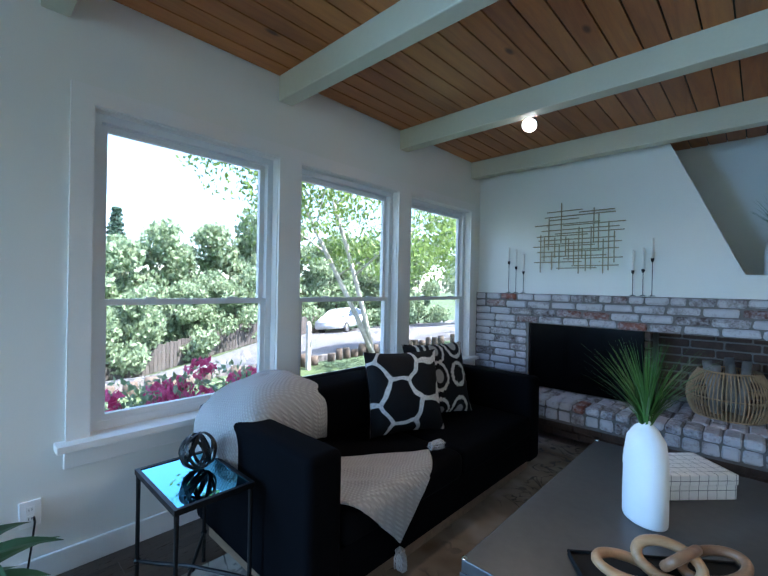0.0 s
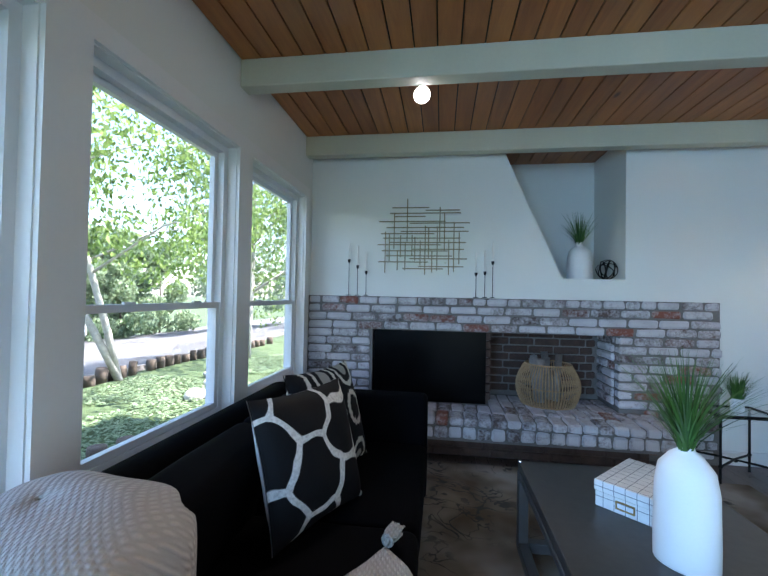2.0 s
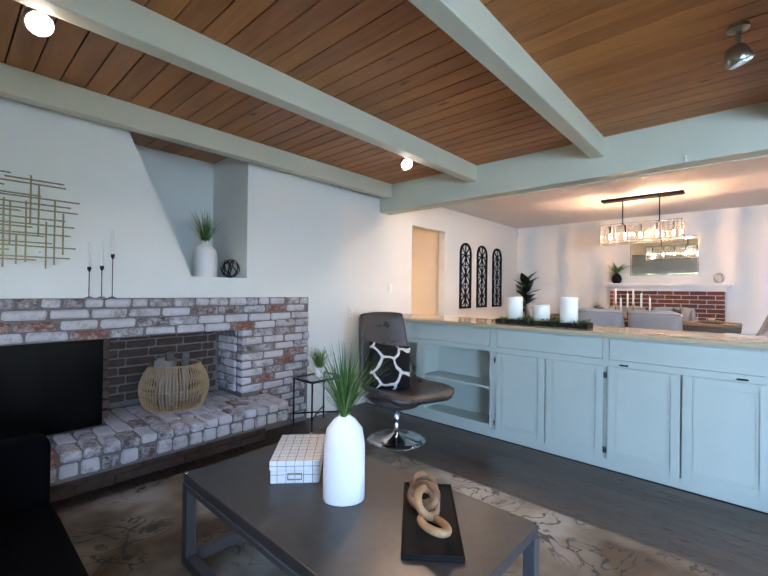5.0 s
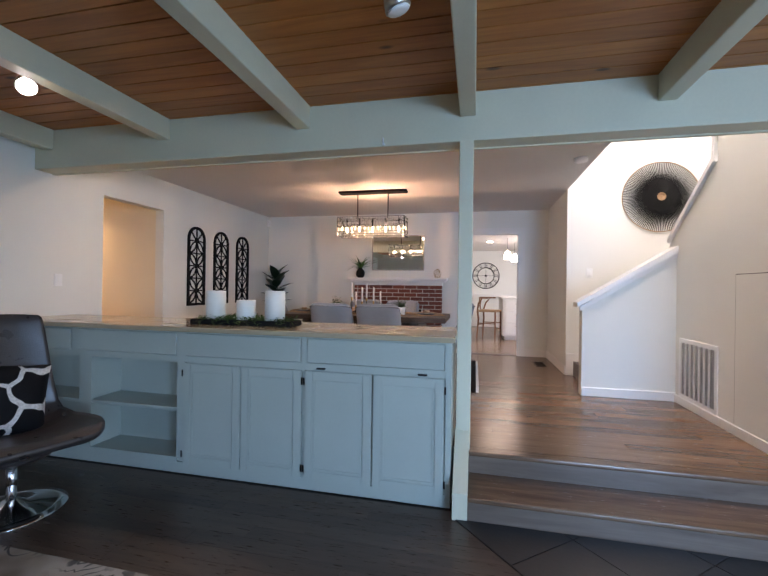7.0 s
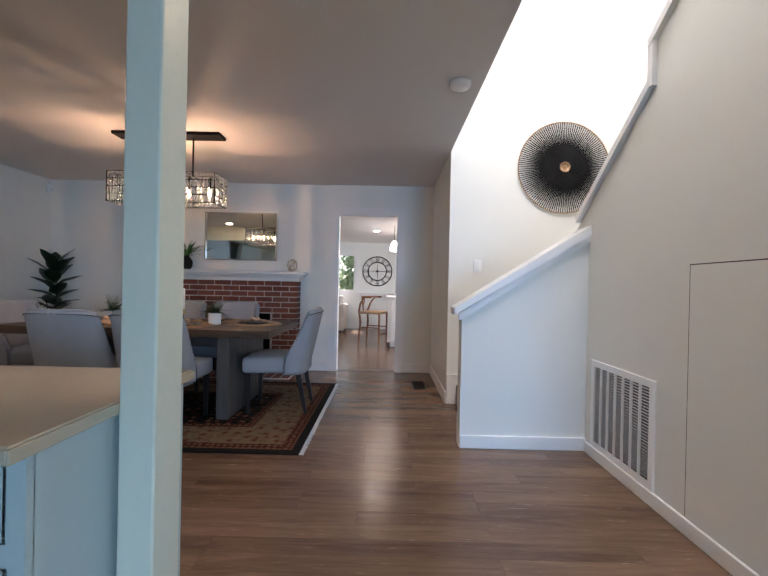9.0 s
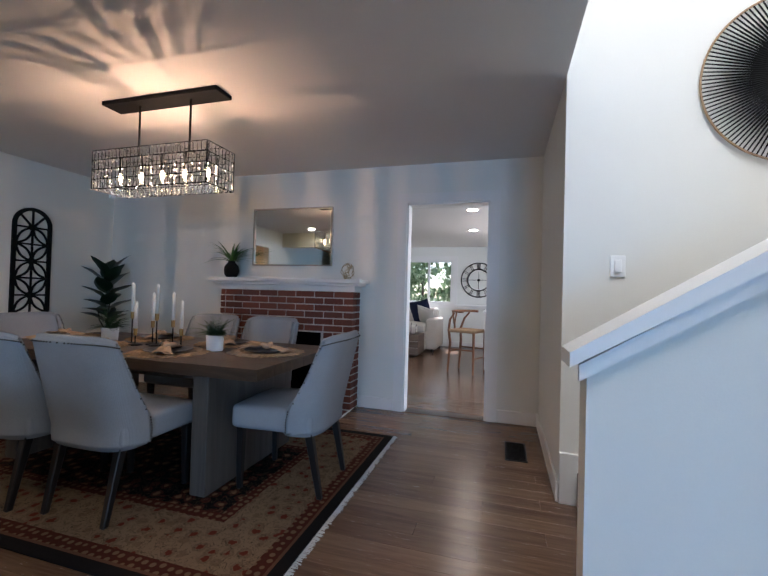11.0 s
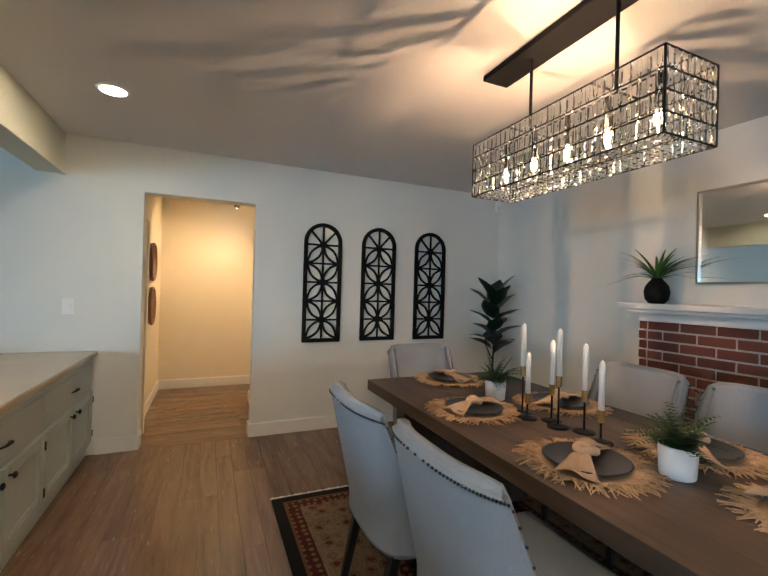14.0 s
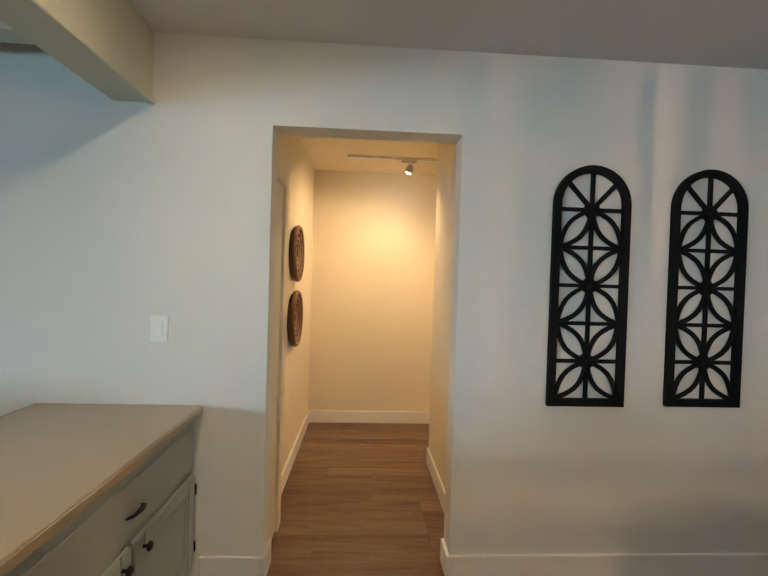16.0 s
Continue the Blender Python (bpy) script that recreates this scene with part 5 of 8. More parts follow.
bm = tube(bm_new(), [(-2.46, 0.30, 0.30), (-2.43, 0.30, 0.29), (-2.42, 0.29, 0.20), (-2.40, 0.27, 0.06), (-2.38, 0.30, 0.012), (-2.36, 0.38, 0.008), (-2.33, 0.43, 0.008), (-2.28, 0.42, 0.008), (-2.29, 0.36, 0.008), (-2.33, 0.33, 0.014), (-2.30, 0.22, 0.008), (-2.2, 0.10, 0.008)], 0.0045, 6)
solid("power_cable", bm, M["matblack"], "black power cable lying on the floor by the outlet", "cable", smooth=True)


def leaf_blade(bm, o, d, up, length, width, bend=0.25, n=6):
    """One broad pointed leaf."""
    D = Vector(d).normalized()
    S = D.cross(Vector(up)).normalized()
    U = S.cross(D)
    rows = []
    for j in range(n + 1):
        t = j / n
        c = Vector(o) + D * length * t - U * bend * length * t * t
        w = width * (math.sin(math.pi * (0.06 + 0.94 * t) ** 0.8) ** 0.8) / 2 if 0 < j < n else 0.002
        rows.append((bm.verts.new(c - S * w + U * w * 0.25), bm.verts.new(c), bm.verts.new(c + S * w + U * w * 0.25)))
    for A, B in zip(rows, rows[1:]):
        bm.faces.new((A[0], A[1], B[1], B[0]))
        bm.faces.new((A[1], A[2], B[2], B[1]))


hp = thing("house_plant", pose(-2.17, 0.07, 0), "leafy green house plant in a pot by the wall", "potted plant")
part("pot", lathe(bm_new(), [(0.09, 0), (0.12, 0.22), (0.105, 0.22), (0.10, 0.20)], 24), M["ceramic"], hp, "", True)
bm = bm_new()
hr = random.Random(2)
for i in range(16):
    a = 2.4 * i
    d = Vector((math.cos(a), math.sin(a), hr.uniform(0.2, 1.0)))
    leaf_blade(bm, (0.03 * math.cos(a), 0.03 * math.sin(a), 0.2 + 0.012 * i), d, (0, 0, 1), hr.uniform(0.20, 0.31), 0.085, 0.5)
part("leaves", bm, M["fern"], hp)
part("stem", tube(bm_new(), [(0, 0, 0.18), (0.01, 0, 0.3), (0, 0.01, 0.4)], 0.008, 6), M["fern"], hp)


def spotlight(x, y, aim, lit=True):
    s = thing("spotlight", pose(x, y, CEIL), "small brushed-metal ceiling spotlight, lit" if lit else "small brushed-metal ceiling spotlight, its face turned away", "spotlight", "ceiling spotlights")
    part("rose", lathe(bm_new(), [(0.045, 0.0), (0.045, -0.018), (0.02, -0.03)], 24), M["silver"], s)
    part("arm", tube(bm_new(), [(0, 0, -0.02), (0, 0, -0.11)], 0.010, 8), M["silver"], s)
    q = Vector(aim).to_track_quat("-Z", "Y").to_matrix().to_4x4()
    m = Matrix.Translation((0, 0, -0.150)) @ q
    part("head", lathe(bm_new(), [(0.022, 0.055), (0.040, 0.045), (0.052, 0.0), (0.056, -0.030), (0.052, -0.034)], 28, m), M["silver"], s, "", True)
    part("lens", lathe(bm_new(), [(0.049, -0.035), (0.044, -0.040), (0.02, -0.043)], 24, m), M["spot"] if lit else M["plastic"], s, "", True)
    if lit:
        lamp("spot_lamp", "SPOT", 10, look(Vector((x, y, CEIL - 0.150)) + Vector(aim).normalized() * 0.075, Vector((x, y, CEIL - 0.150)) + Vector(aim)), LAMP, spot=radians(80), blend=0.9, soft=0.04)


spotlight(-1.40, 2.92, (0.12, -0.62, -0.60))
spotlight(1.19, 2.92, (-0.35, -0.62, -0.55))
spotlight(0.95, 0.62, (0.2, -0.3, -0.9), False)

hk = thing("ceiling_hook", pose(CX - 0.002, 0.93, 2.395), "small white cup hook under the header beam", "hook")
part("plate", lathe(bm_new(), [(0.010, 0.0), (0.010, 0.004)], 14, pose(0, 0, 0, 0, -90, 0)), M["plastic"], hk)
part("hook", tube(bm_new(), [(0, 0, 0), (-0.018, 0, 0), (-0.024, 0, 0.008), (-0.024, 0, 0.035)], 0.005, 8), M["plastic"], hk, "", True)

# ---- the long cabinet between the rooms ----
CF, CB, CTOP = 1.86, 2.47, 1.078
cab = thing("built_in_cabinet", pose(CF, 0.42, 0), "long pale painted built-in cabinet with panel doors and open shelves", "cabinet")
CO = Matrix.Translation((-CF, -0.42, 0))
CY = lambda y: y - 0.42


def cpart(name, x0, x1, y0, y1, z0, z1, parent=None, r=0.003, mat=None, label=""):
    return part(name, rbox(x0 - CF, x1 - CF, y0 - 0.42, y1 - 0.42, z0, z1, r, 1), mat or M["cab"], parent or cab, label)


cpart("plinth", CF + 0.012, CB - 0.05, 0.42, NY - 0.02, 0.0, 0.075)
for nm, x0, x1, y0, y1, z0, z1 in (("carcass", 1.878, 2.16, 0.42, 2.345, 0.075, 1.05), ("back_panel", 2.16, CB - 0.018, 0.42, NY - 0.002, 0.075, 1.05),
                                   ("drawer_box", 1.878, 2.16, 2.345, NY - 0.002, 0.85, 1.05), ("bottom_board", 1.878, 2.16, 2.345, NY - 0.002, 0.075, 0.105),
                                   ("divider", 1.878, 2.16, 2.345, 2.395, 0.105, 0.85), ("divider", 1.878, 2.16, 3.20, 3.25, 0.105, 0.85), ("divider", 1.878, 2.16, 4.03, 4.08, 0.105, 0.85)):
    cpart(nm, x0, x1, y0, y1, z0, z1, None, 0.0)
# living room face
bm = bm_new()
for y0, y1, z0, z1 in ((0.42, NY - 0.003, 0.815, 0.862), (0.42, NY - 0.003, 1.03, 1.05), (0.42, 2.40, 0.06, 0.085), (2.40, NY - 0.003, 0.06, 0.12),
                       (0.42, 0.455, 0.085, 0.815), (1.395, 1.415, 0.085, 0.815), (2.335, 2.40, 0.12, 0.815), (3.17, 3.28, 0.12, 0.815), (4.04, NY - 0.003, 0.12, 0.815),
                       (0.42, 0.46, 0.862, 1.03), (1.385, 1.425, 0.862, 1.03), (2.33, 2.40, 0.862, 1.03), (3.30, 3.36, 0.862, 1.03), (4.04, NY - 0.003, 0.862, 1.03)):
    box(bm, 0.0, 0.02, CY(y0), CY(y1), z0, z1)
part("face_frame", bm, M["cab"], cab)
cpart("shelf", CF + 0.004, CF + 0.30, 2.395, 3.20, 0.455, 0.48)
cpart("shelf", CF + 0.004, CF + 0.30, 3.25, 4.03, 0.455, 0.48)


def panel_door(x, out, y0, y1, z0, z1, knob=None, hinges=None, drawer=False):
    """A framed panel door (or drawer front) on the face at x; out is -1 or 1, the side it faces."""
    th = 0.010
    xa, xb = (x + out * th, x) if out < 0 else (x, x + out * th)
    d = cpart("drawer_front" if drawer else "door", xa, xb, y0, y1, z0, z1, None, 0.003)
    f = 0.0 if drawer else 0.058
    rim = 0.009
    xo0, xo1 = (xa - rim, xa + 0.001) if out < 0 else (xb - 0.001, xb + rim)
    if not drawer:
        bm = bm_new()
        for a, b, c, e in ((y0, y0 + f, z0, z1), (y1 - f, y1, z0, z1), (y0 + f, y1 - f, z0, z0 + f), (y0 + f, y1 - f, z1 - f, z1)):
            box(bm, xo0 - CF, xo1 - CF, CY(a), CY(b), c, e)
        bmesh.ops.bevel(bm, geom=list(bm.edges), offset=0.0045, segments=2, affect="EDGES")
        part("door_frame", bm, M["cab"], d)
        g = f + 0.015
        f = f + 0.0035
        bead = bm_new()
        for a, b, c, e in ((y0 + f, y0 + g, z0 + f, z1 - f), (y1 - g, y1 - f, z0 + f, z1 - f), (y0 + g, y1 - g, z0 + f, z0 + g), (y0 + g, y1 - g, z1 - g, z1 - f)):
            box(bead, min(xo0, xo1) + (0.004 if out < 0 else 0.0) - CF, max(xo0, xo1) - (0.004 if out > 0 else 0.0) - CF, CY(a), CY(b), c, e)
        part("bead", bead, M["cab"], d)
    xs = xo0 if out < 0 else xo1
    if hinges is not None:
        for z in (z0 + 0.07, z1 - 0.07):
            part("hinge", rbox(min(xs, xs + out * 0.006) - CF, max(xs, xs + out * 0.006) - CF, CY(hinges) - 0.005, CY(hinges) + 0.005, z - 0.024, z + 0.024, 0.002, 1), M["black"], d)
    if knob is not None:
        ky, kz, pull = knob
        if pull:
            pts = [(xs - CF, CY(ky) - 0.045, kz - 0.004), (xs - CF + out * 0.018, CY(ky) - 0.032, kz), (xs - CF + out * 0.026, CY(ky), kz + 0.006), (xs - CF + out * 0.018, CY(ky) + 0.032, kz), (xs - CF, CY(ky) + 0.045, kz - 0.004)]
            part("pull", tube(bm_new(), pts, [0.004, 0.006, 0.009, 0.006, 0.004], 8), M["black"], d, "dark bronze pull", True)
        else:
            m = pose(xs - CF, CY(ky), kz, 0, 90 * out, 0)
            part("knob", lathe(bm_new(), [(0.006, 0.0), (0.005, 0.012), (0.015, 0.018), (0.016, 0.024), (0.008, 0.030)], 16, m), M["black"], d, "dark bronze knob", True)
    return d


for y0, y1, hg in ((0.462, 0.919, 0.456), (0.929, 1.392, 1.398), (1.418, 1.869, 1.412), (1.879, 2.332, 2.340)):
    panel_door(CF, -1, y0, y1, 0.088, 0.812, None, hg)
for y0, y1 in ((0.464, 1.381), (1.429, 2.326), (2.404, 3.296), (3.364, 4.03)):
    panel_door(CF, -1, y0, y1, 0.866, 1.026, None, None, True)
for y in (0.60, 1.28):
    part("catch", rbox(-0.022, 0.0, CY(y) - 0.03, CY(y) + 0.03, 0.826, 0.836, 0.003, 1), M["black"], cab)
# dining room face
bm = bm_new()
box(bm, CB - CF - 0.018, CB - CF, CY(0.42), CY(NY - 0.003), UP + 0.07, 1.05)
part("face_frame", bm, M["cab"], cab)
ys = [4.075, 3.60, 3.12, 2.64, 2.16, 1.68, 1.20, 0.72]
for i in range(0, 7):
    y1, y0 = ys[i] - 0.008, ys[i + 1] + 0.008
    kn_y = y0 + 0.05 if i % 2 == 0 else y1 - 0.05
    panel_door(CB, 1, y0, y1, UP + 0.10, 0.785, (kn_y, 0.74, False), (y1 + 0.004) if i % 2 == 0 else (y0 - 0.004))
for i in range(0, 6, 2):
    y1, y0 = ys[i] - 0.008, ys[i + 2] + 0.008
    panel_door(CB, 1, y0, y1, 0.815, 0.985, ((y0 + y1) / 2, 0.895, True), None, True)
ctop = thing("countertop", pose(2.155, 2.24, 1.05), "long glossy beige laminate countertop on the built-in cabinet", "countertop")
part("slab", rbox(-0.349, 0.349, -1.834, 1.848, 0.0, CTOP - 1.05, 0.003, 1), M["counter"], ctop)
for x in (-0.355, 0.349):
    part("edge_band", rbox(x, x + 0.006, -1.834, 1.848, -0.006, 0.0235, 0.002, 1), M["counter"], ctop, "pale edge strip with a fine dark joint")
part("edge_band", rbox(-0.355, 0.355, -1.84, -1.834, -0.006, 0.0235, 0.002, 1), M["counter"], ctop)

# tray of candles on the counter
tr = thing("candle_tray", pose(2.14, 2.02, CTOP), "long dark tray filled with green moss on the countertop", "tray")
bm = bm_new()
box(bm, -0.10, 0.10, -0.42, 0.42, 0.0, 0.014)
for a, b, c, d in ((-0.10, 0.10, -0.42, -0.405), (-0.10, 0.10, 0.405, 0.42), (-0.10, -0.088, -0.405, 0.405), (0.088, 0.10, -0.405, 0.405)):
    box(bm, a, b, c, d, 0.014, 0.04)
part("tray_body", bm, M["matblack"], tr)
bm = bm_new()
mr = random.Random(13)
for i in range(900):
    a = mr.uniform(0, 6.28)
    o = Vector((mr.uniform(-0.10, 0.10), mr.uniform(-0.41, 0.41), mr.uniform(0.015, 0.05)))
    leaf_blade(bm, o, (math.cos(a), math.sin(a), mr.uniform(0.0, 0.9)), (0, 0, 1), mr.uniform(0.035, 0.085), 0.013, 0.3, 3)
part("moss", bm, M["moss"], tr, "green moss and sprigs")
for y, r, h in ((2.285, 0.075, 0.245), (2.02, 0.072, 0.175), (1.775, 0.076, 0.25)):
    c = thing("pillar_candle", pose(2.14, y, CTOP + 0.014), "thick white pillar candle standing in the mossy tray", "candle", "candles on the tray")
    part("wax", lathe(bm_new(), [(r, 0.0), (r, h - 0.004), (r - 0.004, h), (r * 0.85, h - 0.001), (r * 0.75, h - 0.008)], 40), M["wax"], c, "", True)
    part("wick", tube(bm_new(), [(0, 0, h - 0.01), (0.002, 0, h + 0.008)], 0.0012, 5), M["dark"], c)

# ---- dining room ----
FR = UP


def fringe_rug():
    """Dark field with scrolls, a red-brown inner band, a beige border with flowers and a dark edge."""
    k = Nodes("oriental_rug")
    g = k.add("TexCoord").outputs["Object"]
    sep = k.add("SeparateXYZ", Vector=g)
    ax = k.math("SUBTRACT", 0.945, k.math("ABSOLUTE", sep.outputs[0]))
    ay = k.math("SUBTRACT", 1.345, k.math("ABSOLUTE", sep.outputs[1]))
    edge = k.math("MINIMUM", ax, ay)
    p = k.where(local=True)
    n1, n2 = k.noise(p, 20.0, 2.0, 0.5, 2.2), k.noise(p, 40.0, 3.0)
    vo = k.add("TexVoronoi", Vector=p, Scale=13.0, Randomness=0.6)
    flower = k.ramp(k.math("ADD", vo.outputs["Distance"], k.math("MULTIPLY", k.math("SUBTRACT", n2, 0.5), 0.55)), (0.20, 1.0), (0.27, 0.0))
    petal = k.ramp(k.math("ADD", vo.outputs["Distance"], k.math("MULTIPLY", k.math("SUBTRACT", n2, 0.5), 0.4)), (0.27, 0.0), (0.30, 1.0), (0.40, 1.0), (0.44, 0.0))
    vine = k.ramp(n1, (0.475, 0.0), (0.49, 1.0), (0.505, 1.0), (0.52, 0.0))
    fieldc = k.mix(k.math("MULTIPLY", vine, 0.75), (0.004, 0.004, 0.0042), (0.10, 0.066, 0.038))
    fieldc = k.mix(flower, fieldc, (0.15, 0.085, 0.045))
    fieldc = k.mix(k.math("MULTIPLY", petal, 0.35), fieldc, (0.12, 0.03, 0.02))
    bordc = k.mix(k.math("MULTIPLY", vine, 0.85), (0.16, 0.113, 0.070), (0.034, 0.026, 0.016))
    bordc = k.mix(flower, bordc, (0.09, 0.020, 0.012))
    bordc = k.mix(k.math("MULTIPLY", petal, 0.4), bordc, (0.06, 0.035, 0.02))
    vb = k.add("TexVoronoi", Vector=p, Scale=24.0, Randomness=0.3)
    bandc = k.mix(k.ramp(vb.outputs["Distance"], (0.28, 1.0), (0.36, 0.0)), (0.055, 0.015, 0.010), (0.13, 0.08, 0.045))
    col = fieldc
    lt = lambda v: k.math("LESS_THAN", edge, v)
    col = k.mix(lt(0.515), col, bandc)
    col = k.mix(lt(0.455), col, bordc)
    col = k.mix(lt(0.145), col, bandc)
    col = k.mix(lt(0.075), col, (0.10, 0.05, 0.03))
    col = k.mix(lt(0.06), col, (0.010, 0.009, 0.009))
    pile = k.noise(p, 200.0, 2.0)
    return k.done(col, 0.95, 0.0, k.bump(k.math("ADD", pile, n2), 0.35, 0.003), Specular_IOR_Level=0.08)


M["oriental"] = fringe_rug()
M["fringe"] = cloth("rug_fringe", (0.60, 0.57, 0.52), 200)
dr = thing("dining_rug", pose(4.59, 1.605, FR), "dark oriental rug with a beige flowered border under the dining table", "rug")
part("carpet", rbox(-0.945, 0.945, -1.345, 1.345, 0.0, 0.010, 0.003, 1), M["oriental"], dr)
fr = random.Random(6)
for s in (-1, 1):
    bm = bm_new()
    for i in range(300):
        x = -0.945 + 1.89 * i / 299
        y = s * 1.344
        tube(bm, [(x, y, 0.006), (x + fr.uniform(-0.006, 0.006), y + s * fr.uniform(0.018, 0.034), 0.003)], 0.0025, 3)
    part("fringe", bm, M["fringe"], dr, "short white fringe")
RZ = FR + 0.010

M["tablewood"] = wood("aged_table_wood", (0.012, 0.0075, 0.005), (0.090, 0.055, 0.033), "y", 0.46, 6.0)
M["tableleg"] = wood("grey_table_leg", (0.06, 0.052, 0.045), (0.13, 0.115, 0.10), "z", 0.55, 6.0)
dt = thing("dining_table", pose(4.70, 1.73, RZ), "long aged-wood dining table on two grey slab legs", "dining table")
DTX, DTY = 0.495, 1.10
TT = 1.022 - RZ
xs = [-DTX, -0.33, -0.165, 0.0, 0.165, 0.33, DTX]
for a, b in zip(xs, xs[1:]):
    part("top_plank", rbox(a + 0.0002, b - 0.0002, -DTY, DTY, TT - 0.062, TT, 0.0012, 1), M["tablewood"], dt)
for y in (-0.72, 0.72):
    part("slab_leg", rbox(-0.445, 0.445, y - 0.05, y + 0.05, 0.0, TT - 0.062, 0.006, 2), M["tableleg"], dt)
part("stretcher", rbox(-0.06, 0.06, -0.67, 0.67, TT - 0.20, TT - 0.062, 0.004, 1), M["tableleg"], dt)
TTOP = 1.022


def dining_chair(m, label):
    c = thing("dining_chair", m, label, "chair", "chairs round the dining table")

    def plan(s, z):
        """Back sheet: s from -1 (one wing) to 1 (the other), at height z."""
        a = s * 1.62
        lean = 0.10 * max(0.0, (z - 0.42)) / 0.45
        flare = 1.0 + 0.10 * max(0.0, z - 0.45) - 0.10 * max(0.0, 0.45 - z)
        wx, wy = 0.262 * flare, 0.175
        sa, ca = math.sin(a), math.cos(a)
        x = wx * math.copysign(abs(sa) ** 0.62, sa)
        y = -0.24 + wy - wy * math.copysign(abs(ca) ** 0.62, ca)
        return x, y - lean

    def top(s):
        q = abs(s)
        if q < 0.76:
            return 0.880 - 0.022 * (q / 0.76) ** 3
        t = (q - 0.76) / 0.24
        return 0.858 - 0.37 * t ** 1.25

    def outer(u, v):
        s = 2 * u - 1
        z = 0.335 + (top(s) - 0.335) * v
        x, y = plan(s, z)
        return Vector((x, y, z))
    bm = bm_new()
    grid(bm, outer, 56, 16)
    bmesh.ops.recalc_face_normals(bm, faces=bm.faces)
    bmesh.ops.solidify(bm, geom=list(bm.faces), thickness=0.055)
    bmesh.ops.bevel(bm, geom=[e for e in bm.edges if len(e.link_faces) == 2 and e.calc_face_angle(0) > 1.2], offset=0.018, segments=3, affect="EDGES")
    part("backrest", bm, M["linen"], c, "", True)
    bm = soft_block(-0.245, 0.245, -0.20, 0.29, 0.345, 0.475, 0.025, 6, 0.03)
    part("seat", bm, M["linen"], c, "", True)
    nails = bm_new()
    for i in range(61):
        s = 0.97 * (-1 + 2 * i / 60)
        z = top(s) - 0.026
        x, y = plan(s * 0.992, z)
        o = Vector((x, y, 0)) - Vector((0, -0.06, 0))
        o = o.normalized() * 0.003 if o.length else o
        bmesh.ops.create_icosphere(nails, subdivisions=1, radius=0.0046, matrix=Matrix.Translation((x + o.x, y + o.y, z)))
    for sd in (-1, 1):
        for i in range(9):
            z = 0.36 + 0.014 * i
            x, y = plan(sd * 0.985, z)
            bmesh.ops.create_icosphere(nails, subdivisions=1, radius=0.0046, matrix=Matrix.Translation((x + sd * 0.003, y - 0.01, z)))
    tagged(part("nailhead_trim", nails, M["nail"], c, "small dark pewter nailheads", True), kind="stuff")
    for x, y, dx, dy in ((-0.20, 0.245, 0.0, 0.0), (0.20, 0.245, 0.0, 0.0), (-0.19, -0.16, -0.0, -0.075), (0.19, -0.16, 0.0, -0.075)):
        bm = bm_new()
        vs = box(bm, -0.022, 0.022, -0.022, 0.022, 0.0, 0.36)
        for v in vs:
            t = 1 - v.co.z / 0.36
            k = 1 - 0.35 * t
            v.co.x, v.co.y = v.co.x * k + x + dx * t, v.co.y * k + y + dy * t * t
        bmesh.ops.bevel(bm, geom=list(bm.edges), offset=0.004, segments=1, affect="EDGES")
        part("leg", bm, M["blackwood"], c, "black tapered wooden leg")
    return c


M["blackwood"] = plain("black_wood", (0.006, 0.0055, 0.0055), 0.45, vary=0.3, scale=10, fine=80, bump=0.05)
CL = "pale grey linen dining chair with nailheads and black legs"
chair = dining_chair(pose(4.115, 1.385, RZ, 0, 0, -90), CL)
copy_thing(chair, pose(4.075, 1.945, RZ, 0, 0, -91))
copy_thing(chair, pose(5.30, 1.39, RZ, 0, 0, 90))
copy_thing(chair, pose(5.30, 1.98, RZ, 0, 0, 91))
e1 = copy_thing(chair, pose(4.63, 0.625, RZ, 0, 0, 3))
e1["label"] = "pale grey linen dining chair at the head of the table"
e2 = copy_thing(chair, pose(4.74, 2.88, RZ, 0, 0, 180))
e2["label"] = "pale grey linen dining chair near the fig tree"

# place settings
M["jute"] = plain("natural_jute", (0.40, 0.27, 0.16), 0.9, vary=0.3, scale=20, fine=120, bump=0.4)
M["slate"] = plain("dark_stoneware", (0.030, 0.029, 0.030), 0.35, vary=0.2, scale=14, fine=90, bump=0.06)
M["napkin"] = cloth("tan_napkin", (0.40, 0.29, 0.20), 260, 0.9, 0.12)


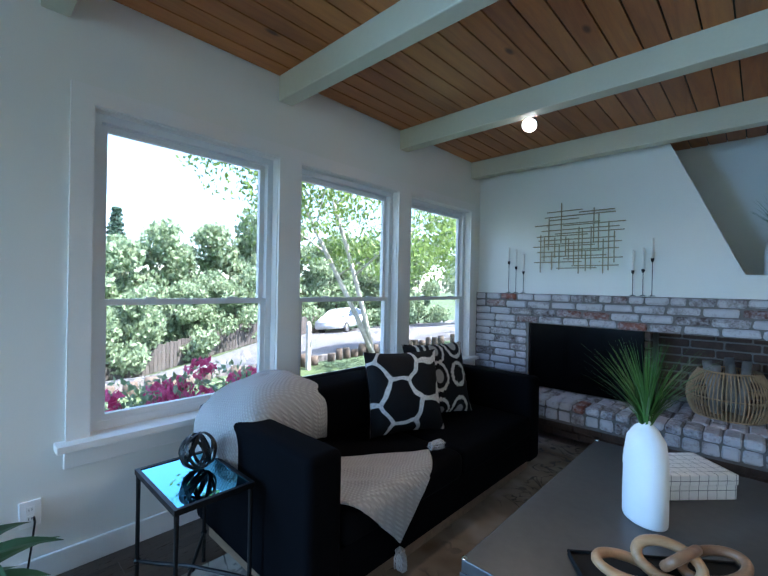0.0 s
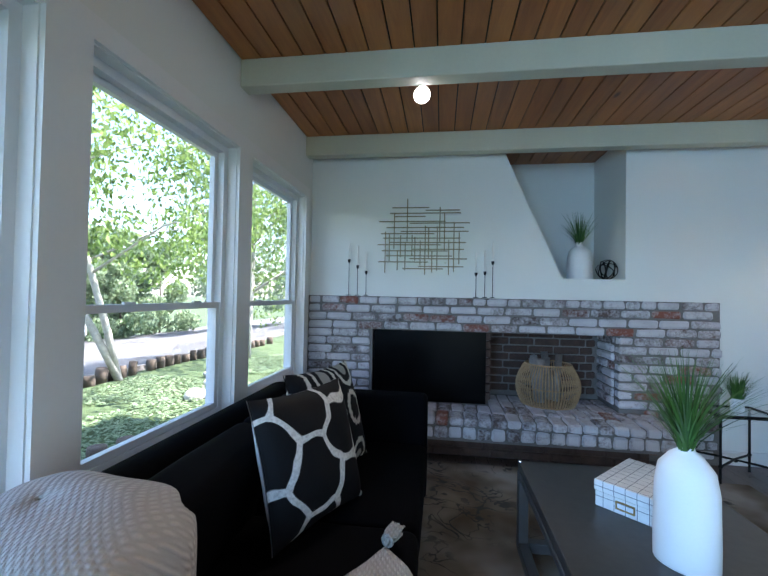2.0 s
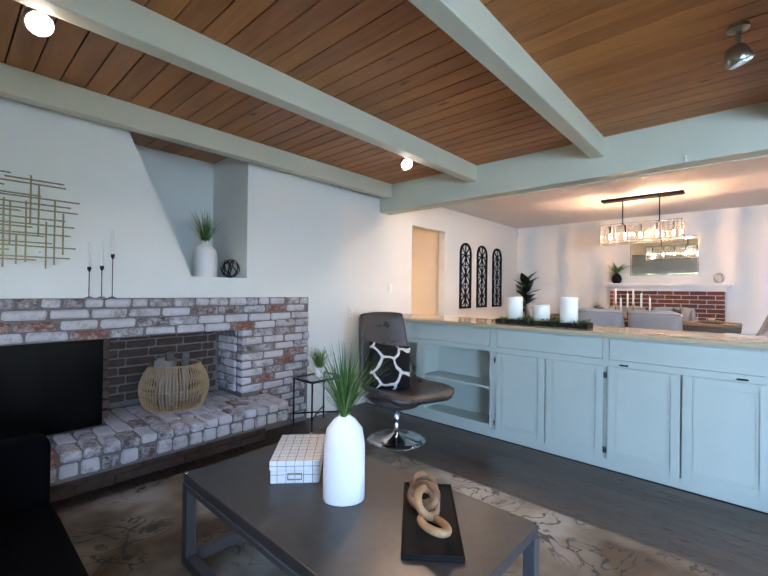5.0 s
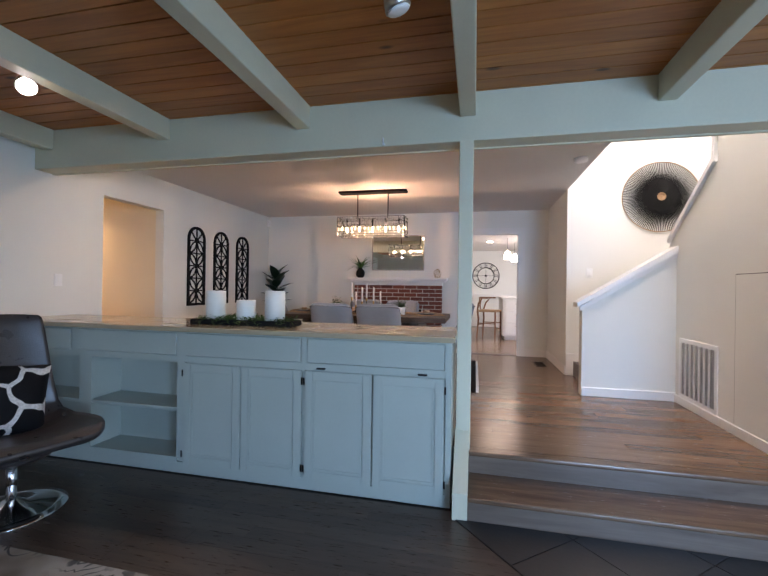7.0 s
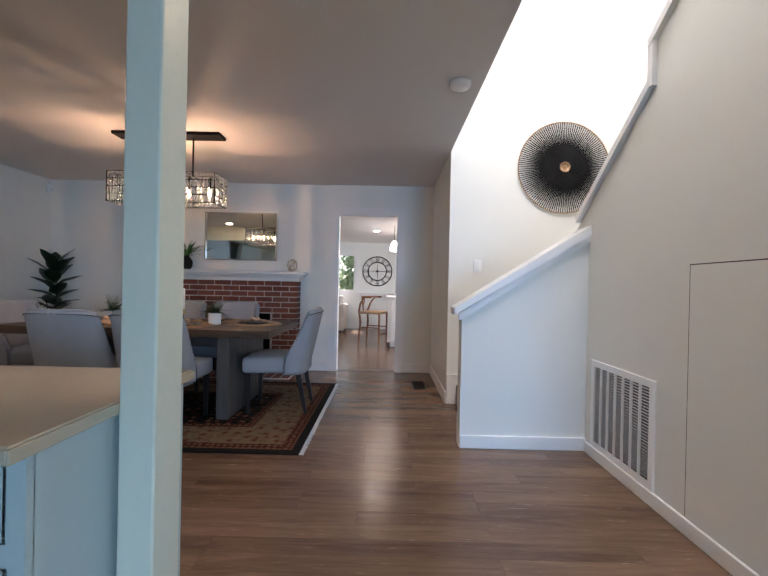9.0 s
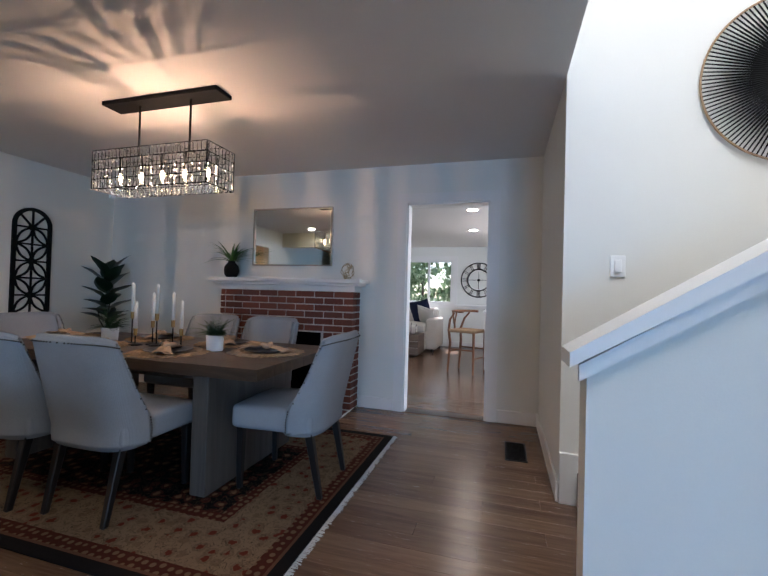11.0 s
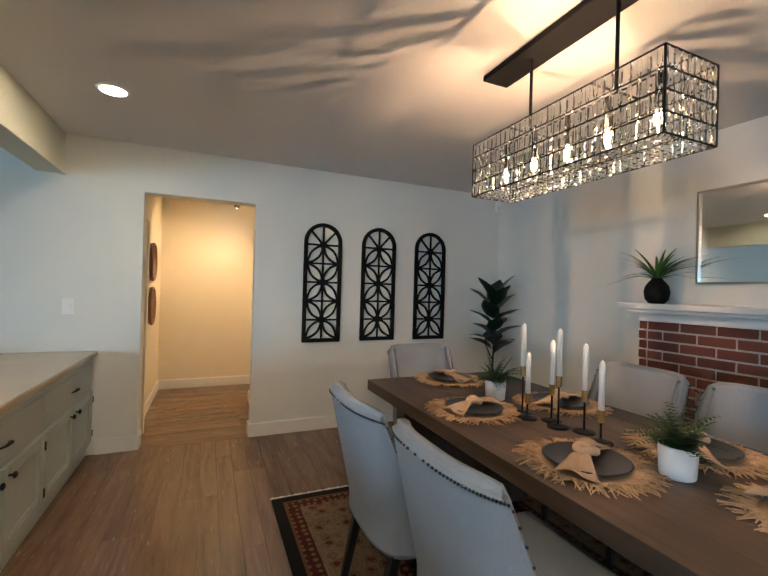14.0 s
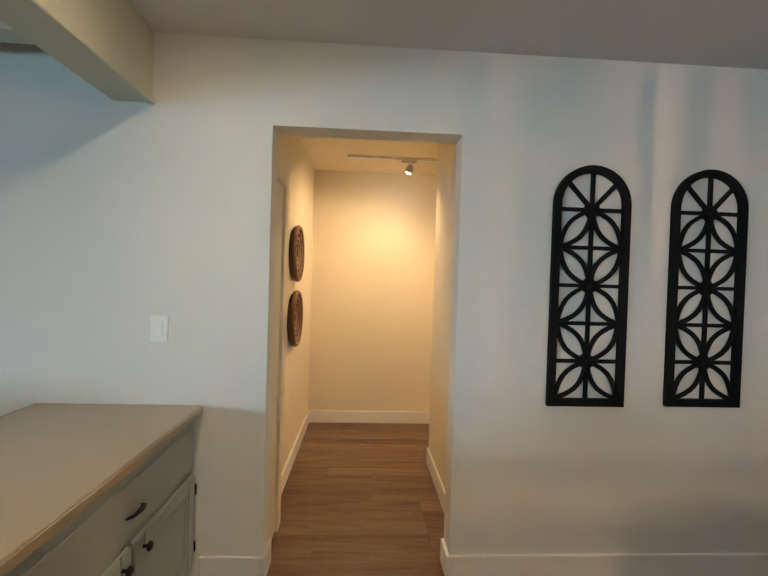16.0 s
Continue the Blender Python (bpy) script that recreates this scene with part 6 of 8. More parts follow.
def setting(x, y, turn, seed):
    mt = thing("placemat", pose(x, y, TTOP, 0, 0, turn), "round jute placemat with a long ragged fringe on the dining table", "placemat", "place settings")
    bm = lathe(bm_new(), [(0.165, 0.0), (0.165, 0.004), (0.10, 0.006)], 40)
    part("mat", bm, M["jute"], mt)
    rn = random.Random(seed)
    bm = bm_new()
    for i in range(230):
        a = rn.uniform(0, 6.283)
        b = a + rn.uniform(-0.30, 0.30)
        r1 = rn.uniform(0.195, 0.245)
        z = rn.uniform(0.002, 0.010)
        tube(bm, [(0.155 * math.cos(a), 0.155 * math.sin(a), 0.004), (0.185 * math.cos((a + b) / 2), 0.185 * math.sin((a + b) / 2), z + 0.004), (r1 * math.cos(b), r1 * math.sin(b), z * 0.6)], [0.0032, 0.0034, 0.0018], 4)
    part("fringe", bm, M["jute"], mt)
    pl = solid("dinner_plate", lathe(bm_new(), [(0.085, 0.0), (0.09, 0.002), (0.138, 0.016), (0.140, 0.019), (0.132, 0.018), (0.085, 0.007), (0.02, 0.006)], 44), M["slate"],
               "dark stoneware dinner plate on a jute placemat", "plate", "place settings", True, pose(x, y, TTOP + 0.006))
    nk = thing("napkin", pose(x, y, TTOP + 0.020, 0, 0, turn + 20), "tan cloth napkin tied in a knot across the plate", "napkin", "place settings")

    def half(sg):
        def f(u, v):
            s = u * 0.17
            w = 0.016 + 0.050 * u ** 1.2
            t = 2 * v - 1
            z = 0.030 * (1 - u) ** 1.5 + 0.012 * math.sin(3.1 * v * 2 + u * 4) * u + 0.004 + 0.006 * noise.noise(Vector((u * 4, v * 4, seed)))
            return Vector((sg * s, t * w + 0.02 * sg * u * u, max(z, 0.002)))
        return f
    for sg in (-1, 1):
        part("tail", sheet(half(sg), 12, 10, 0.003), M["napkin"], nk, "", True)
    part("knot", tube(bm_new(), [(0.020 * math.cos(j * 0.524) * (1 + 0.2 * (j % 2)), 0.030 * math.sin(j * 0.524), 0.028 + 0.006 * math.sin(j)) for j in range(12)], 0.015, 8, True), M["napkin"], nk, "", True)


for x, y, tn, sd in ((4.45, 1.42, 5, 1), (4.46, 2.06, -8, 2), (4.95, 1.36, 185, 3), (4.97, 2.01, 172, 4), (4.73, 0.91, 60, 5), (4.72, 2.68, 250, 6)):
    setting(x, y, tn, sd)


def brass_candle(x, y, cup, top):
    c = thing("candlestick", pose(x, y, TTOP), "tall black candlestick with a brass cup and white taper", "candlestick", "candlesticks on the table")
    part("base", lathe(bm_new(), [(0.045, 0), (0.045, 0.004), (0.036, 0.009), (0.008, 0.014)], 28), M["black"], c)
    part("stem", lathe(bm_new(), [(0.0045, 0.01), (0.0045, cup - 0.045)], 10), M["black"], c)
    part("cup", lathe(bm_new(), [(0.005, cup - 0.05), (0.012, cup - 0.045), (0.013, cup), (0.011, cup)], 18), M["brass"], c, "brass cup")
    part("candle", lathe(bm_new(), [(0.0115, cup - 0.01), (0.0112, top - 0.016), (0.006, top - 0.004), (0.001, top)], 16), M["wax"], c, "white taper candle", True)


for x, y, cup, top in ((4.655, 1.945, 0.225, 0.43), (4.62, 1.875, 0.115, 0.305), (4.70, 1.81, 0.165, 0.365), (4.66, 1.735, 0.22, 0.425), (4.715, 1.65, 0.175, 0.37), (4.68, 1.545, 0.125, 0.318)):
    brass_candle(x, y, cup, top)


def fern_tuft(seed, n=46, L=0.185):
    def f(bm):
        rn = random.Random(seed)
        for i in range(n):
            a = rn.uniform(0, 6.283)
            el = rn.uniform(0.35, 1.3)
            D = Vector((math.cos(a) * math.cos(el), math.sin(a) * math.cos(el), math.sin(el)))
            S = Vector((-math.sin(a), math.cos(a), 0))
            ln = L * rn.uniform(0.6, 1.1)
            for j in range(1, 11):
                t = j / 10
                c = D * ln * t - Vector((0, 0, 0.5 * ln * t * t * math.cos(el)))
                w = 0.034 * (1 - t) + 0.008
                for s in (-1, 1):
                    leaf_blade(bm, c, S * s + D * 0.7, (0, 0, 1), w, 0.010, 0.2, 2)
        return bm
    return f


potted(pose(4.655, 1.25, TTOP), 0.056, 0.10, fern_tuft(31), "green fern in a white pot on the dining table", "fern")
potted(pose(4.70, 2.20, TTOP), 0.056, 0.10, fern_tuft(32), "green fern in a white pot on the dining table", "fern")

# brick fireplace with a white mantel
RX, RY0, RY1, RTOP = 6.06, 0.83, 2.315, 1.435
rf = thing("brick_fireplace", pose(RX, 1.57, FR), "red brick fireplace with pale joints and a white mantel shelf", "fireplace")
RO = Matrix.Translation((-RX, -1.57, -FR))
OY0, OY1, OZ = 1.165, 1.975, 1.025
bm = bm_new()
e = 0.008
box(bm, RX + e, BX, RY0 + e, OY0, FR, RTOP)
box(bm, RX + e, BX, OY1, RY1 - e, FR, RTOP)
box(bm, RX + e, BX, OY0, OY1, OZ, RTOP)
part("masonry", local(bm, RO), M["mortar_w"], rf, "pale mortar joints")
# solid near-black block stands in for the opening's dark hollow
bm = bm_new()
box(bm, RX + 0.095, BX - 0.004, OY0 - 0.004, OY1 + 0.004, FR, OZ + 0.004)
part("firebox", local(bm, RO), M["nearblack"], rf, "black firebox")
bm = bm_new()
box(bm, 5.70, RX + e, RY0, RY1, FR, FR + 0.012)
rhearth = part("hearth", local(bm, RO), M["mortar_w"], rf)
bm = rbox(5.955, BX - 0.002, 0.735, 2.42, 1.515, 1.552, 0.004, 2)
mantel = part("mantel_shelf", local(bm, RO), M["trim"], rf, "white painted mantel shelf")
part("moulding", local(rbox(5.985, BX - 0.002, 0.765, 2.39, 1.487, 1.515, 0.008, 3), RO), M["trim"], mantel)
part("frieze", local(rbox(6.045, BX - 0.002, 0.815, 2.33, RTOP - 0.005, 1.487, 0.003, 1), RO), M["trim"], mantel)
RB = {k: [brick_mesh("brick", L, 0.09, 0.054, M["brickr"], 0.003, 0.0012, 90 + i + int(L * 1000)) for i in range(2)] for k, L in (("s", 0.196), ("h", 0.094), ("q", 0.05))}
rs = {"s": 0.207, "h": 0.105, "q": 0.061}


def rcourse(u0, u1, z, first, at):
    u, k = u0, first
    while u < u1 - 0.03:
        left = u1 - u
        pick = k if rs[k] <= left + 0.012 else next((q for q in "hq" if rs[q] <= left + 0.012), "q")
        lay(brnd.choice(RB[pick]), rf, at(u + rs[pick] / 2, z))
        u += rs[pick]
        k = "s"


RC = 0.0668
for i in range(17):
    z = RTOP - RC * (i + 0.5)
    at = lambda u, zz: RO @ pose(RX + 0.045, u, zz, 0, 0, 90)
    if z > OZ:
        rcourse(RY0, RY1, z, "sh"[i % 2], at)
    else:
        rcourse(RY0, OY0 + 0.005, z, "sh"[i % 2], at)
        rcourse(OY1 - 0.005, RY1, z, "hs"[i % 2], at)
    lay(RB["h"][i % 2], rf, RO @ pose(RX + 0.14, RY0 + 0.045, z, 0, 0, 0))
for i in range(14):
    for k in range(3):
        lay(RB["h"][(i + k) % 2], rhearth, RO @ pose(5.755 + 0.106 * k, RY0 + 0.055 + 0.106 * i, FR - 0.012, 0, 0, 0))

# mirror over the mantel
mi = thing("wall_mirror", pose(BX, 1.605, 1.995), "rectangular wall mirror in a thin dark metal frame over the mantel", "mirror")
w2, h2 = 0.463, 0.305
bm = bm_new()
for a, b, c, d in ((-w2, w2, -h2, -h2 + 0.013), (-w2, w2, h2 - 0.013, h2), (-w2, -w2 + 0.013, -h2 + 0.013, h2 - 0.013), (w2 - 0.013, w2, -h2 + 0.013, h2 - 0.013)):
    box(bm, -0.030, -0.004, a, b, c, d)
part("frame", bm, M["silver"], mi, "thin dark metal frame")
bm = bm_new()
box(bm, -0.012, -0.006, -w2 + 0.012, w2 - 0.012, -h2 + 0.012, h2 - 0.012)
part("mirror_glass", bm, M["mirror"], mi)
bv = thing("vase", pose(6.10, 2.245, 1.552), "round matt black vase with spiky green leaves on the mantel", "vase")
part("bowl", lathe(bm_new(), [(0.045, 0), (0.07, 0.03), (0.078, 0.08), (0.07, 0.12), (0.045, 0.155), (0.034, 0.165), (0.036, 0.175), (0.030, 0.175)], 32), M["matblack"], bv, "", True)
bm = bm_new()
ml = random.Random(44)
for i in range(46):
    a = i * 2.4 + ml.uniform(-0.3, 0.3)
    leaf_blade(bm, (0.012 * math.cos(a), 0.012 * math.sin(a), 0.165), (math.cos(a), math.sin(a), ml.uniform(0.35, 2.6)), (0, 0, 1), ml.uniform(0.19, 0.31), 0.021, ml.uniform(0.35, 0.75), 7)
part("leaves", bm, M["grass"], bv, "spiky green leaves")
wk = thing("wire_ornament", pose(6.06, 0.90, 1.552), "bronze wire knot ornament on the mantel", "ornament")
bm = bm_new()
for q in range(4):
    rn = random.Random(q + 70)
    ax = Euler((rn.uniform(0, 3), rn.uniform(0, 3), rn.uniform(0, 3))).to_matrix()
    pts = [Vector((0, 0, 0.078)) + ax @ Vector((0.068 * math.cos(2 * math.pi * j / 24) * (1 + 0.16 * math.sin(5 * 2 * math.pi * j / 24)), 0.068 * math.sin(2 * math.pi * j / 24), 0.012 * math.sin(6 * math.pi * j / 12))) for j in range(24)]
    tube(bm, pts, 0.0038, 6, True)
part("wire", bm, M["gold"], wk, "", True)

# three arched lattice panels on the wall
def arched_panel(m):
    p = thing("lattice_panel", m, "tall black arched wooden lattice panel hung on the wall", "wall art", "lattice panels")
    W, H, t, d = 0.357, 1.095, 0.034, 0.022
    R = W / 2
    zc = H - R
    bm = bm_new()
    outer = [(-R, 0.0), (R, 0.0)] + [(R * math.cos(a), zc + R * math.sin(a)) for a in [math.pi * i / 24 for i in range(25)]]
    ri = R - t
    inner = [(-ri, t), (ri, t)] + [(ri * math.cos(a), zc + ri * math.sin(a)) for a in [math.pi * i / 24 for i in range(25)]]
    n = len(outer)
    ring = [[bm.verts.new((x, y, z)) for x, z in pts] for pts, y in ((outer, 0), (outer, -d), (inner, -d), (inner, 0))]
    for a in range(4):
        A, B = ring[a], ring[(a + 1) % 4]
        for i in range(n):
            bm.faces.new((A[i], A[(i + 1) % n], B[(i + 1) % n], B[i]))
    part("frame", bm, M["matblack"], p)

    def bar(nm, a, b, w=0.016):
        a, b = Vector((a[0], 0, a[1])), Vector((b[0], 0, b[1]))
        D = b - a
        ang = math.degrees(math.atan2(D.z, D.x))
        part(nm, rbox(0, D.length, -0.018, -0.004, -w / 2, w / 2, 0.002, 1, pose(a.x, 0, a.z, 0, -ang, 0)), M["matblack"], p)
    bar("bar", (0, t), (0, H - t), 0.018)
    zt = zc - 0.022
    hh = (zt - t) / 5
    for i in range(1, 6):
        bar("bar", (-ri, t + hh * i), (ri, t + hh * i), 0.017)
    reach = ri + 0.012
    for a in (45, 135):
        bar("ray", (0, zt), (reach * math.cos(radians(a)), zt + 0.01 + reach * math.sin(radians(a))), 0.019)
    for i in (1, 3, 5):
        z = t + hh * i
        for sx in (-1, 1):
            for sz in ((-1, 1) if i < 5 else (-1,)):
                nx, nz = -sz * hh, sx * ri
                ln = math.hypot(nx, nz)
                for sg in (-1, 1):
                    bm = bm_new()
                    cc = [Vector((sx * ri * q + sg * nx / ln * 0.040 * math.sin(math.pi * q), -0.012, z + sz * hh * q + sg * nz / ln * 0.040 * math.sin(math.pi * q))) for q in [j / 10 for j in range(11)]]
                    tube(bm, cc, 0.0108, 6)
                    part("petal", bm, M["matblack"], p, "", True)
        part("boss", lathe(bm_new(), [(0.036, 0.0), (0.034, 0.016)], 12, pose(0, -0.003, z, 90)), M["matblack"], p)
    return p


lp = arched_panel(pose(4.222, NY, 1.10))
copy_thing(lp, pose(4.780, NY, 1.105))
copy_thing(lp, pose(5.355, NY, 1.105))

# fig tree in the corner
fg = thing("fig_tree", pose(5.93, 3.76, FR), "young fig tree with broad dark leaves in a black pot", "potted plant")
part("pot", lathe(bm_new(), [(0.10, 0), (0.135, 0.26), (0.12, 0.26), (0.115, 0.24)], 26), M["matblack"], fg, "", True)
tp = [(0, 0, 0.2), (0.0, 0.0, 0.62), (0.02, -0.02, 0.95), (0.0, -0.01, 1.30)]
part("trunk", tube(bm_new(), tp, [0.012, 0.010, 0.008, 0.005], 7), M["blackwood"], fg, "thin dark stem", True)
part("branch", tube(bm_new(), [(0, 0, 0.62), (-0.06, 0.03, 0.75), (-0.07, 0.04, 0.88)], 0.006, 6), M["blackwood"], fg)
fl = random.Random(77)
for i in range(19):
    a = i * 2.4
    z = 0.70 + 0.56 * i / 18
    bm = bm_new()
    leaf_blade(bm, (0, 0, 0), (math.cos(a), math.sin(a), fl.uniform(0.35, 0.8) + 1.3 * (i / 18) ** 2), (0, 0, 1), fl.uniform(0.24, 0.33), fl.uniform(0.15, 0.20), 0.22, 8)
    for v in bm.verts:
        v.co += 0.012 * noise.noise_vector(v.co * 9 + Vector((i, 0, 0)))
    bm.transform(Matrix.Translation((0.015 * math.cos(a), 0.015 * math.sin(a), z)))
    part("leaf", bm, M["fig"], fg, "", True)

# chandelier: a box of crystal bars
CHX0, CHX1, CHY0, CHY1, CHZ0, CHZ1 = 4.445, 4.70, 1.185, 2.10, 2.065, 2.32
ch = thing("chandelier", pose(4.5725, 1.6425, DCEIL), "rectangular crystal bar chandelier on two dark rods, lit", "chandelier")
part("canopy", rbox(-0.075, 0.075, -0.465, 0.465, -0.028, 0.0, 0.003, 1), M["matblack"], ch, "long matt black ceiling plate")
for y in (-0.21, 0.21):
    part("rod", tube(bm_new(), [(0, y, -0.02), (0, y, CHZ1 - DCEIL)], 0.007, 10), M["matblack"], ch)
hx, hy = (CHX1 - CHX0) / 2, (CHY1 - CHY0) / 2
zt, zb = CHZ1 - DCEIL, CHZ0 - DCEIL
rows = [zt, zt - 0.064, zt - 0.128, zt - 0.192, zb]
for z in rows:
    bm = bm_new()
    w = 0.0022
    for x0, x1, y0, y1 in ((-hx, hx, -hy - w, -hy + w), (-hx, hx, hy - w, hy + w), (-hx - w, -hx + w, -hy, hy), (hx - w, hx + w, -hy, hy)):
        box(bm, x0, x1, y0, y1, z - w, z + w)
    part("frame_rail", bm, M["matblack"], ch)
for x in (-hx, hx):
    for y in (-hy, hy):
        part("frame_post", tube(bm_new(), [(x, y, zb), (x, y, zt)], 0.004, 6), M["matblack"], ch)
bm = bm_new()
for y in (-0.21, 0.21):
    box(bm, -hx, hx, y - 0.003, y + 0.003, zt - 0.004, zt + 0.002)
box(bm, -0.003, 0.003, -hy, hy, zt - 0.008, zt - 0.004)
part("crossbar", bm, M["matblack"], ch)


def crystal():
    bm = bm_new()
    n, r = 6, 0.0085
    rings = [[bm.verts.new((q * math.cos(2 * math.pi * k / n), 0.62 * q * math.sin(2 * math.pi * k / n), z)) for k in range(n)] for q, z in ((0.004, 0.029), (r, 0.017), (r, -0.017), (0.004, -0.029))]
    for A, B in zip(rings, rings[1:]):
        for k in range(n):
            bm.faces.new((A[k], A[(k + 1) % n], B[(k + 1) % n], B[k]))
    bm.faces.new(rings[0])
    bm.faces.new(rings[-1])
    return to_mesh("crystal", bm, M["crystal"])


M["crystal"] = glass("crystal", (1.0, 0.985, 0.96))
CM = crystal()
cr = random.Random(17)
ny, nx = 30, 8
spots_ = [(hx * s, -hy + 2 * hy * (i + 0.5) / ny, 90) for s in (-1, 1) for i in range(ny)] + [(-hx + 2 * hx * (i + 0.5) / nx, hy * s, 0) for s in (-1, 1) for i in range(nx)]
for ra, rb in zip(rows, rows[1:]):
    for x, y, rz in spots_:
        ob = new("crystal", CM)
        ob.parent = ch
        ob.visible_shadow = True
        ob.matrix_basis = pose(x, y, (ra + rb) / 2, 0, cr.uniform(-3, 3), rz + cr.uniform(-14, 14))
bm = bm_new()
for i in range(22):
    for k in range(6):
        x, y = -hx + 2 * hx * (k + 0.5) / 6, -hy + 2 * hy * (i + 0.5) / 22
        r = 0.015
        vs = [bm.verts.new((x + r * math.cos(q * 1.047), y + r * math.sin(q * 1.047), zb)) for q in range(6)]
        lo, hi = bm.verts.new((x, y, zb - 0.008)), bm.verts.new((x, y, zb + 0.008))
        for q in range(6):
            bm.faces.new((vs[q], vs[(q + 1) % 6], lo))
            bm.faces.new((vs[(q + 1) % 6], vs[q], hi))
part("crystal_base", bm, M["crystal"], ch)
for i in range(5):
    y = -0.36 + 0.18 * i
    b = part("bulb", lathe(bm_new(), [(0.007, 0.030), (0.013, 0.014), (0.014, -0.006), (0.006, -0.030), (0.001, -0.040)], 14, pose(0, y, zt - 0.155)), M["crystalglow"], ch, "glowing warm bulb", True)
    part("lamp_holder", lathe(bm_new(), [(0.012, zt - 0.12), (0.012, zt - 0.01)], 10, pose(0, y, 0)), M["matblack"], ch)
    if i % 2:
        lamp("chandelier_lamp", "POINT", 5.4, pose(4.5725 + 0.034 * (i - 2), 1.6425 + y, CHZ1 - 0.125), (1.0, 0.62, 0.36), soft=0.003)


def downlight(x, y, z, power=2.2, warm=LAMP):
    d = thing("recessed_light", pose(x, y, z), "round white recessed ceiling light, lit", "ceiling light", "recessed lights")
    part("trim_ring", lathe(bm_new(), [(0.082, 0.0), (0.082, -0.004), (0.066, -0.006), (0.064, -0.002)], 36), M["plastic"], d)
    part("lens", lathe(bm_new(), [(0.064, -0.0025), (0.06, -0.004)], 30), M["bulb"], d)
    if power:
        lamp("downlight", "SPOT", power, look((x, y, z - 0.02), (x, y, 0)), warm, spot=radians(130), blend=0.8, soft=0.06)


downlight(2.735, 3.15, DCEIL)
downlight(2.74, 1.58, DCEIL)
downlight(2.73, -0.03, DCEIL)

sd = thing("smoke_detector", pose(3.605, -0.715, DCEIL), "white round smoke detector on the ceiling", "smoke detector")
part("housing", lathe(bm_new(), [(0.065, 0.0), (0.065, -0.02), (0.055, -0.035), (0.02, -0.04)], 32), M["plastic"], sd, "", True)
ms = thing("alarm_sensor", pose(6.20, NY, 2.555), "small white alarm sensor high on the wall", "sensor")
part("housing", rbox(-0.03, 0.03, -0.04, 0.0, -0.055, 0.055, 0.008, 3), M["plastic"], ms, "", True)
part("eye", rbox(-0.018, 0.018, -0.043, -0.039, -0.03, 0.0, 0.002, 1), M["vinyl"], ms)
plate("light_switch", pose(2.318, NY, 1.41, 0, 0, 180), "white rocker light switch on the wall")
plate("wall_outlet", pose(1.62, NY, 1.115, 0, 0, 180), "white wall outlet above the countertop", False)
plate("light_switch", pose(SX, -1.13, 1.604, 0, 0, 90), "white rocker light switch on the stairwell wall")

# starburst on the stairwell wall
sb = thing("starburst", pose(SX, -1.915, 2.54), "large round starburst of fine black wires with a wooden hub", "wall art")
bm = bm_new()
R = 0.425
for i in range(124):
    a = 2 * math.pi * i / 124
    tube(bm, [(-0.040, 0.05 * math.cos(a), 0.05 * math.sin(a)), (-0.030, 0.20 * math.cos(a), 0.20 * math.sin(a)), (-0.015, R * math.cos(a), R * math.sin(a))], [0.0072, 0.0054, 0.0034], 5)
part("spokes", bm, M["matblack"], sb)
part("rim", tube(bm_new(), [(-0.015, R * math.cos(2 * math.pi * i / 90), R * math.sin(2 * math.pi * i / 90)) for i in range(90)], 0.006, 6, True), M["rattan"], sb, "twisted fibre rim")
part("hub", lathe(bm_new(), [(0.07, 0.0), (0.07, 0.035), (0.055, 0.045), (0.03, 0.04), (0.028, 0.03), (0.01, 0.05)], 32, pose(0, 0, 0, 0, -90, 0)), M["pinewood"], sb, "turned wooden hub", True)

# return-air grille and access panel in the stair wall
gr = thing("air_grille", pose(3.44, SY, 0.65), "white louvred return-air grille low in the wall", "vent")
bm = bm_new()
for a, b, c, d in ((-0.315, 0.315, -0.285, -0.245), (-0.315, 0.315, 0.245, 0.285), (-0.315, -0.275, -0.245, 0.245), (0.275, 0.315, -0.245, 0.245)):
    box(bm, a, b, 0.0, 0.010, c, d)
part("frame", bm, M["plastic"], gr)
# thin dark sheet on the wall gives the shade between the slats
bm = bm_new()
box(bm, -0.275, 0.275, 0.0005, 0.0015, -0.245, 0.245)
part("backing", bm, M["steel"], gr, "dark sheet in place of the shaded duct behind slats")
for i in range(1, 7):
    part("mullion", rbox(-0.275 + 0.0786 * i - 0.005, -0.275 + 0.0786 * i + 0.005, 0.0015, 0.013, -0.245, 0.245, 0.0, 1), M["plastic"], gr)
for i in range(30):
    z = -0.24 + 0.0163 * i
    part("slat", rbox(-0.275, 0.275, -0.005, 0.005, -0.0010, 0.0010, 0.0, 1, pose(0, 0.006, z, 38)), M["plastic"], gr)
ap = thing("access_panel", pose(2.60, SY, 0.94), "flush white painted access panel under the stairs", "panel")
bm = bm_new()
box(bm, -0.31, 0.31, 0.0, 0.003, -0.565, 0.575)
part("board", bm, M["wall"], ap)
bm = bm_new()
for a, b, c, d in ((-0.316, 0.316, 0.575, 0.580), (-0.316, -0.310, -0.565, 0.575), (0.310, 0.316, -0.565, 0.575)):
    box(bm, a, b, 0.0, 0.001, c, d)
part("gap_line", bm, M["joint"], ap)

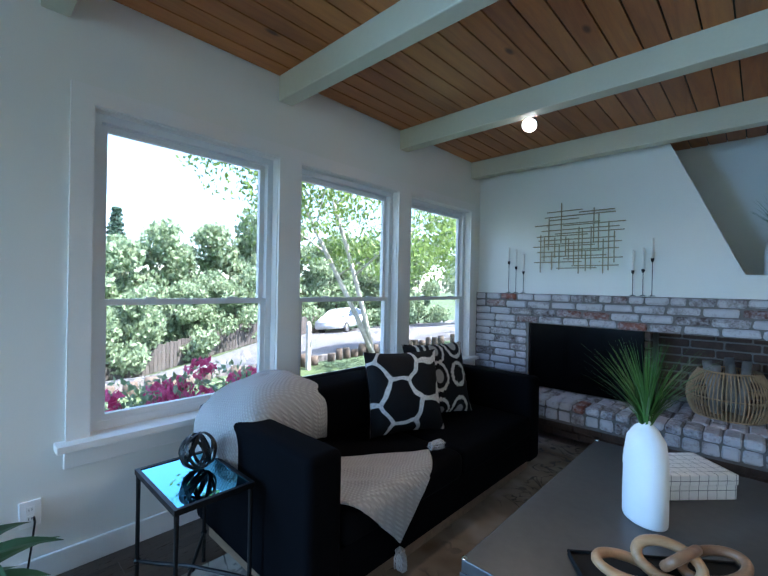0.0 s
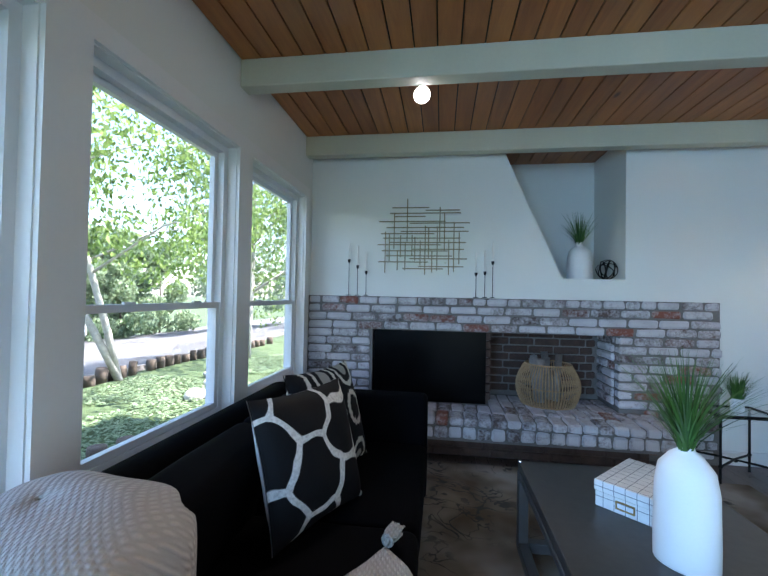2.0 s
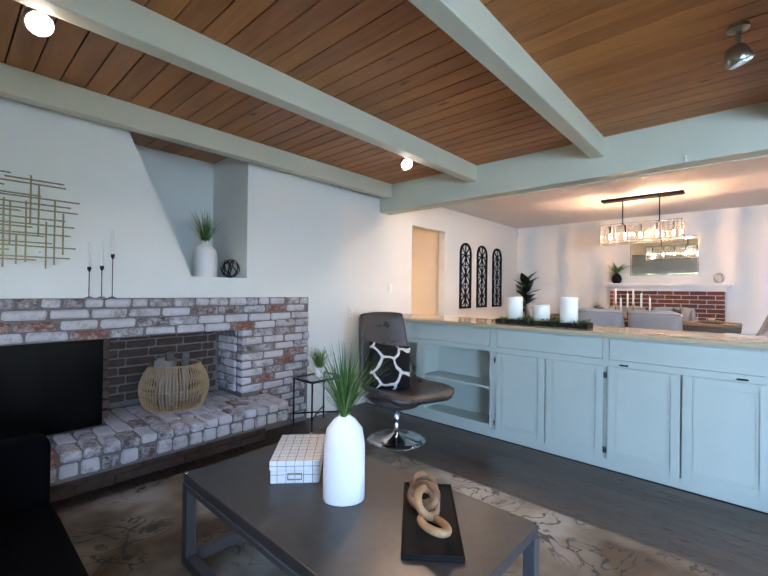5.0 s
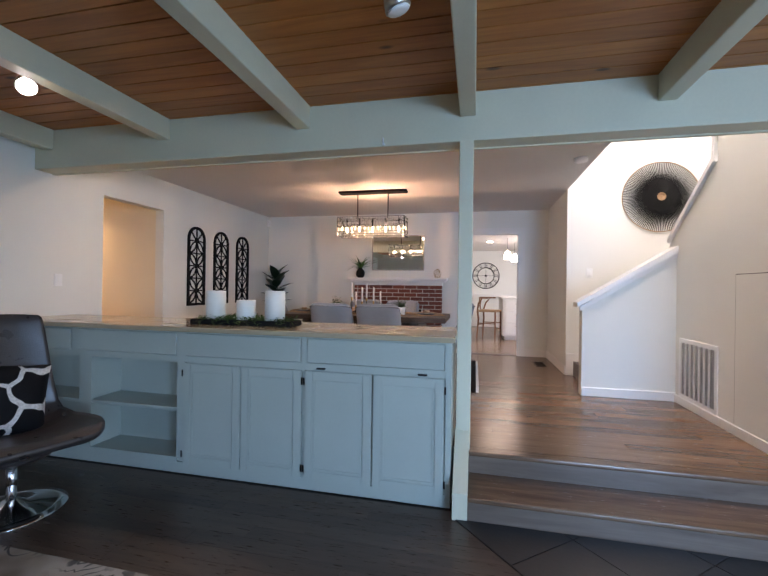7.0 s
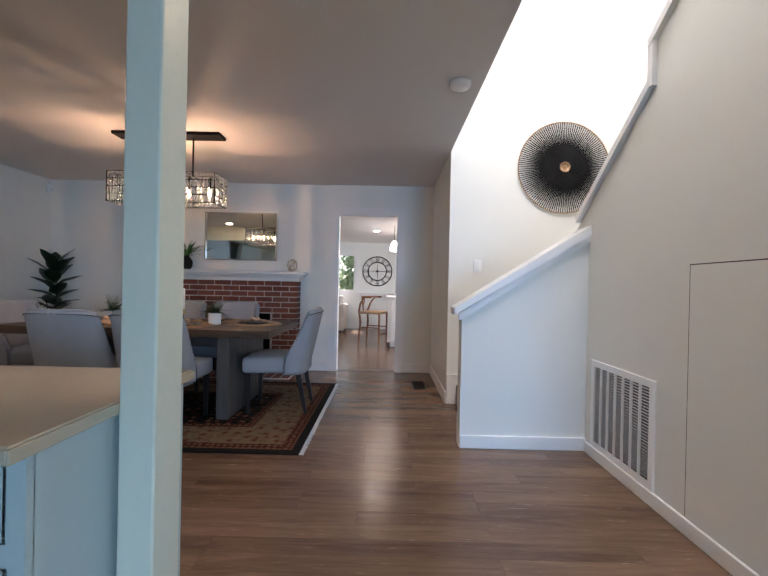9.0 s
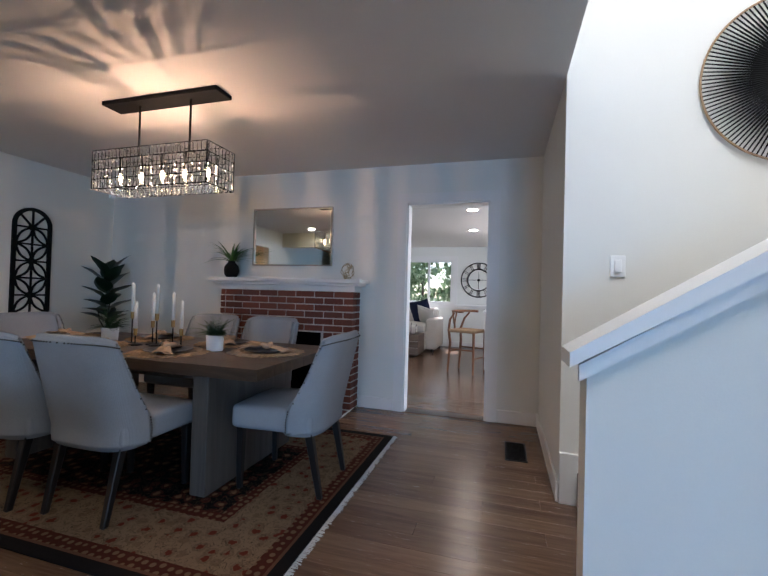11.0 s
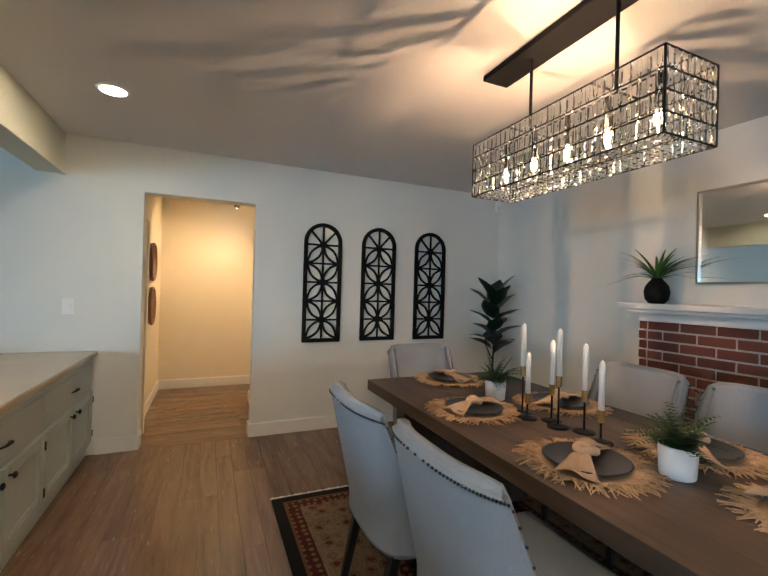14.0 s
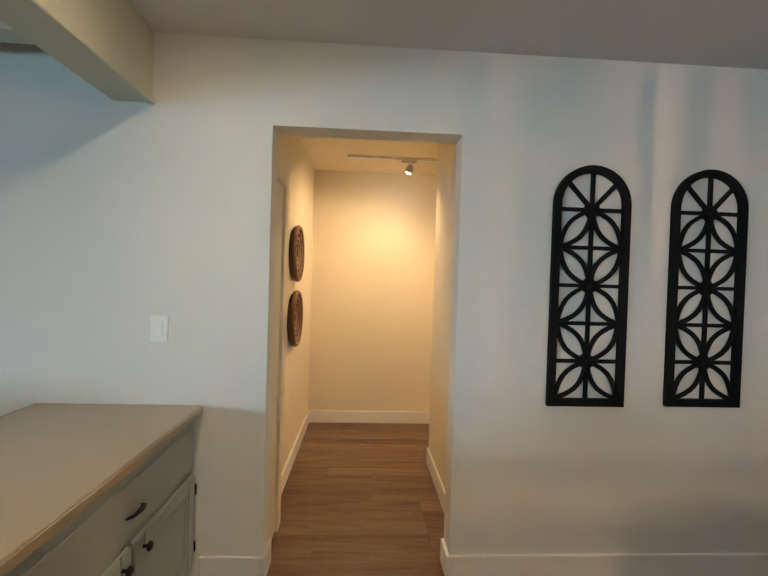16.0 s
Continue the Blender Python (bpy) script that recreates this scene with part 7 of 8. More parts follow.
# floor register
fv = thing("floor_register", pose(5.57, -0.655, FR), "dark metal floor register set in the oak floor", "vent")
part("frame", rbox(-0.19, 0.19, -0.075, 0.075, 0.0, 0.004, 0.001, 1), M["black"], fv)
for i in range(16):
    part("slat", rbox(-0.17 + 0.0213 * i, -0.16 + 0.0213 * i, -0.06, 0.06, 0.004, 0.006, 0.0, 1), M["matblack"], fv)

# hall: carved plates, track light
M["carved"] = wood("carved_red_brown_wood", (0.10, 0.040, 0.016), (0.26, 0.115, 0.05), "y", 0.45, 30.0)
for z in (1.815, 1.37):
    wp = thing("wall_plate", pose(HX0 - 0.07, 5.10, z), "round carved red-brown wooden wall plate in the hall", "wall art", "carved plates")
    m = pose(0, 0, 0, 0, 90, 0)
    for q in range(5):
        r = 0.04 + 0.035 * q
        part("coil", tube(bm_new(), [m @ Vector((r * math.cos(2 * math.pi * j / 36), r * math.sin(2 * math.pi * j / 36), 0.012 + 0.022 * (q / 4) ** 2)) for j in range(36)], 0.016, 6, True), M["carved"], wp, "", True)
    part("backing", lathe(bm_new(), [(0.17, 0.0), (0.19, 0.012)], 36, m), M["darkknot"], wp)
tl = thing("track_light", pose(3.46, 5.60, 2.66), "white ceiling track with small lit spot heads", "track light")
part("track", rbox(-0.42, 0.48, -0.018, 0.018, -0.02, 0.0, 0.003, 1), M["plastic"], tl)
part("feed", rbox(0.02, 0.14, -0.02, 0.02, -0.05, -0.02, 0.003, 1), M["plastic"], tl)
part("head", lathe(bm_new(), [(0.012, 0.0), (0.03, -0.03), (0.034, -0.07)], 20, pose(0.10, 0, -0.05, 25, 15, 0)), M["silver"], tl, "", True)
part("lens", lathe(bm_new(), [(0.030, -0.071), (0.02, -0.076)], 18, pose(0.10, 0, -0.05, 25, 15, 0)), M["bulb"], tl, "glowing lamp face", True)
lamp("track_lamp", "SPOT", 15, look((3.50, 5.36, 2.53), (2.95, 5.72, 0.8)), (1.0, 0.68, 0.38), spot=radians(150), blend=1.0, soft=0.05)
# second spot is added past the track's end, unseen and without a fitting
lamp("track_lamp", "SPOT", 8, look((4.3, 5.5, 2.55), (3.7, 5.3, 0.3)), (1.0, 0.66, 0.34), spot=radians(120), blend=0.9, soft=0.03)

# ---- family room, seen through the doorway ----
fw = thing("window_5", pose(FX, 1.425, 1.735), "white sliding window looking on dark foliage", "window")
fw["kind"] = "structure"
bm = bm_new()
for a, b, c, d in ((-0.985, 0.985, -0.585, -0.485), (-0.985, 0.985, 0.485, 0.575), (-0.985, -0.875, -0.485, 0.485), (0.875, 0.985, -0.485, 0.485)):
    box(bm, -0.022, 0.0, a, b, c, d)
for a, b, c, d in ((-0.875, 0.875, -0.485, -0.44), (-0.875, 0.875, 0.44, 0.485), (-0.875, -0.83, -0.44, 0.44), (0.83, 0.875, -0.44, 0.44), (-0.36, -0.31, -0.44, 0.44)):
    box(bm, 0.02, 0.08, a, b, c, d)
part("window_frame", bm, M["trim"], fw)
for a, b in ((-0.83, -0.36), (-0.31, 0.83)):
    bm = bm_new()
    box(bm, 0.048, 0.052, a, b, -0.44, 0.44)
    p = part("pane", bm, M["pane"], fw)
    p.visible_shadow = False
baseboard(FX - BT, FX, -3.0, 3.9, UP, 0.115)

M["offwhite"] = cloth("off_white_linen", (0.62, 0.57, 0.50), 240, 0.9, 0.06)
M["navy"] = cloth("navy_cloth", (0.010, 0.014, 0.040), 240, 0.9, 0.2)
fs = thing("slipcovered_sofa", pose(10.35, 0.70, UP), "off-white slipcovered sofa with loose cushions", "sofa")
part("body", rbox(-0.12, 0.95, 0.20, 2.2, 0.05, 0.42, 0.03, 3), M["offwhite"], fs, "", True)
b = rbox(0.0, 0.95, 0.0, 0.22, 0.05, 0.66, 0.05, 4)
part("arm", b, M["offwhite"], fs, "", True)
part("backrest", rbox(0.70, 0.97, 0.10, 2.2, 0.40, 0.86, 0.07, 4), M["offwhite"], fs, "", True)
part("seat_cushion", soft_block(-0.14, 0.72, 0.22, 1.2, 0.40, 0.55, 0.03), M["offwhite"], fs, "", True)
part("seat_cushion", soft_block(-0.14, 0.72, 1.21, 2.18, 0.40, 0.55, 0.03), M["offwhite"], fs, "", True)
for x in (0.02, 0.88):
    for y in (0.08, 2.1):
        part("foot", rbox(x - 0.03, x + 0.03, y - 0.03, y + 0.03, 0.0, 0.06, 0.003, 1), M["blackwood"], fs)
cushion("scatter_pillow", pose(10.86, 1.12, UP + 0.78, 0, 0, 70) @ pose(0, 0, 0, -18, 12, 0), 0.50, 0.16, M["navy"], M["navy"], "navy blue pillow on the off-white sofa")
cushion("scatter_pillow", pose(10.72, 0.98, UP + 0.70, 0, 0, 62) @ pose(0, 0, 0, -30, -14, 0), 0.42, 0.18, M["offwhite"], M["offwhite"], "plump cream pillow on the off-white sofa")


def striped():
    k = Nodes("striped_throw")
    sep = k.add("SeparateXYZ", Vector=k.add("TexCoord").outputs["Object"])
    fr = k.math("FRACT", k.math("MULTIPLY", sep.outputs[1], 11.0))
    ln = k.math("LESS_THAN", fr, 0.16)
    n = k.noise(k.where(local=True), 120.0)
    return k.done(k.mix(ln, (0.62, 0.60, 0.56), (0.13, 0.11, 0.11)), 0.9, 0.0, k.bump(n, 0.3, 0.003))


M["striped"] = striped()
bm = soft_block(-0.25, 0.25, -0.28, 0.28, 0.0, 0.16, 0.06, 8, 0.05)
solid("floor_cushion", bm, M["striped"], "white floor cushion with thin dark stripes on the crate", "cushion", smooth=True, m=pose(9.98, 1.30, UP + 0.40, 0, 0, 10))
M["crate"] = wood("weathered_crate", (0.12, 0.085, 0.06), (0.27, 0.20, 0.15), "y", 0.7, 9.0)
cr_ = thing("wooden_crate", pose(9.97, 1.30, UP), "weathered wooden crate with leather handles", "crate")
for i in range(3):
    z = 0.04 + 0.12 * i
    for x in (-0.30, 0.28):
        part("slat", rbox(x, x + 0.02, -0.38, 0.38, z, z + 0.112, 0.002, 1), M["crate"], cr_)
    for y in (-0.38, 0.36):
        part("slat", rbox(-0.28, 0.28, y, y + 0.02, z, z + 0.112, 0.002, 1), M["crate"], cr_)
part("bottom", rbox(-0.28, 0.28, -0.36, 0.36, 0.02, 0.04, 0.0, 1), M["crate"], cr_)
part("lid", rbox(-0.28, 0.28, -0.36, 0.36, 0.375, 0.395, 0.0, 1), M["crate"], cr_)
for s in (-1, 1):
    part("foot", rbox(-0.26, 0.26, s * 0.30 - 0.02, s * 0.30 + 0.02, 0.0, 0.02, 0.0, 1), M["blackwood"], cr_)

# wishbone chair
M["oakchair"] = wood("warm_oak", (0.16, 0.065, 0.03), (0.30, 0.14, 0.065), "z", 0.4, 9.0, rnd=False)
wc = thing("wishbone_chair", pose(8.62, -0.03, UP, 0, 0, 160), "warm oak wishbone counter chair with a woven seat", "chair")
SH = 0.62
for x, y, tx, ty in ((-0.20, 0.20, -0.20, 0.20), (0.20, 0.20, 0.20, 0.20)):
    part("leg", tube(bm_new(), [(x, y, 0), (tx, ty, SH)], [0.014, 0.020], 10), M["oakchair"], wc)
for s in (-1, 1):
    part("leg", tube(bm_new(), [(s * 0.19, -0.21, 0), (s * 0.18, -0.18, SH * 0.7), (s * 0.20, -0.20, SH), (s * 0.245, -0.16, SH + 0.16), (s * 0.26, -0.08, SH + 0.26)], [0.014, 0.02, 0.019, 0.016, 0.013], 10), M["oakchair"], wc)
part("top_rail", tube(bm_new(), [(0.27 * math.cos(math.pi * (1 + j / 14)), 0.06 + 0.27 * math.sin(math.pi * (1 + j / 14)) + (0.0), SH + 0.28) for j in range(15)], 0.017, 8), M["oakchair"], wc)
for s in (-1, 1):
    part("splat", tube(bm_new(), [(0.0, -0.20, SH), (s * 0.01, -0.21, SH + 0.10), (s * 0.07, -0.205, SH + 0.28)], 0.012, 6), M["oakchair"], wc)
part("seat", rbox(-0.22, 0.22, -0.20, 0.22, SH - 0.03, SH + 0.015, 0.014, 3), M["jute"], wc, "woven cord seat")
for z, y in ((0.22, 0.20), (0.30, -0.19)):
    part("stretcher", tube(bm_new(), [(-0.20, y, z), (0.20, y, z)], 0.011, 8), M["oakchair"], wc)
for s in (-1, 1):
    part("stretcher", tube(bm_new(), [(s * 0.195, -0.19, 0.34), (s * 0.20, 0.20, 0.34)], 0.011, 8), M["oakchair"], wc)

# clock
ck = thing("wall_clock", pose(FX, -0.02, 1.785), "large open round wall clock with roman hour bars", "clock")
for r in (0.375, 0.235):
    part("ring", tube(bm_new(), [(-0.02, r * math.cos(2 * math.pi * j / 60), r * math.sin(2 * math.pi * j / 60)) for j in range(60)], 0.011, 6, True), M["black"], ck)
for h in range(12):
    a = 2 * math.pi * h / 12
    for o in ((-0.03, 0.0, 0.03) if h % 3 == 0 else (-0.02, 0.02)):
        D, S = Vector((0, math.cos(a), math.sin(a))), Vector((0, -math.sin(a), math.cos(a)))
        part("hour_bar", tube(bm_new(), [Vector((-0.02, 0, 0)) + D * 0.24 + S * o * 0.8, Vector((-0.02, 0, 0)) + D * 0.37 + S * o], 0.007, 4), M["black"], ck)
part("hub", lathe(bm_new(), [(0.03, 0.0), (0.03, 0.03)], 16, pose(0, 0, 0, 0, -90, 0)), M["black"], ck)
for a, L in ((0.0, 0.22), (1.57, 0.17), (3.14, 0.22), (4.71, 0.22)):
    part("clock_hand", tube(bm_new(), [(-0.025, 0, 0), (-0.025, L * math.cos(a), L * math.sin(a))], 0.006, 4), M["black"], ck)
sh = thing("wall_shelf", pose(FX, -0.15, 1.20), "white wall shelf below the clock", "shelf")
part("board", rbox(-0.22, 0.0, -0.6, 0.6, 0.0, 0.035, 0.004, 1), M["trim"], sh)
part("rail", rbox(-0.16, 0.0, -0.55, 0.55, -0.05, 0.0, 0.004, 1), M["trim"], sh)
# kitchen island with drawers
il = thing("kitchen_island", pose(8.35, -0.30, UP), "white kitchen island with drawers and a pale top", "kitchen island")
part("body", rbox(0.0, 1.5, -1.3, 0.0, 0.09, 0.88, 0.004, 1), M["trim"], il)
part("plinth", rbox(0.05, 1.45, -1.25, -0.05, 0.0, 0.09, 0.0, 1), M["trim"], il)
part("worktop", rbox(-0.03, 1.53, -1.33, 0.03, 0.88, 0.92, 0.004, 1), M["ceramic"], il, "pale stone worktop")
for i, (z0, z1) in enumerate(((0.12, 0.37), (0.39, 0.62), (0.64, 0.85))):
    d = part("drawer", rbox(-0.018, 0.0, -0.62, -0.06, z0, z1, 0.003, 1), M["trim"], il)
    part("handle", tube(bm_new(), [(-0.018, -0.42, z1 - 0.07), (-0.04, -0.40, z1 - 0.07), (-0.04, -0.28, z1 - 0.07), (-0.018, -0.26, z1 - 0.07)], 0.005, 6), M["silver"], d)
for x, y in ((8.5, -0.40), (9.3, -0.62)):
    pd = thing("pendant_lamp", pose(x, y, 2.515), "small white glass pendant lamp, lit", "pendant lamp", "pendant lamps")
    part("cord", tube(bm_new(), [(0, 0, 0), (0, 0, -0.30)], 0.004, 6), M["matblack"], pd)
    part("shade", lathe(bm_new(), [(0.02, -0.28), (0.06, -0.33), (0.085, -0.42), (0.07, -0.47)], 24), M["shade"], pd, "glowing white glass shade", True)
for x, y in ((7.6, -0.15), (9.2, -0.05)):
    downlight(x, y, 2.515, 5)
b = rbox(BX - 0.01, BX + 0.13, DY0 + 0.02, DY1 - 0.02, UP - 0.004, UP + 0.004, 0.002, 1)
structure("trim_threshold", b, M["floor_dark"], "dark wooden threshold strip in the doorway")

# ---- outdoors ----
GZ = -0.30
M["lawn"] = plain("lawn", (0.060, 0.090, 0.030), 0.95, vary=0.45, scale=1.8, fine=60, bump=0.5)
M["asphalt"] = plain("asphalt", (0.27, 0.265, 0.26), 0.9, vary=0.15, scale=2, fine=120, bump=0.3)
M["soil"] = plain("garden_soil", (0.11, 0.085, 0.06), 0.95, vary=0.3, scale=3, fine=60, bump=0.5)
# weathered grey, darkened further to put the fence's shade into its colour
M["fence"] = wood("fence_grey_shaded", (0.05, 0.043, 0.038), (0.12, 0.105, 0.092), "z", 0.85, 5.0)
M["log"] = plain("old_log", (0.10, 0.075, 0.055), 0.9, vary=0.4, scale=12, fine=70, bump=0.5)
M["birch"] = plain("pale_bark", (0.42, 0.39, 0.35), 0.85, vary=0.45, scale=9, fine=30, bump=0.4)
M["bark"] = plain("brown_bark", (0.09, 0.065, 0.05), 0.9, vary=0.4, scale=8, fine=40, bump=0.5)
M["birchleaf"] = leafy("birch_leaves", (0.09, 0.16, 0.03), (0.28, 0.38, 0.11), 0.5, 0.5)
M["hedgeleaf"] = leafy("tree_leaves", (0.12, 0.19, 0.09), (0.38, 0.46, 0.28), 0.55, 0.5)
M["coneleaf"] = leafy("conifer_needles", (0.015, 0.045, 0.025), (0.05, 0.10, 0.06), 0.6, 0.15)
M["flower"] = leafy("pink_flowers", (0.50, 0.03, 0.13), (0.80, 0.14, 0.32), 0.6, 0.4)


def land(x, y):
    """The garden is level; past its edge the ground falls to the street."""
    d = max(0.0, min(24.0, -7.0 - x))
    return GZ - 0.10 * d * (1 + 0.18 * max(0.0, min(5.0, 10.0 - y)))


def land_sheet(xs, ys):
    bm = bm_new()
    vs = [[bm.verts.new((x, y, land(x, y))) for y in ys] for x in xs]
    for A, B in zip(vs, vs[1:]):
        for j in range(len(ys) - 1):
            bm.faces.new((A[j], B[j], B[j + 1], A[j + 1]))
    return bm


ys_ = [-300, -100, -40, -20, -10] + [-5 + 2.5 * i for i in range(13)] + [32, 45, 80, 150, 300]
bm = land_sheet([-300, -120, -60, -31, -26, -21, -17, -13, -10, -7, -2.6, 0, 10, 20, 50, 300], ys_)
tagged(new("ground", to_mesh("ground", bm, M["lawn"])), "green garden ground reaching the horizon", "ground", "", "structure")
bm = bm_new()


def verge(y):
    """The street's far edge, which swings away past the fence's bend."""
    return -16.4 - 6.0 * max(0.0, min(1.0, (y - 9.0) / 7.0))


rows = []
for y in ys_[2:-2]:
    xs = [-7.6 + (verge(y) + 7.6) * i / 5 for i in range(6)]
    rows.append([bm.verts.new((x, y, land(x, y) + 0.03)) for x in xs])
for A, B in zip(rows, rows[1:]):
    for j in range(5):
        bm.faces.new((A[j], A[j + 1], B[j + 1], B[j]))
bmesh.ops.solidify(bm, geom=list(bm.faces), thickness=0.05)
structure("road", bm, M["asphalt"], "pale sunlit asphalt street")
bm = prism(bm_new(), [(-7.45, GZ - 0.3), (-7.45, GZ + 0.05), (-7.6, GZ + 0.04), (-7.62, GZ - 0.3)], "y", -60, 80)
structure("kerb", bm, M["mortar"], "grey concrete kerb along the street")
lo_ = random.Random(3)
for i in range(46):
    y = 1.0 + 0.26 * i
    if i % 9 == 8:
        continue
    r = lo_.uniform(0.075, 0.10)
    h = lo_.uniform(0.16, 0.26)
    solid("log_edging", lathe(bm_new(), [(r, -0.06), (r * 1.02, h * 0.6), (r * 0.95, h), (r * 0.6, h + 0.006)], 12), M["log"], "short upright log edging the garden bed", "log", "log edging", True, pose(-6.9 + 0.25 * math.sin(y * 0.6), y, GZ, lo_.uniform(-4, 4), lo_.uniform(-4, 4), 0))
for i in range(14):
    y = 3.3 + 0.24 * i
    solid("log_edging", lathe(bm_new(), [(0.085, -0.06), (0.086, 0.12), (0.08, 0.17), (0.05, 0.176)], 12), M["log"], "short upright log edging the garden bed", "log", "log edging", True, pose(-4.55 + 0.09 * i, y, GZ))


def leaf_cloud(bm, centre, radii, n, size, rnd, hang=0.0):
    """Small leaves in uneven clumps with gaps between."""
    for _ in range(n):
        d = Vector([rnd.gauss(0, 1) for _ in range(3)]).normalized()
        r = rnd.uniform(0.35, 1.0) ** 0.5
        c = Vector(centre) + Vector((d.x * radii[0] * r, d.y * radii[1] * r, d.z * radii[2] * r))
        e = Euler((rnd.uniform(0, 6.28), rnd.uniform(0, 6.28), rnd.uniform(0, 6.28))).to_matrix()
        s = size * rnd.uniform(0.6, 1.3)
        a = [c + e @ Vector(q) for q in ((-s * 0.5, 0, 0), (0, -s * 0.30, s * 0.06), (s * 0.62, 0, 0), (0, s * 0.30, s * 0.06))]
        bm.faces.new([bm.verts.new(p) for p in a])


def tree(name, x, y, h, crown_r, label, seed, bark, leaf, n=3600, size=0.085, lean=(0, 0), trunks=1, low=0.30, bow=2.0):
    rnd = random.Random(seed)
    t = thing(name, pose(x, y, land(x, y)), label, "tree")
    crown = bm_new()
    for q in range(trunks):
        a0 = rnd.uniform(0, 6.28)
        lx, ly = lean[0] + (0.10 * math.cos(a0) * h if trunks > 1 else 0), lean[1] + (0.10 * math.sin(a0) * h if trunks > 1 else 0)
        pts = [Vector((lx * s ** bow + 0.06 * math.sin(5 * s + q), ly * s ** bow + 0.06 * math.cos(4 * s + q), h * 0.92 * s - (0.05 if s == 0 else 0))) for s in [i / 7 for i in range(8)]]
        rad = [0.010 * h * (1 - 0.85 * i / 7) for i in range(8)]
        part("trunk", tube(bm_new(), pts, rad, 9), bark, t, "", True)
        for k in range(9):
            s = low + (0.95 - low) * k / 8
            i = min(6, int(s * 7))
            o = pts[i].lerp(pts[i + 1], s * 7 - i)
            a = k * 2.4 + q
            L = crown_r * (1.0 - 0.5 * s) * rnd.uniform(0.7, 1.15)
            e = o + Vector((math.cos(a) * L, math.sin(a) * L, L * 0.45))
            mid = o.lerp(e, 0.5) + Vector((0, 0, 0.08 * L))
            part("limb", tube(bm_new(), [o, mid, e], [rad[i] * 0.5, rad[i] * 0.3, 0.006], 6), bark, t, "", True)
            for j in range(3):
                c = o.lerp(e, 0.45 + 0.28 * j) + Vector([rnd.uniform(-0.2, 0.2) * crown_r for _ in range(3)])
                rr = crown_r * rnd.uniform(0.22, 0.38)
                leaf_cloud(crown, c, (rr, rr, rr * 0.8), n // (27 * trunks), size, rnd)
    part("crown", crown, leaf, t)
    return t


tree("birch_tree", -7.0, 6.95, 6.8, 2.7, "slender pale-barked birch with light green leaves", 1, M["birch"], M["birchleaf"], 15000, 0.10, (-0.3, -2.9), 2, 0.30, 1.0)
tree("birch_tree", -5.9, 9.6, 7.0, 2.7, "slender pale-barked birch with light green leaves", 2, M["birch"], M["birchleaf"], 13000, 0.10, (-0.5, 0.4), 2, 0.25, 1.2)
bank = random.Random(77)
for i in range(17):
    y = -5.0 + 2.0 * i
    x = -22.5 + bank.uniform(-0.8, 0.8) + 0.02 * i
    top = 2.2 + 0.30 * max(0, min(9, y - 3)) + bank.uniform(-0.4, 0.5)
    tree("broadleaf_tree", x, y, top - land(x, y), 2.5, "leafy green tree in the bank behind the fence", 30 + i, M["bark"], M["hedgeleaf"], 8000, 0.24, (0, 0), 1, 0.04)
for i, (x, y, h) in enumerate(((-17.0, 2.4, 2.5), (-17.1, 4.3, 2.7), (-18.3, 6.8, 3.0), (-18.6, 9.3, 3.2), (-18.2, -2.0, 2.6))):
    tree("broadleaf_tree", x, y, h, 1.7, "leafy green tree hanging over the fence", 61 + i, M["bark"], M["hedgeleaf"], 8000, 0.17, (0, 0), 1, 0.22)
for i, (x, y, h, r) in enumerate(((-15.0, 24.5, 7.0, 3.2), (-10.5, 27.0, 7.5, 3.4), (-4.5, 24.0, 7.0, 3.2))):
    tree("broadleaf_tree", x, y, h, r, "leafy green tree along the street", 70 + i, M["bark"], M["hedgeleaf"], 7000, 0.22, (0, 0), 1, 0.10)


def conifer(x, y, h, seed):
    rnd = random.Random(seed)
    t = thing("conifer", pose(x, y, land(x, y)), "tall dark conifer far across the street", "tree")
    part("trunk", tube(bm_new(), [(0, 0, -0.1), (0, 0, h)], [0.2, 0.03], 8), M["bark"], t)
    bm = bm_new()
    for k in range(26):
        z = h * (0.12 + 0.86 * k / 25)
        L = h * 0.17 * (1 - k / 27) + 0.15
        for j in range(7):
            a = j * 0.9 + k * 1.7 + rnd.uniform(-0.2, 0.2)
            leaf_cloud(bm, (math.cos(a) * L * 0.6, math.sin(a) * L * 0.6, z - 0.1 * L), (L * 0.5, L * 0.5, 0.16), 22, 0.30, rnd)
    part("crown", bm, M["coneleaf"], t)


conifer(-36.0, 5.6, 12.5, 5)
conifer(-35.0, 1.2, 15.0, 6)
conifer(-37.0, 8.6, 10.5, 7)

# paling fence across the street
fn = thing("fence", pose(-17.4, 0, land(-17.4, 10)), "weathered wooden paling fence, its grey darkened for shade", "fence")
fm = [to_mesh("paling", rbox(-0.01, 0.01, -0.068, 0.068, 0.0, h, 0.004, 1), M["fence"]) for h in (1.02, 1.06, 1.10)]
foot = land(-17.4, 10)
for i in range(170):
    y = -6.0 + 0.145 * i
    ob = new("paling", fm[i % 3])
    ob.parent = fn
    x = -0.6 * max(0.0, y - 10)
    ob.matrix_basis = pose(x, y, land(x - 17.4, y) - foot + 0.02 * math.sin(i * 2.1), 0, 0.6 * math.sin(i * 1.3), 1.5 * math.sin(i * 0.7))
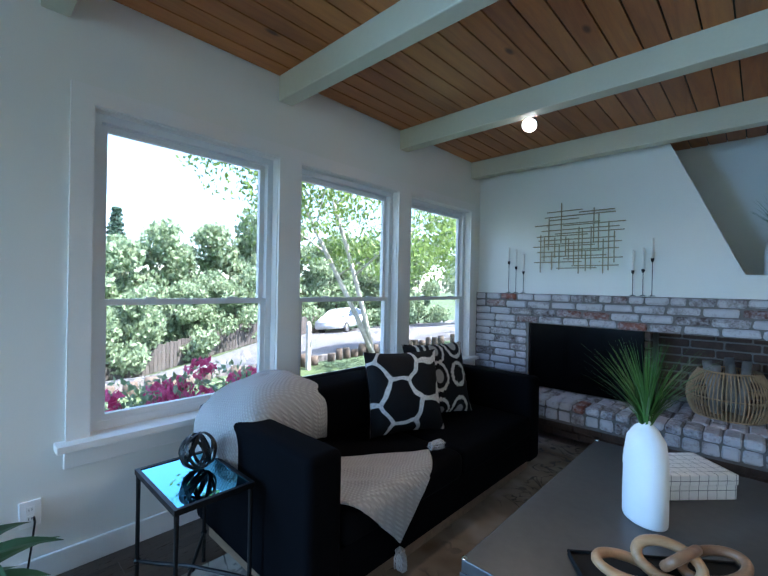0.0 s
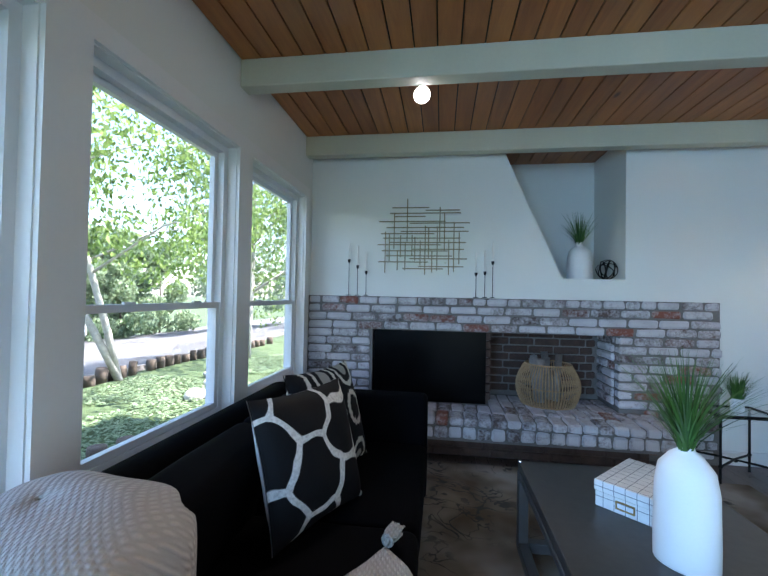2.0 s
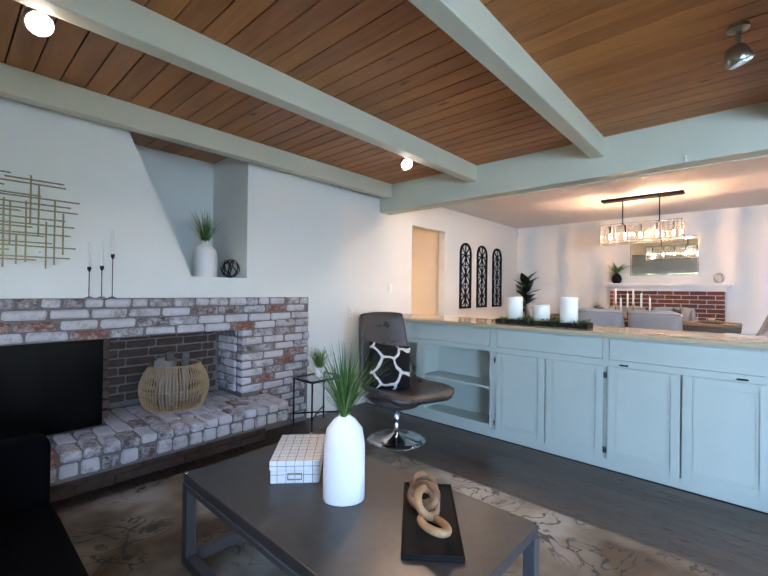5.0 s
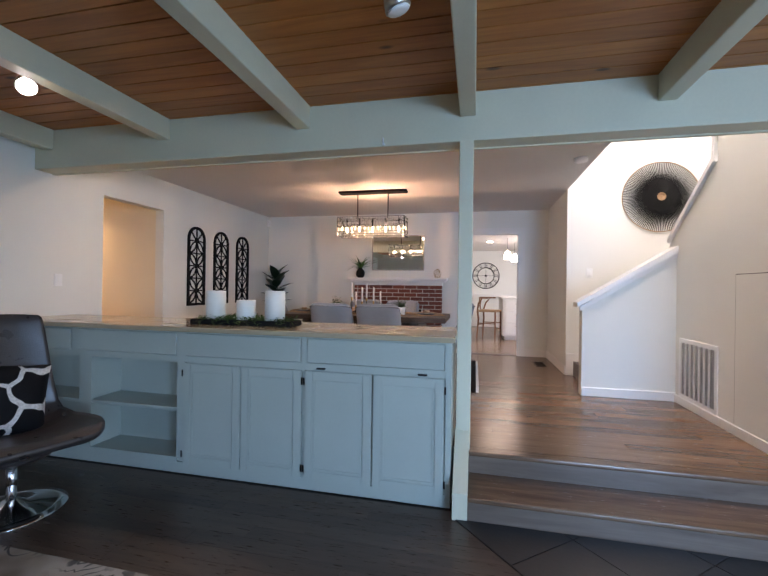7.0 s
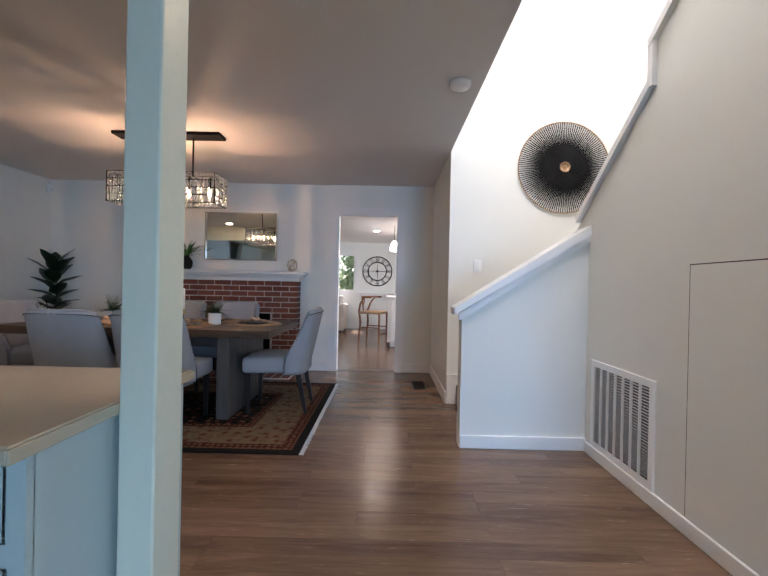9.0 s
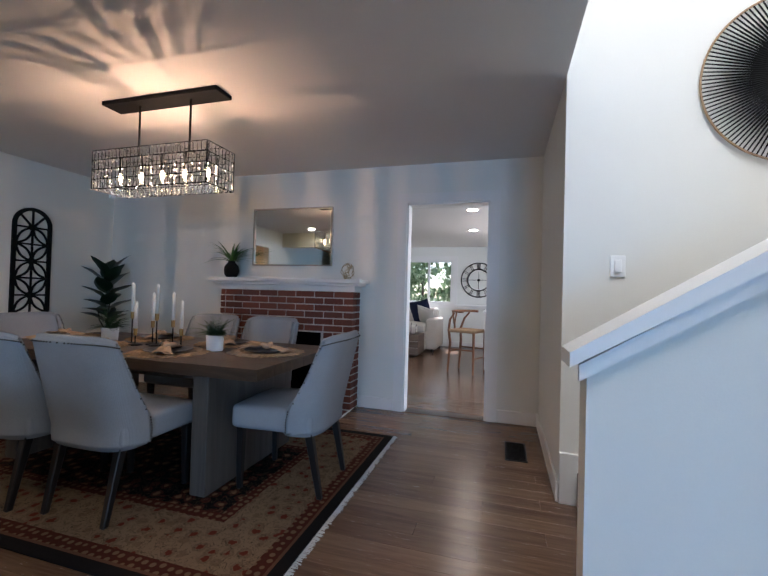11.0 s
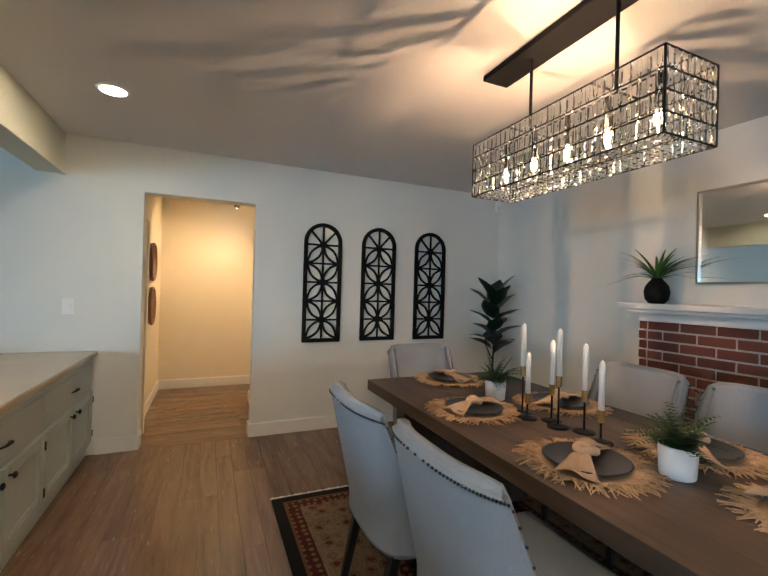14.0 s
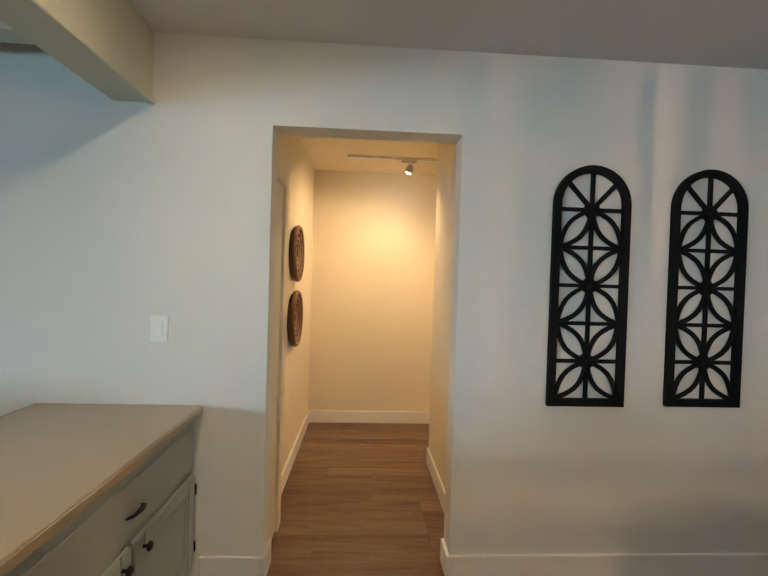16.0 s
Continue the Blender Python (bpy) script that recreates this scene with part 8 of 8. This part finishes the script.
for z in (0.28, 0.85):
    for y0, y1 in ((-6.1, 5.0), (5.0, 10.0), (10.0, 18.7)):
        part("rail", tube(bm_new(), [(-0.035 - 0.6 * max(0.0, y - 10), y, land(-17.4 - 0.6 * max(0.0, y - 10), y) - foot + z) for y in (y0, y1)], 0.025, 6), M["fence"], fn)
gp = thing("post", pose(-6.56, 4.77, GZ), "weathered pale wooden post at the garden edge", "post")
part("shaft", rbox(-0.04, 0.04, -0.04, 0.04, -0.05, 0.86, 0.006, 2), M["birch"], gp)
part("cap", lathe(bm_new(), [(0.045, 0.86), (0.052, 0.875), (0.03, 0.93), (0.004, 0.94)], 12), M["birch"], gp)

# parked car
M["carpaint"] = plain("pale_car_paint", (0.62, 0.64, 0.66), 0.25, vary=0.02, bump=0.0, Coat_Weight=0.6)
M["carglass"] = plain("car_glass", (0.02, 0.025, 0.03), 0.08, vary=0.05, bump=0.0)
M["rubber"] = plain("tyre_rubber", (0.02, 0.02, 0.02), 0.8)
car = thing("car", pose(-19.2, 16.7, land(-19.2, 16.7) + 0.032, 0, -5.7, 24), "pale silver hatchback parked on the street", "car")
prof_ = [(-2.05, 0.32), (-2.08, 0.62), (-1.95, 0.82), (-1.15, 0.95), (-0.45, 1.40), (0.75, 1.46), (1.55, 1.20), (2.0, 1.0), (2.08, 0.6), (2.02, 0.32)]
bm = bm_new()
rowsb = [[bm.verts.new((s * (0.86 if z < 1.0 else 0.66 + 0.2 * (1.46 - z) / 0.46), y, z)) for y, z in prof_] for s in (-1, 1)]
nn = len(prof_)
bm.faces.new(rowsb[0])
bm.faces.new(list(reversed(rowsb[1])))
for i in range(nn):
    bm.faces.new((rowsb[0][i], rowsb[1][i], rowsb[1][(i + 1) % nn], rowsb[0][(i + 1) % nn]))
bmesh.ops.bevel(bm, geom=list(bm.edges), offset=0.06, segments=3, affect="EDGES")
cb = part("body", bm, M["carpaint"], car, "", True)
for s in (-1, 1):
    bm = bm_new()
    q = [(-1.0, 0.98), (-0.42, 1.33), (0.10, 1.37), (0.10, 0.98)]
    r2 = [(0.16, 0.98), (0.16, 1.37), (0.75, 1.37), (1.35, 1.18), (1.30, 0.98)]
    for pts in (q, r2):
        bm.faces.new([bm.verts.new((s * (0.872 if z < 1.1 else 0.70 + 0.185 * (1.46 - z) / 0.46), y, z)) for y, z in pts])
    part("side_window", bm, M["carglass"], car)
    for y in (-1.30, 1.30):
        w = part("wheel", lathe(bm_new(), [(0.20, -0.09), (0.315, -0.085), (0.32, 0.0), (0.315, 0.085), (0.20, 0.09)], 24, pose(s * 0.80, y, 0.32, 0, 90, 0)), M["rubber"], car, "black tyre", True)
        part("rim", lathe(bm_new(), [(0.21, 0.085), (0.19, 0.095), (0.05, 0.10)], 16, pose(s * 0.80, y, 0.32, 0, 90 * s, 0)), M["chrome"], w)

# bougainvillea under the first window
bg = thing("flowering_shrub", pose(-3.35, 1.15, GZ), "bougainvillea shrub with bright pink flowers below the window", "shrub")
br = random.Random(8)
bm = bm_new()
fl_ = bm_new()
for i in range(34):
    a, rr = br.uniform(0, 6.28), br.uniform(0.05, 1.0)
    c = (0.42 * rr * math.cos(a), 0.95 * rr * math.sin(a), br.uniform(0.35, 1.00) - 0.16 * rr)
    leaf_cloud(bm, c, (0.20, 0.20, 0.16), 60, 0.055, br)
    if i % 3:
        leaf_cloud(fl_, (c[0] * 1.1, c[1] * 1.1, c[2] + 0.12), (0.11, 0.12, 0.08), 75, 0.060, br)
part("foliage", bm, M["hedgeleaf"], bg)
part("flowers", fl_, M["flower"], bg, "bright pink blossoms")
for i in range(7):
    a = i * 0.9
    part("stem", tube(bm_new(), [(0.05 * math.cos(a), 0.05 * math.sin(a), 0), (0.2 * math.cos(a), 0.4 * math.sin(a), 0.35), (0.35 * math.cos(a), 0.8 * math.sin(a), 0.6)], [0.014, 0.009, 0.004], 6), M["bark"], bg)
# ground cover between the house and the street
gc = bm_new()
gr_ = random.Random(14)
for i in range(34000):
    x = gr_.uniform(-6.8, -2.8)
    y = gr_.uniform(-1.0, 11.0)
    if noise.noise(Vector((x * 0.7, y * 0.7, 0))) < -0.12 and x < -4.4:
        continue
    s = gr_.uniform(0.018, 0.042)
    a = gr_.uniform(0, 6.28)
    c = Vector((x, y, GZ + gr_.uniform(0.01, 0.05)))
    d, e = Vector((math.cos(a), math.sin(a), gr_.uniform(-0.2, 0.5))) * s, Vector((-math.sin(a), math.cos(a), gr_.uniform(-0.3, 0.3))) * s * 0.6
    gc.faces.new([gc.verts.new(c - d), gc.verts.new(c - e), gc.verts.new(c + d), gc.verts.new(c + e)])
tagged(new("ground_cover", to_mesh("ground_cover", gc, M["hedgeleaf"])), "low green ground cover and grass in the front garden", "plants", "", "stuff")
for x, y, r in ((-5.1, 6.9, 0.14), (-4.9, 6.1, 0.17), (-5.6, 7.6, 0.12)):
    bm = bm_new()
    bmesh.ops.create_icosphere(bm, subdivisions=3, radius=r)
    for v in bm.verts:
        v.co += v.normal * 0.06 * noise.noise(v.co * 5 + Vector((x, y, 0)))
        v.co.z *= 0.65
    solid("garden_rock", bm, M["birch"], "pale rounded rock lying in the front garden", "rock", "garden rocks", True, pose(x, y, GZ + r * 0.35))
# dark wooded slope behind the family room
for i in range(7):
    tree("broadleaf_tree", 15.5 + 1.2 * (i % 3), -4.0 + 2.0 * i, 5.5, 2.2, "dark leafy tree behind the house", 90 + i, M["bark"], M["hedgeleaf"], 4200, 0.20, (0, 0), 1, 0.08)

# roof over the house
bm = bm_new()
box(bm, WX - 0.75, CX + 0.2, -4.4, 5.8, CEIL + 0.2, CEIL + 0.32)
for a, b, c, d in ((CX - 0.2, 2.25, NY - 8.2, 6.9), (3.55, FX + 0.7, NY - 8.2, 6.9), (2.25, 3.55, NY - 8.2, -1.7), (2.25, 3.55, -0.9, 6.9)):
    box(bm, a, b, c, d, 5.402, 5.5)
# added skylight, out of view, that holds the stairwell fill lamp
sk = thing("window_skylight", pose(2.9, -1.3, 5.5), "flat glazed skylight added out of view over the stairwell", "window")
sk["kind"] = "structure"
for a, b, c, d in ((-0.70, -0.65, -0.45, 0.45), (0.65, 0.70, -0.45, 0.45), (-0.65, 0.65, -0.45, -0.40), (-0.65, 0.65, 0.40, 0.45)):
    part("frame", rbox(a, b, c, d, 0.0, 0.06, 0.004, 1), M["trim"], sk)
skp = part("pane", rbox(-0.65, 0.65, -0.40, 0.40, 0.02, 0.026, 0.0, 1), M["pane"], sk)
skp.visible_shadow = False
structure("roof", bm, M["asphalt"], "low dark roof with an overhanging eave")
bm = bm_new()
box(bm, WX - 0.75, WX - 0.70, -4.4, 5.8, CEIL + 0.10, CEIL + 0.34)
structure("trim_fascia", bm, M["trim"], "white painted roof fascia board")

# ---- floor boards ----
FW = 0.108
pr = random.Random(5)
BOARD = {}


def board(L, mat):
    key = (round(L, 2), mat)
    if key not in BOARD:
        BOARD[key] = to_mesh("plank", rbox(-FW / 2 + 0.0003, FW / 2 - 0.0003, -L / 2 + 0.0003, L / 2 - 0.0003, -0.010, 0.0, 0.0007, 1), M[mat])
    return BOARD[key]


def boards(x0, x1, y0, y1, z, parent, mat, near, rest_name, skip=None):
    """Boards running along y. Those for which near(x) holds are pieces of their own, the rest are joined."""
    rest = bm_new()
    n = int(math.ceil((x1 - x0) / FW))
    for i in range(n):
        x = x0 + FW * (i + 0.5)
        y = y0 - pr.choice((0.0, 0.3, 0.6, 0.9))
        while y < y1:
            L = pr.choice((0.9, 1.2, 1.5, 1.8))
            a, b = max(y, y0), min(y + L, y1)
            y += L
            if b - a < 0.04:
                continue
            c = (a + b) / 2
            if skip and skip(x, c):
                continue
            if near(x, c):
                ob = new("plank", board(b - a, mat))
                ob.parent = parent
                ob.matrix_basis = pose(x, c, z)
            else:
                box(rest, x - FW / 2 + 0.0006, x + FW / 2 - 0.0006, a + 0.0006, b - 0.0006, z - 0.010, z)
    ob = part(rest_name, rest, M[mat + "_rest"], parent)
    ob["kind"] = "stuff"


M["slate_tile"] = plain("dark_entry_slate", (0.016, 0.015, 0.016), 0.42, vary=0.35, scale=5, fine=60, bump=0.15, rnd=0.5)
bm = bm_new()
outline = [(1.762, 0.39), (0.34, -0.82), (0.34, -3.6), (1.762, -3.6)]
lo = [bm.verts.new((x, y, -0.004)) for x, y in outline]
hi = [bm.verts.new((x, y, 0.003)) for x, y in outline]
bm.faces.new(lo)
bm.faces.new(hi)
for i in range(4):
    bm.faces.new((lo[i], lo[(i + 1) % 4], hi[(i + 1) % 4], hi[i]))
entry = structure("floor_entry", bm, M["joint"], "dark slate tile floor of the entry by the steps")
ET = pose(1.762, 0.39, 0, 0, 0, 40.4)
cuts = [((1.757, 0, 0), (1, 0, 0)), ((0.345, 0, 0), (-1, 0, 0)), ((1.757, 0.384, 0), (-0.648, 0.762, 0)), ((0, -3.59, 0), (0, -1, 0))]
for i in range(-6, 4):
    for k in range(-9, 1):
        bm = bm_new()
        box(bm, 0.46 * i + 0.003, 0.46 * i + 0.457, 0.46 * k - 0.457, 0.46 * k - 0.003, 0.0, 0.007, ET)
        for at, out in cuts:
            bmesh.ops.bisect_plane(bm, geom=list(bm.verts) + list(bm.edges) + list(bm.faces), plane_co=at, plane_no=out, clear_outer=True)
        bmesh.ops.holes_fill(bm, edges=list(bm.edges))
        if len(bm.faces) < 5:
            bm.free()
            continue
        part("tile", bm, M["slate_tile"], entry)
fl_living = bpy.data.objects["floor_living"]
fl_dining = bpy.data.objects["floor_dining"]
boards(WX, 1.80, -3.6, NY, 0.0, fl_living, "floor_dark", lambda x, y: x > 0.85 and y > -1.0, "plank_rest")
boards(2.16, BX + 0.02, SY, NY, UP, fl_dining, "floor", lambda x, y: True if y < 4.1 and not (3.7 < x < 5.4 and 0.4 < y < 2.8) else False, "plank_rest", lambda x, y: x < 2.30 and y > 1.0)
# the hall's boards run across
bm = bm_new()
y = NY + 0.002
while y < 6.12:
    x = HX0 - 0.1 - pr.choice((0.0, 0.3, 0.6))
    while x < 4.95:
        L = pr.choice((0.9, 1.2, 1.5))
        x0, x1 = max(x, HX0 - 0.1), min(x + L, 4.95)
        if x1 - x0 > 0.04:
            box(bm, x0 + 0.0006, x1 - 0.0006, y, min(y + FW, 6.12) - 0.0012, UP - 0.010, UP)
        x += L
    y += FW
ob = part("plank_rest", bm, M["floor_hall"], fl_dining)
ob["kind"] = "stuff"
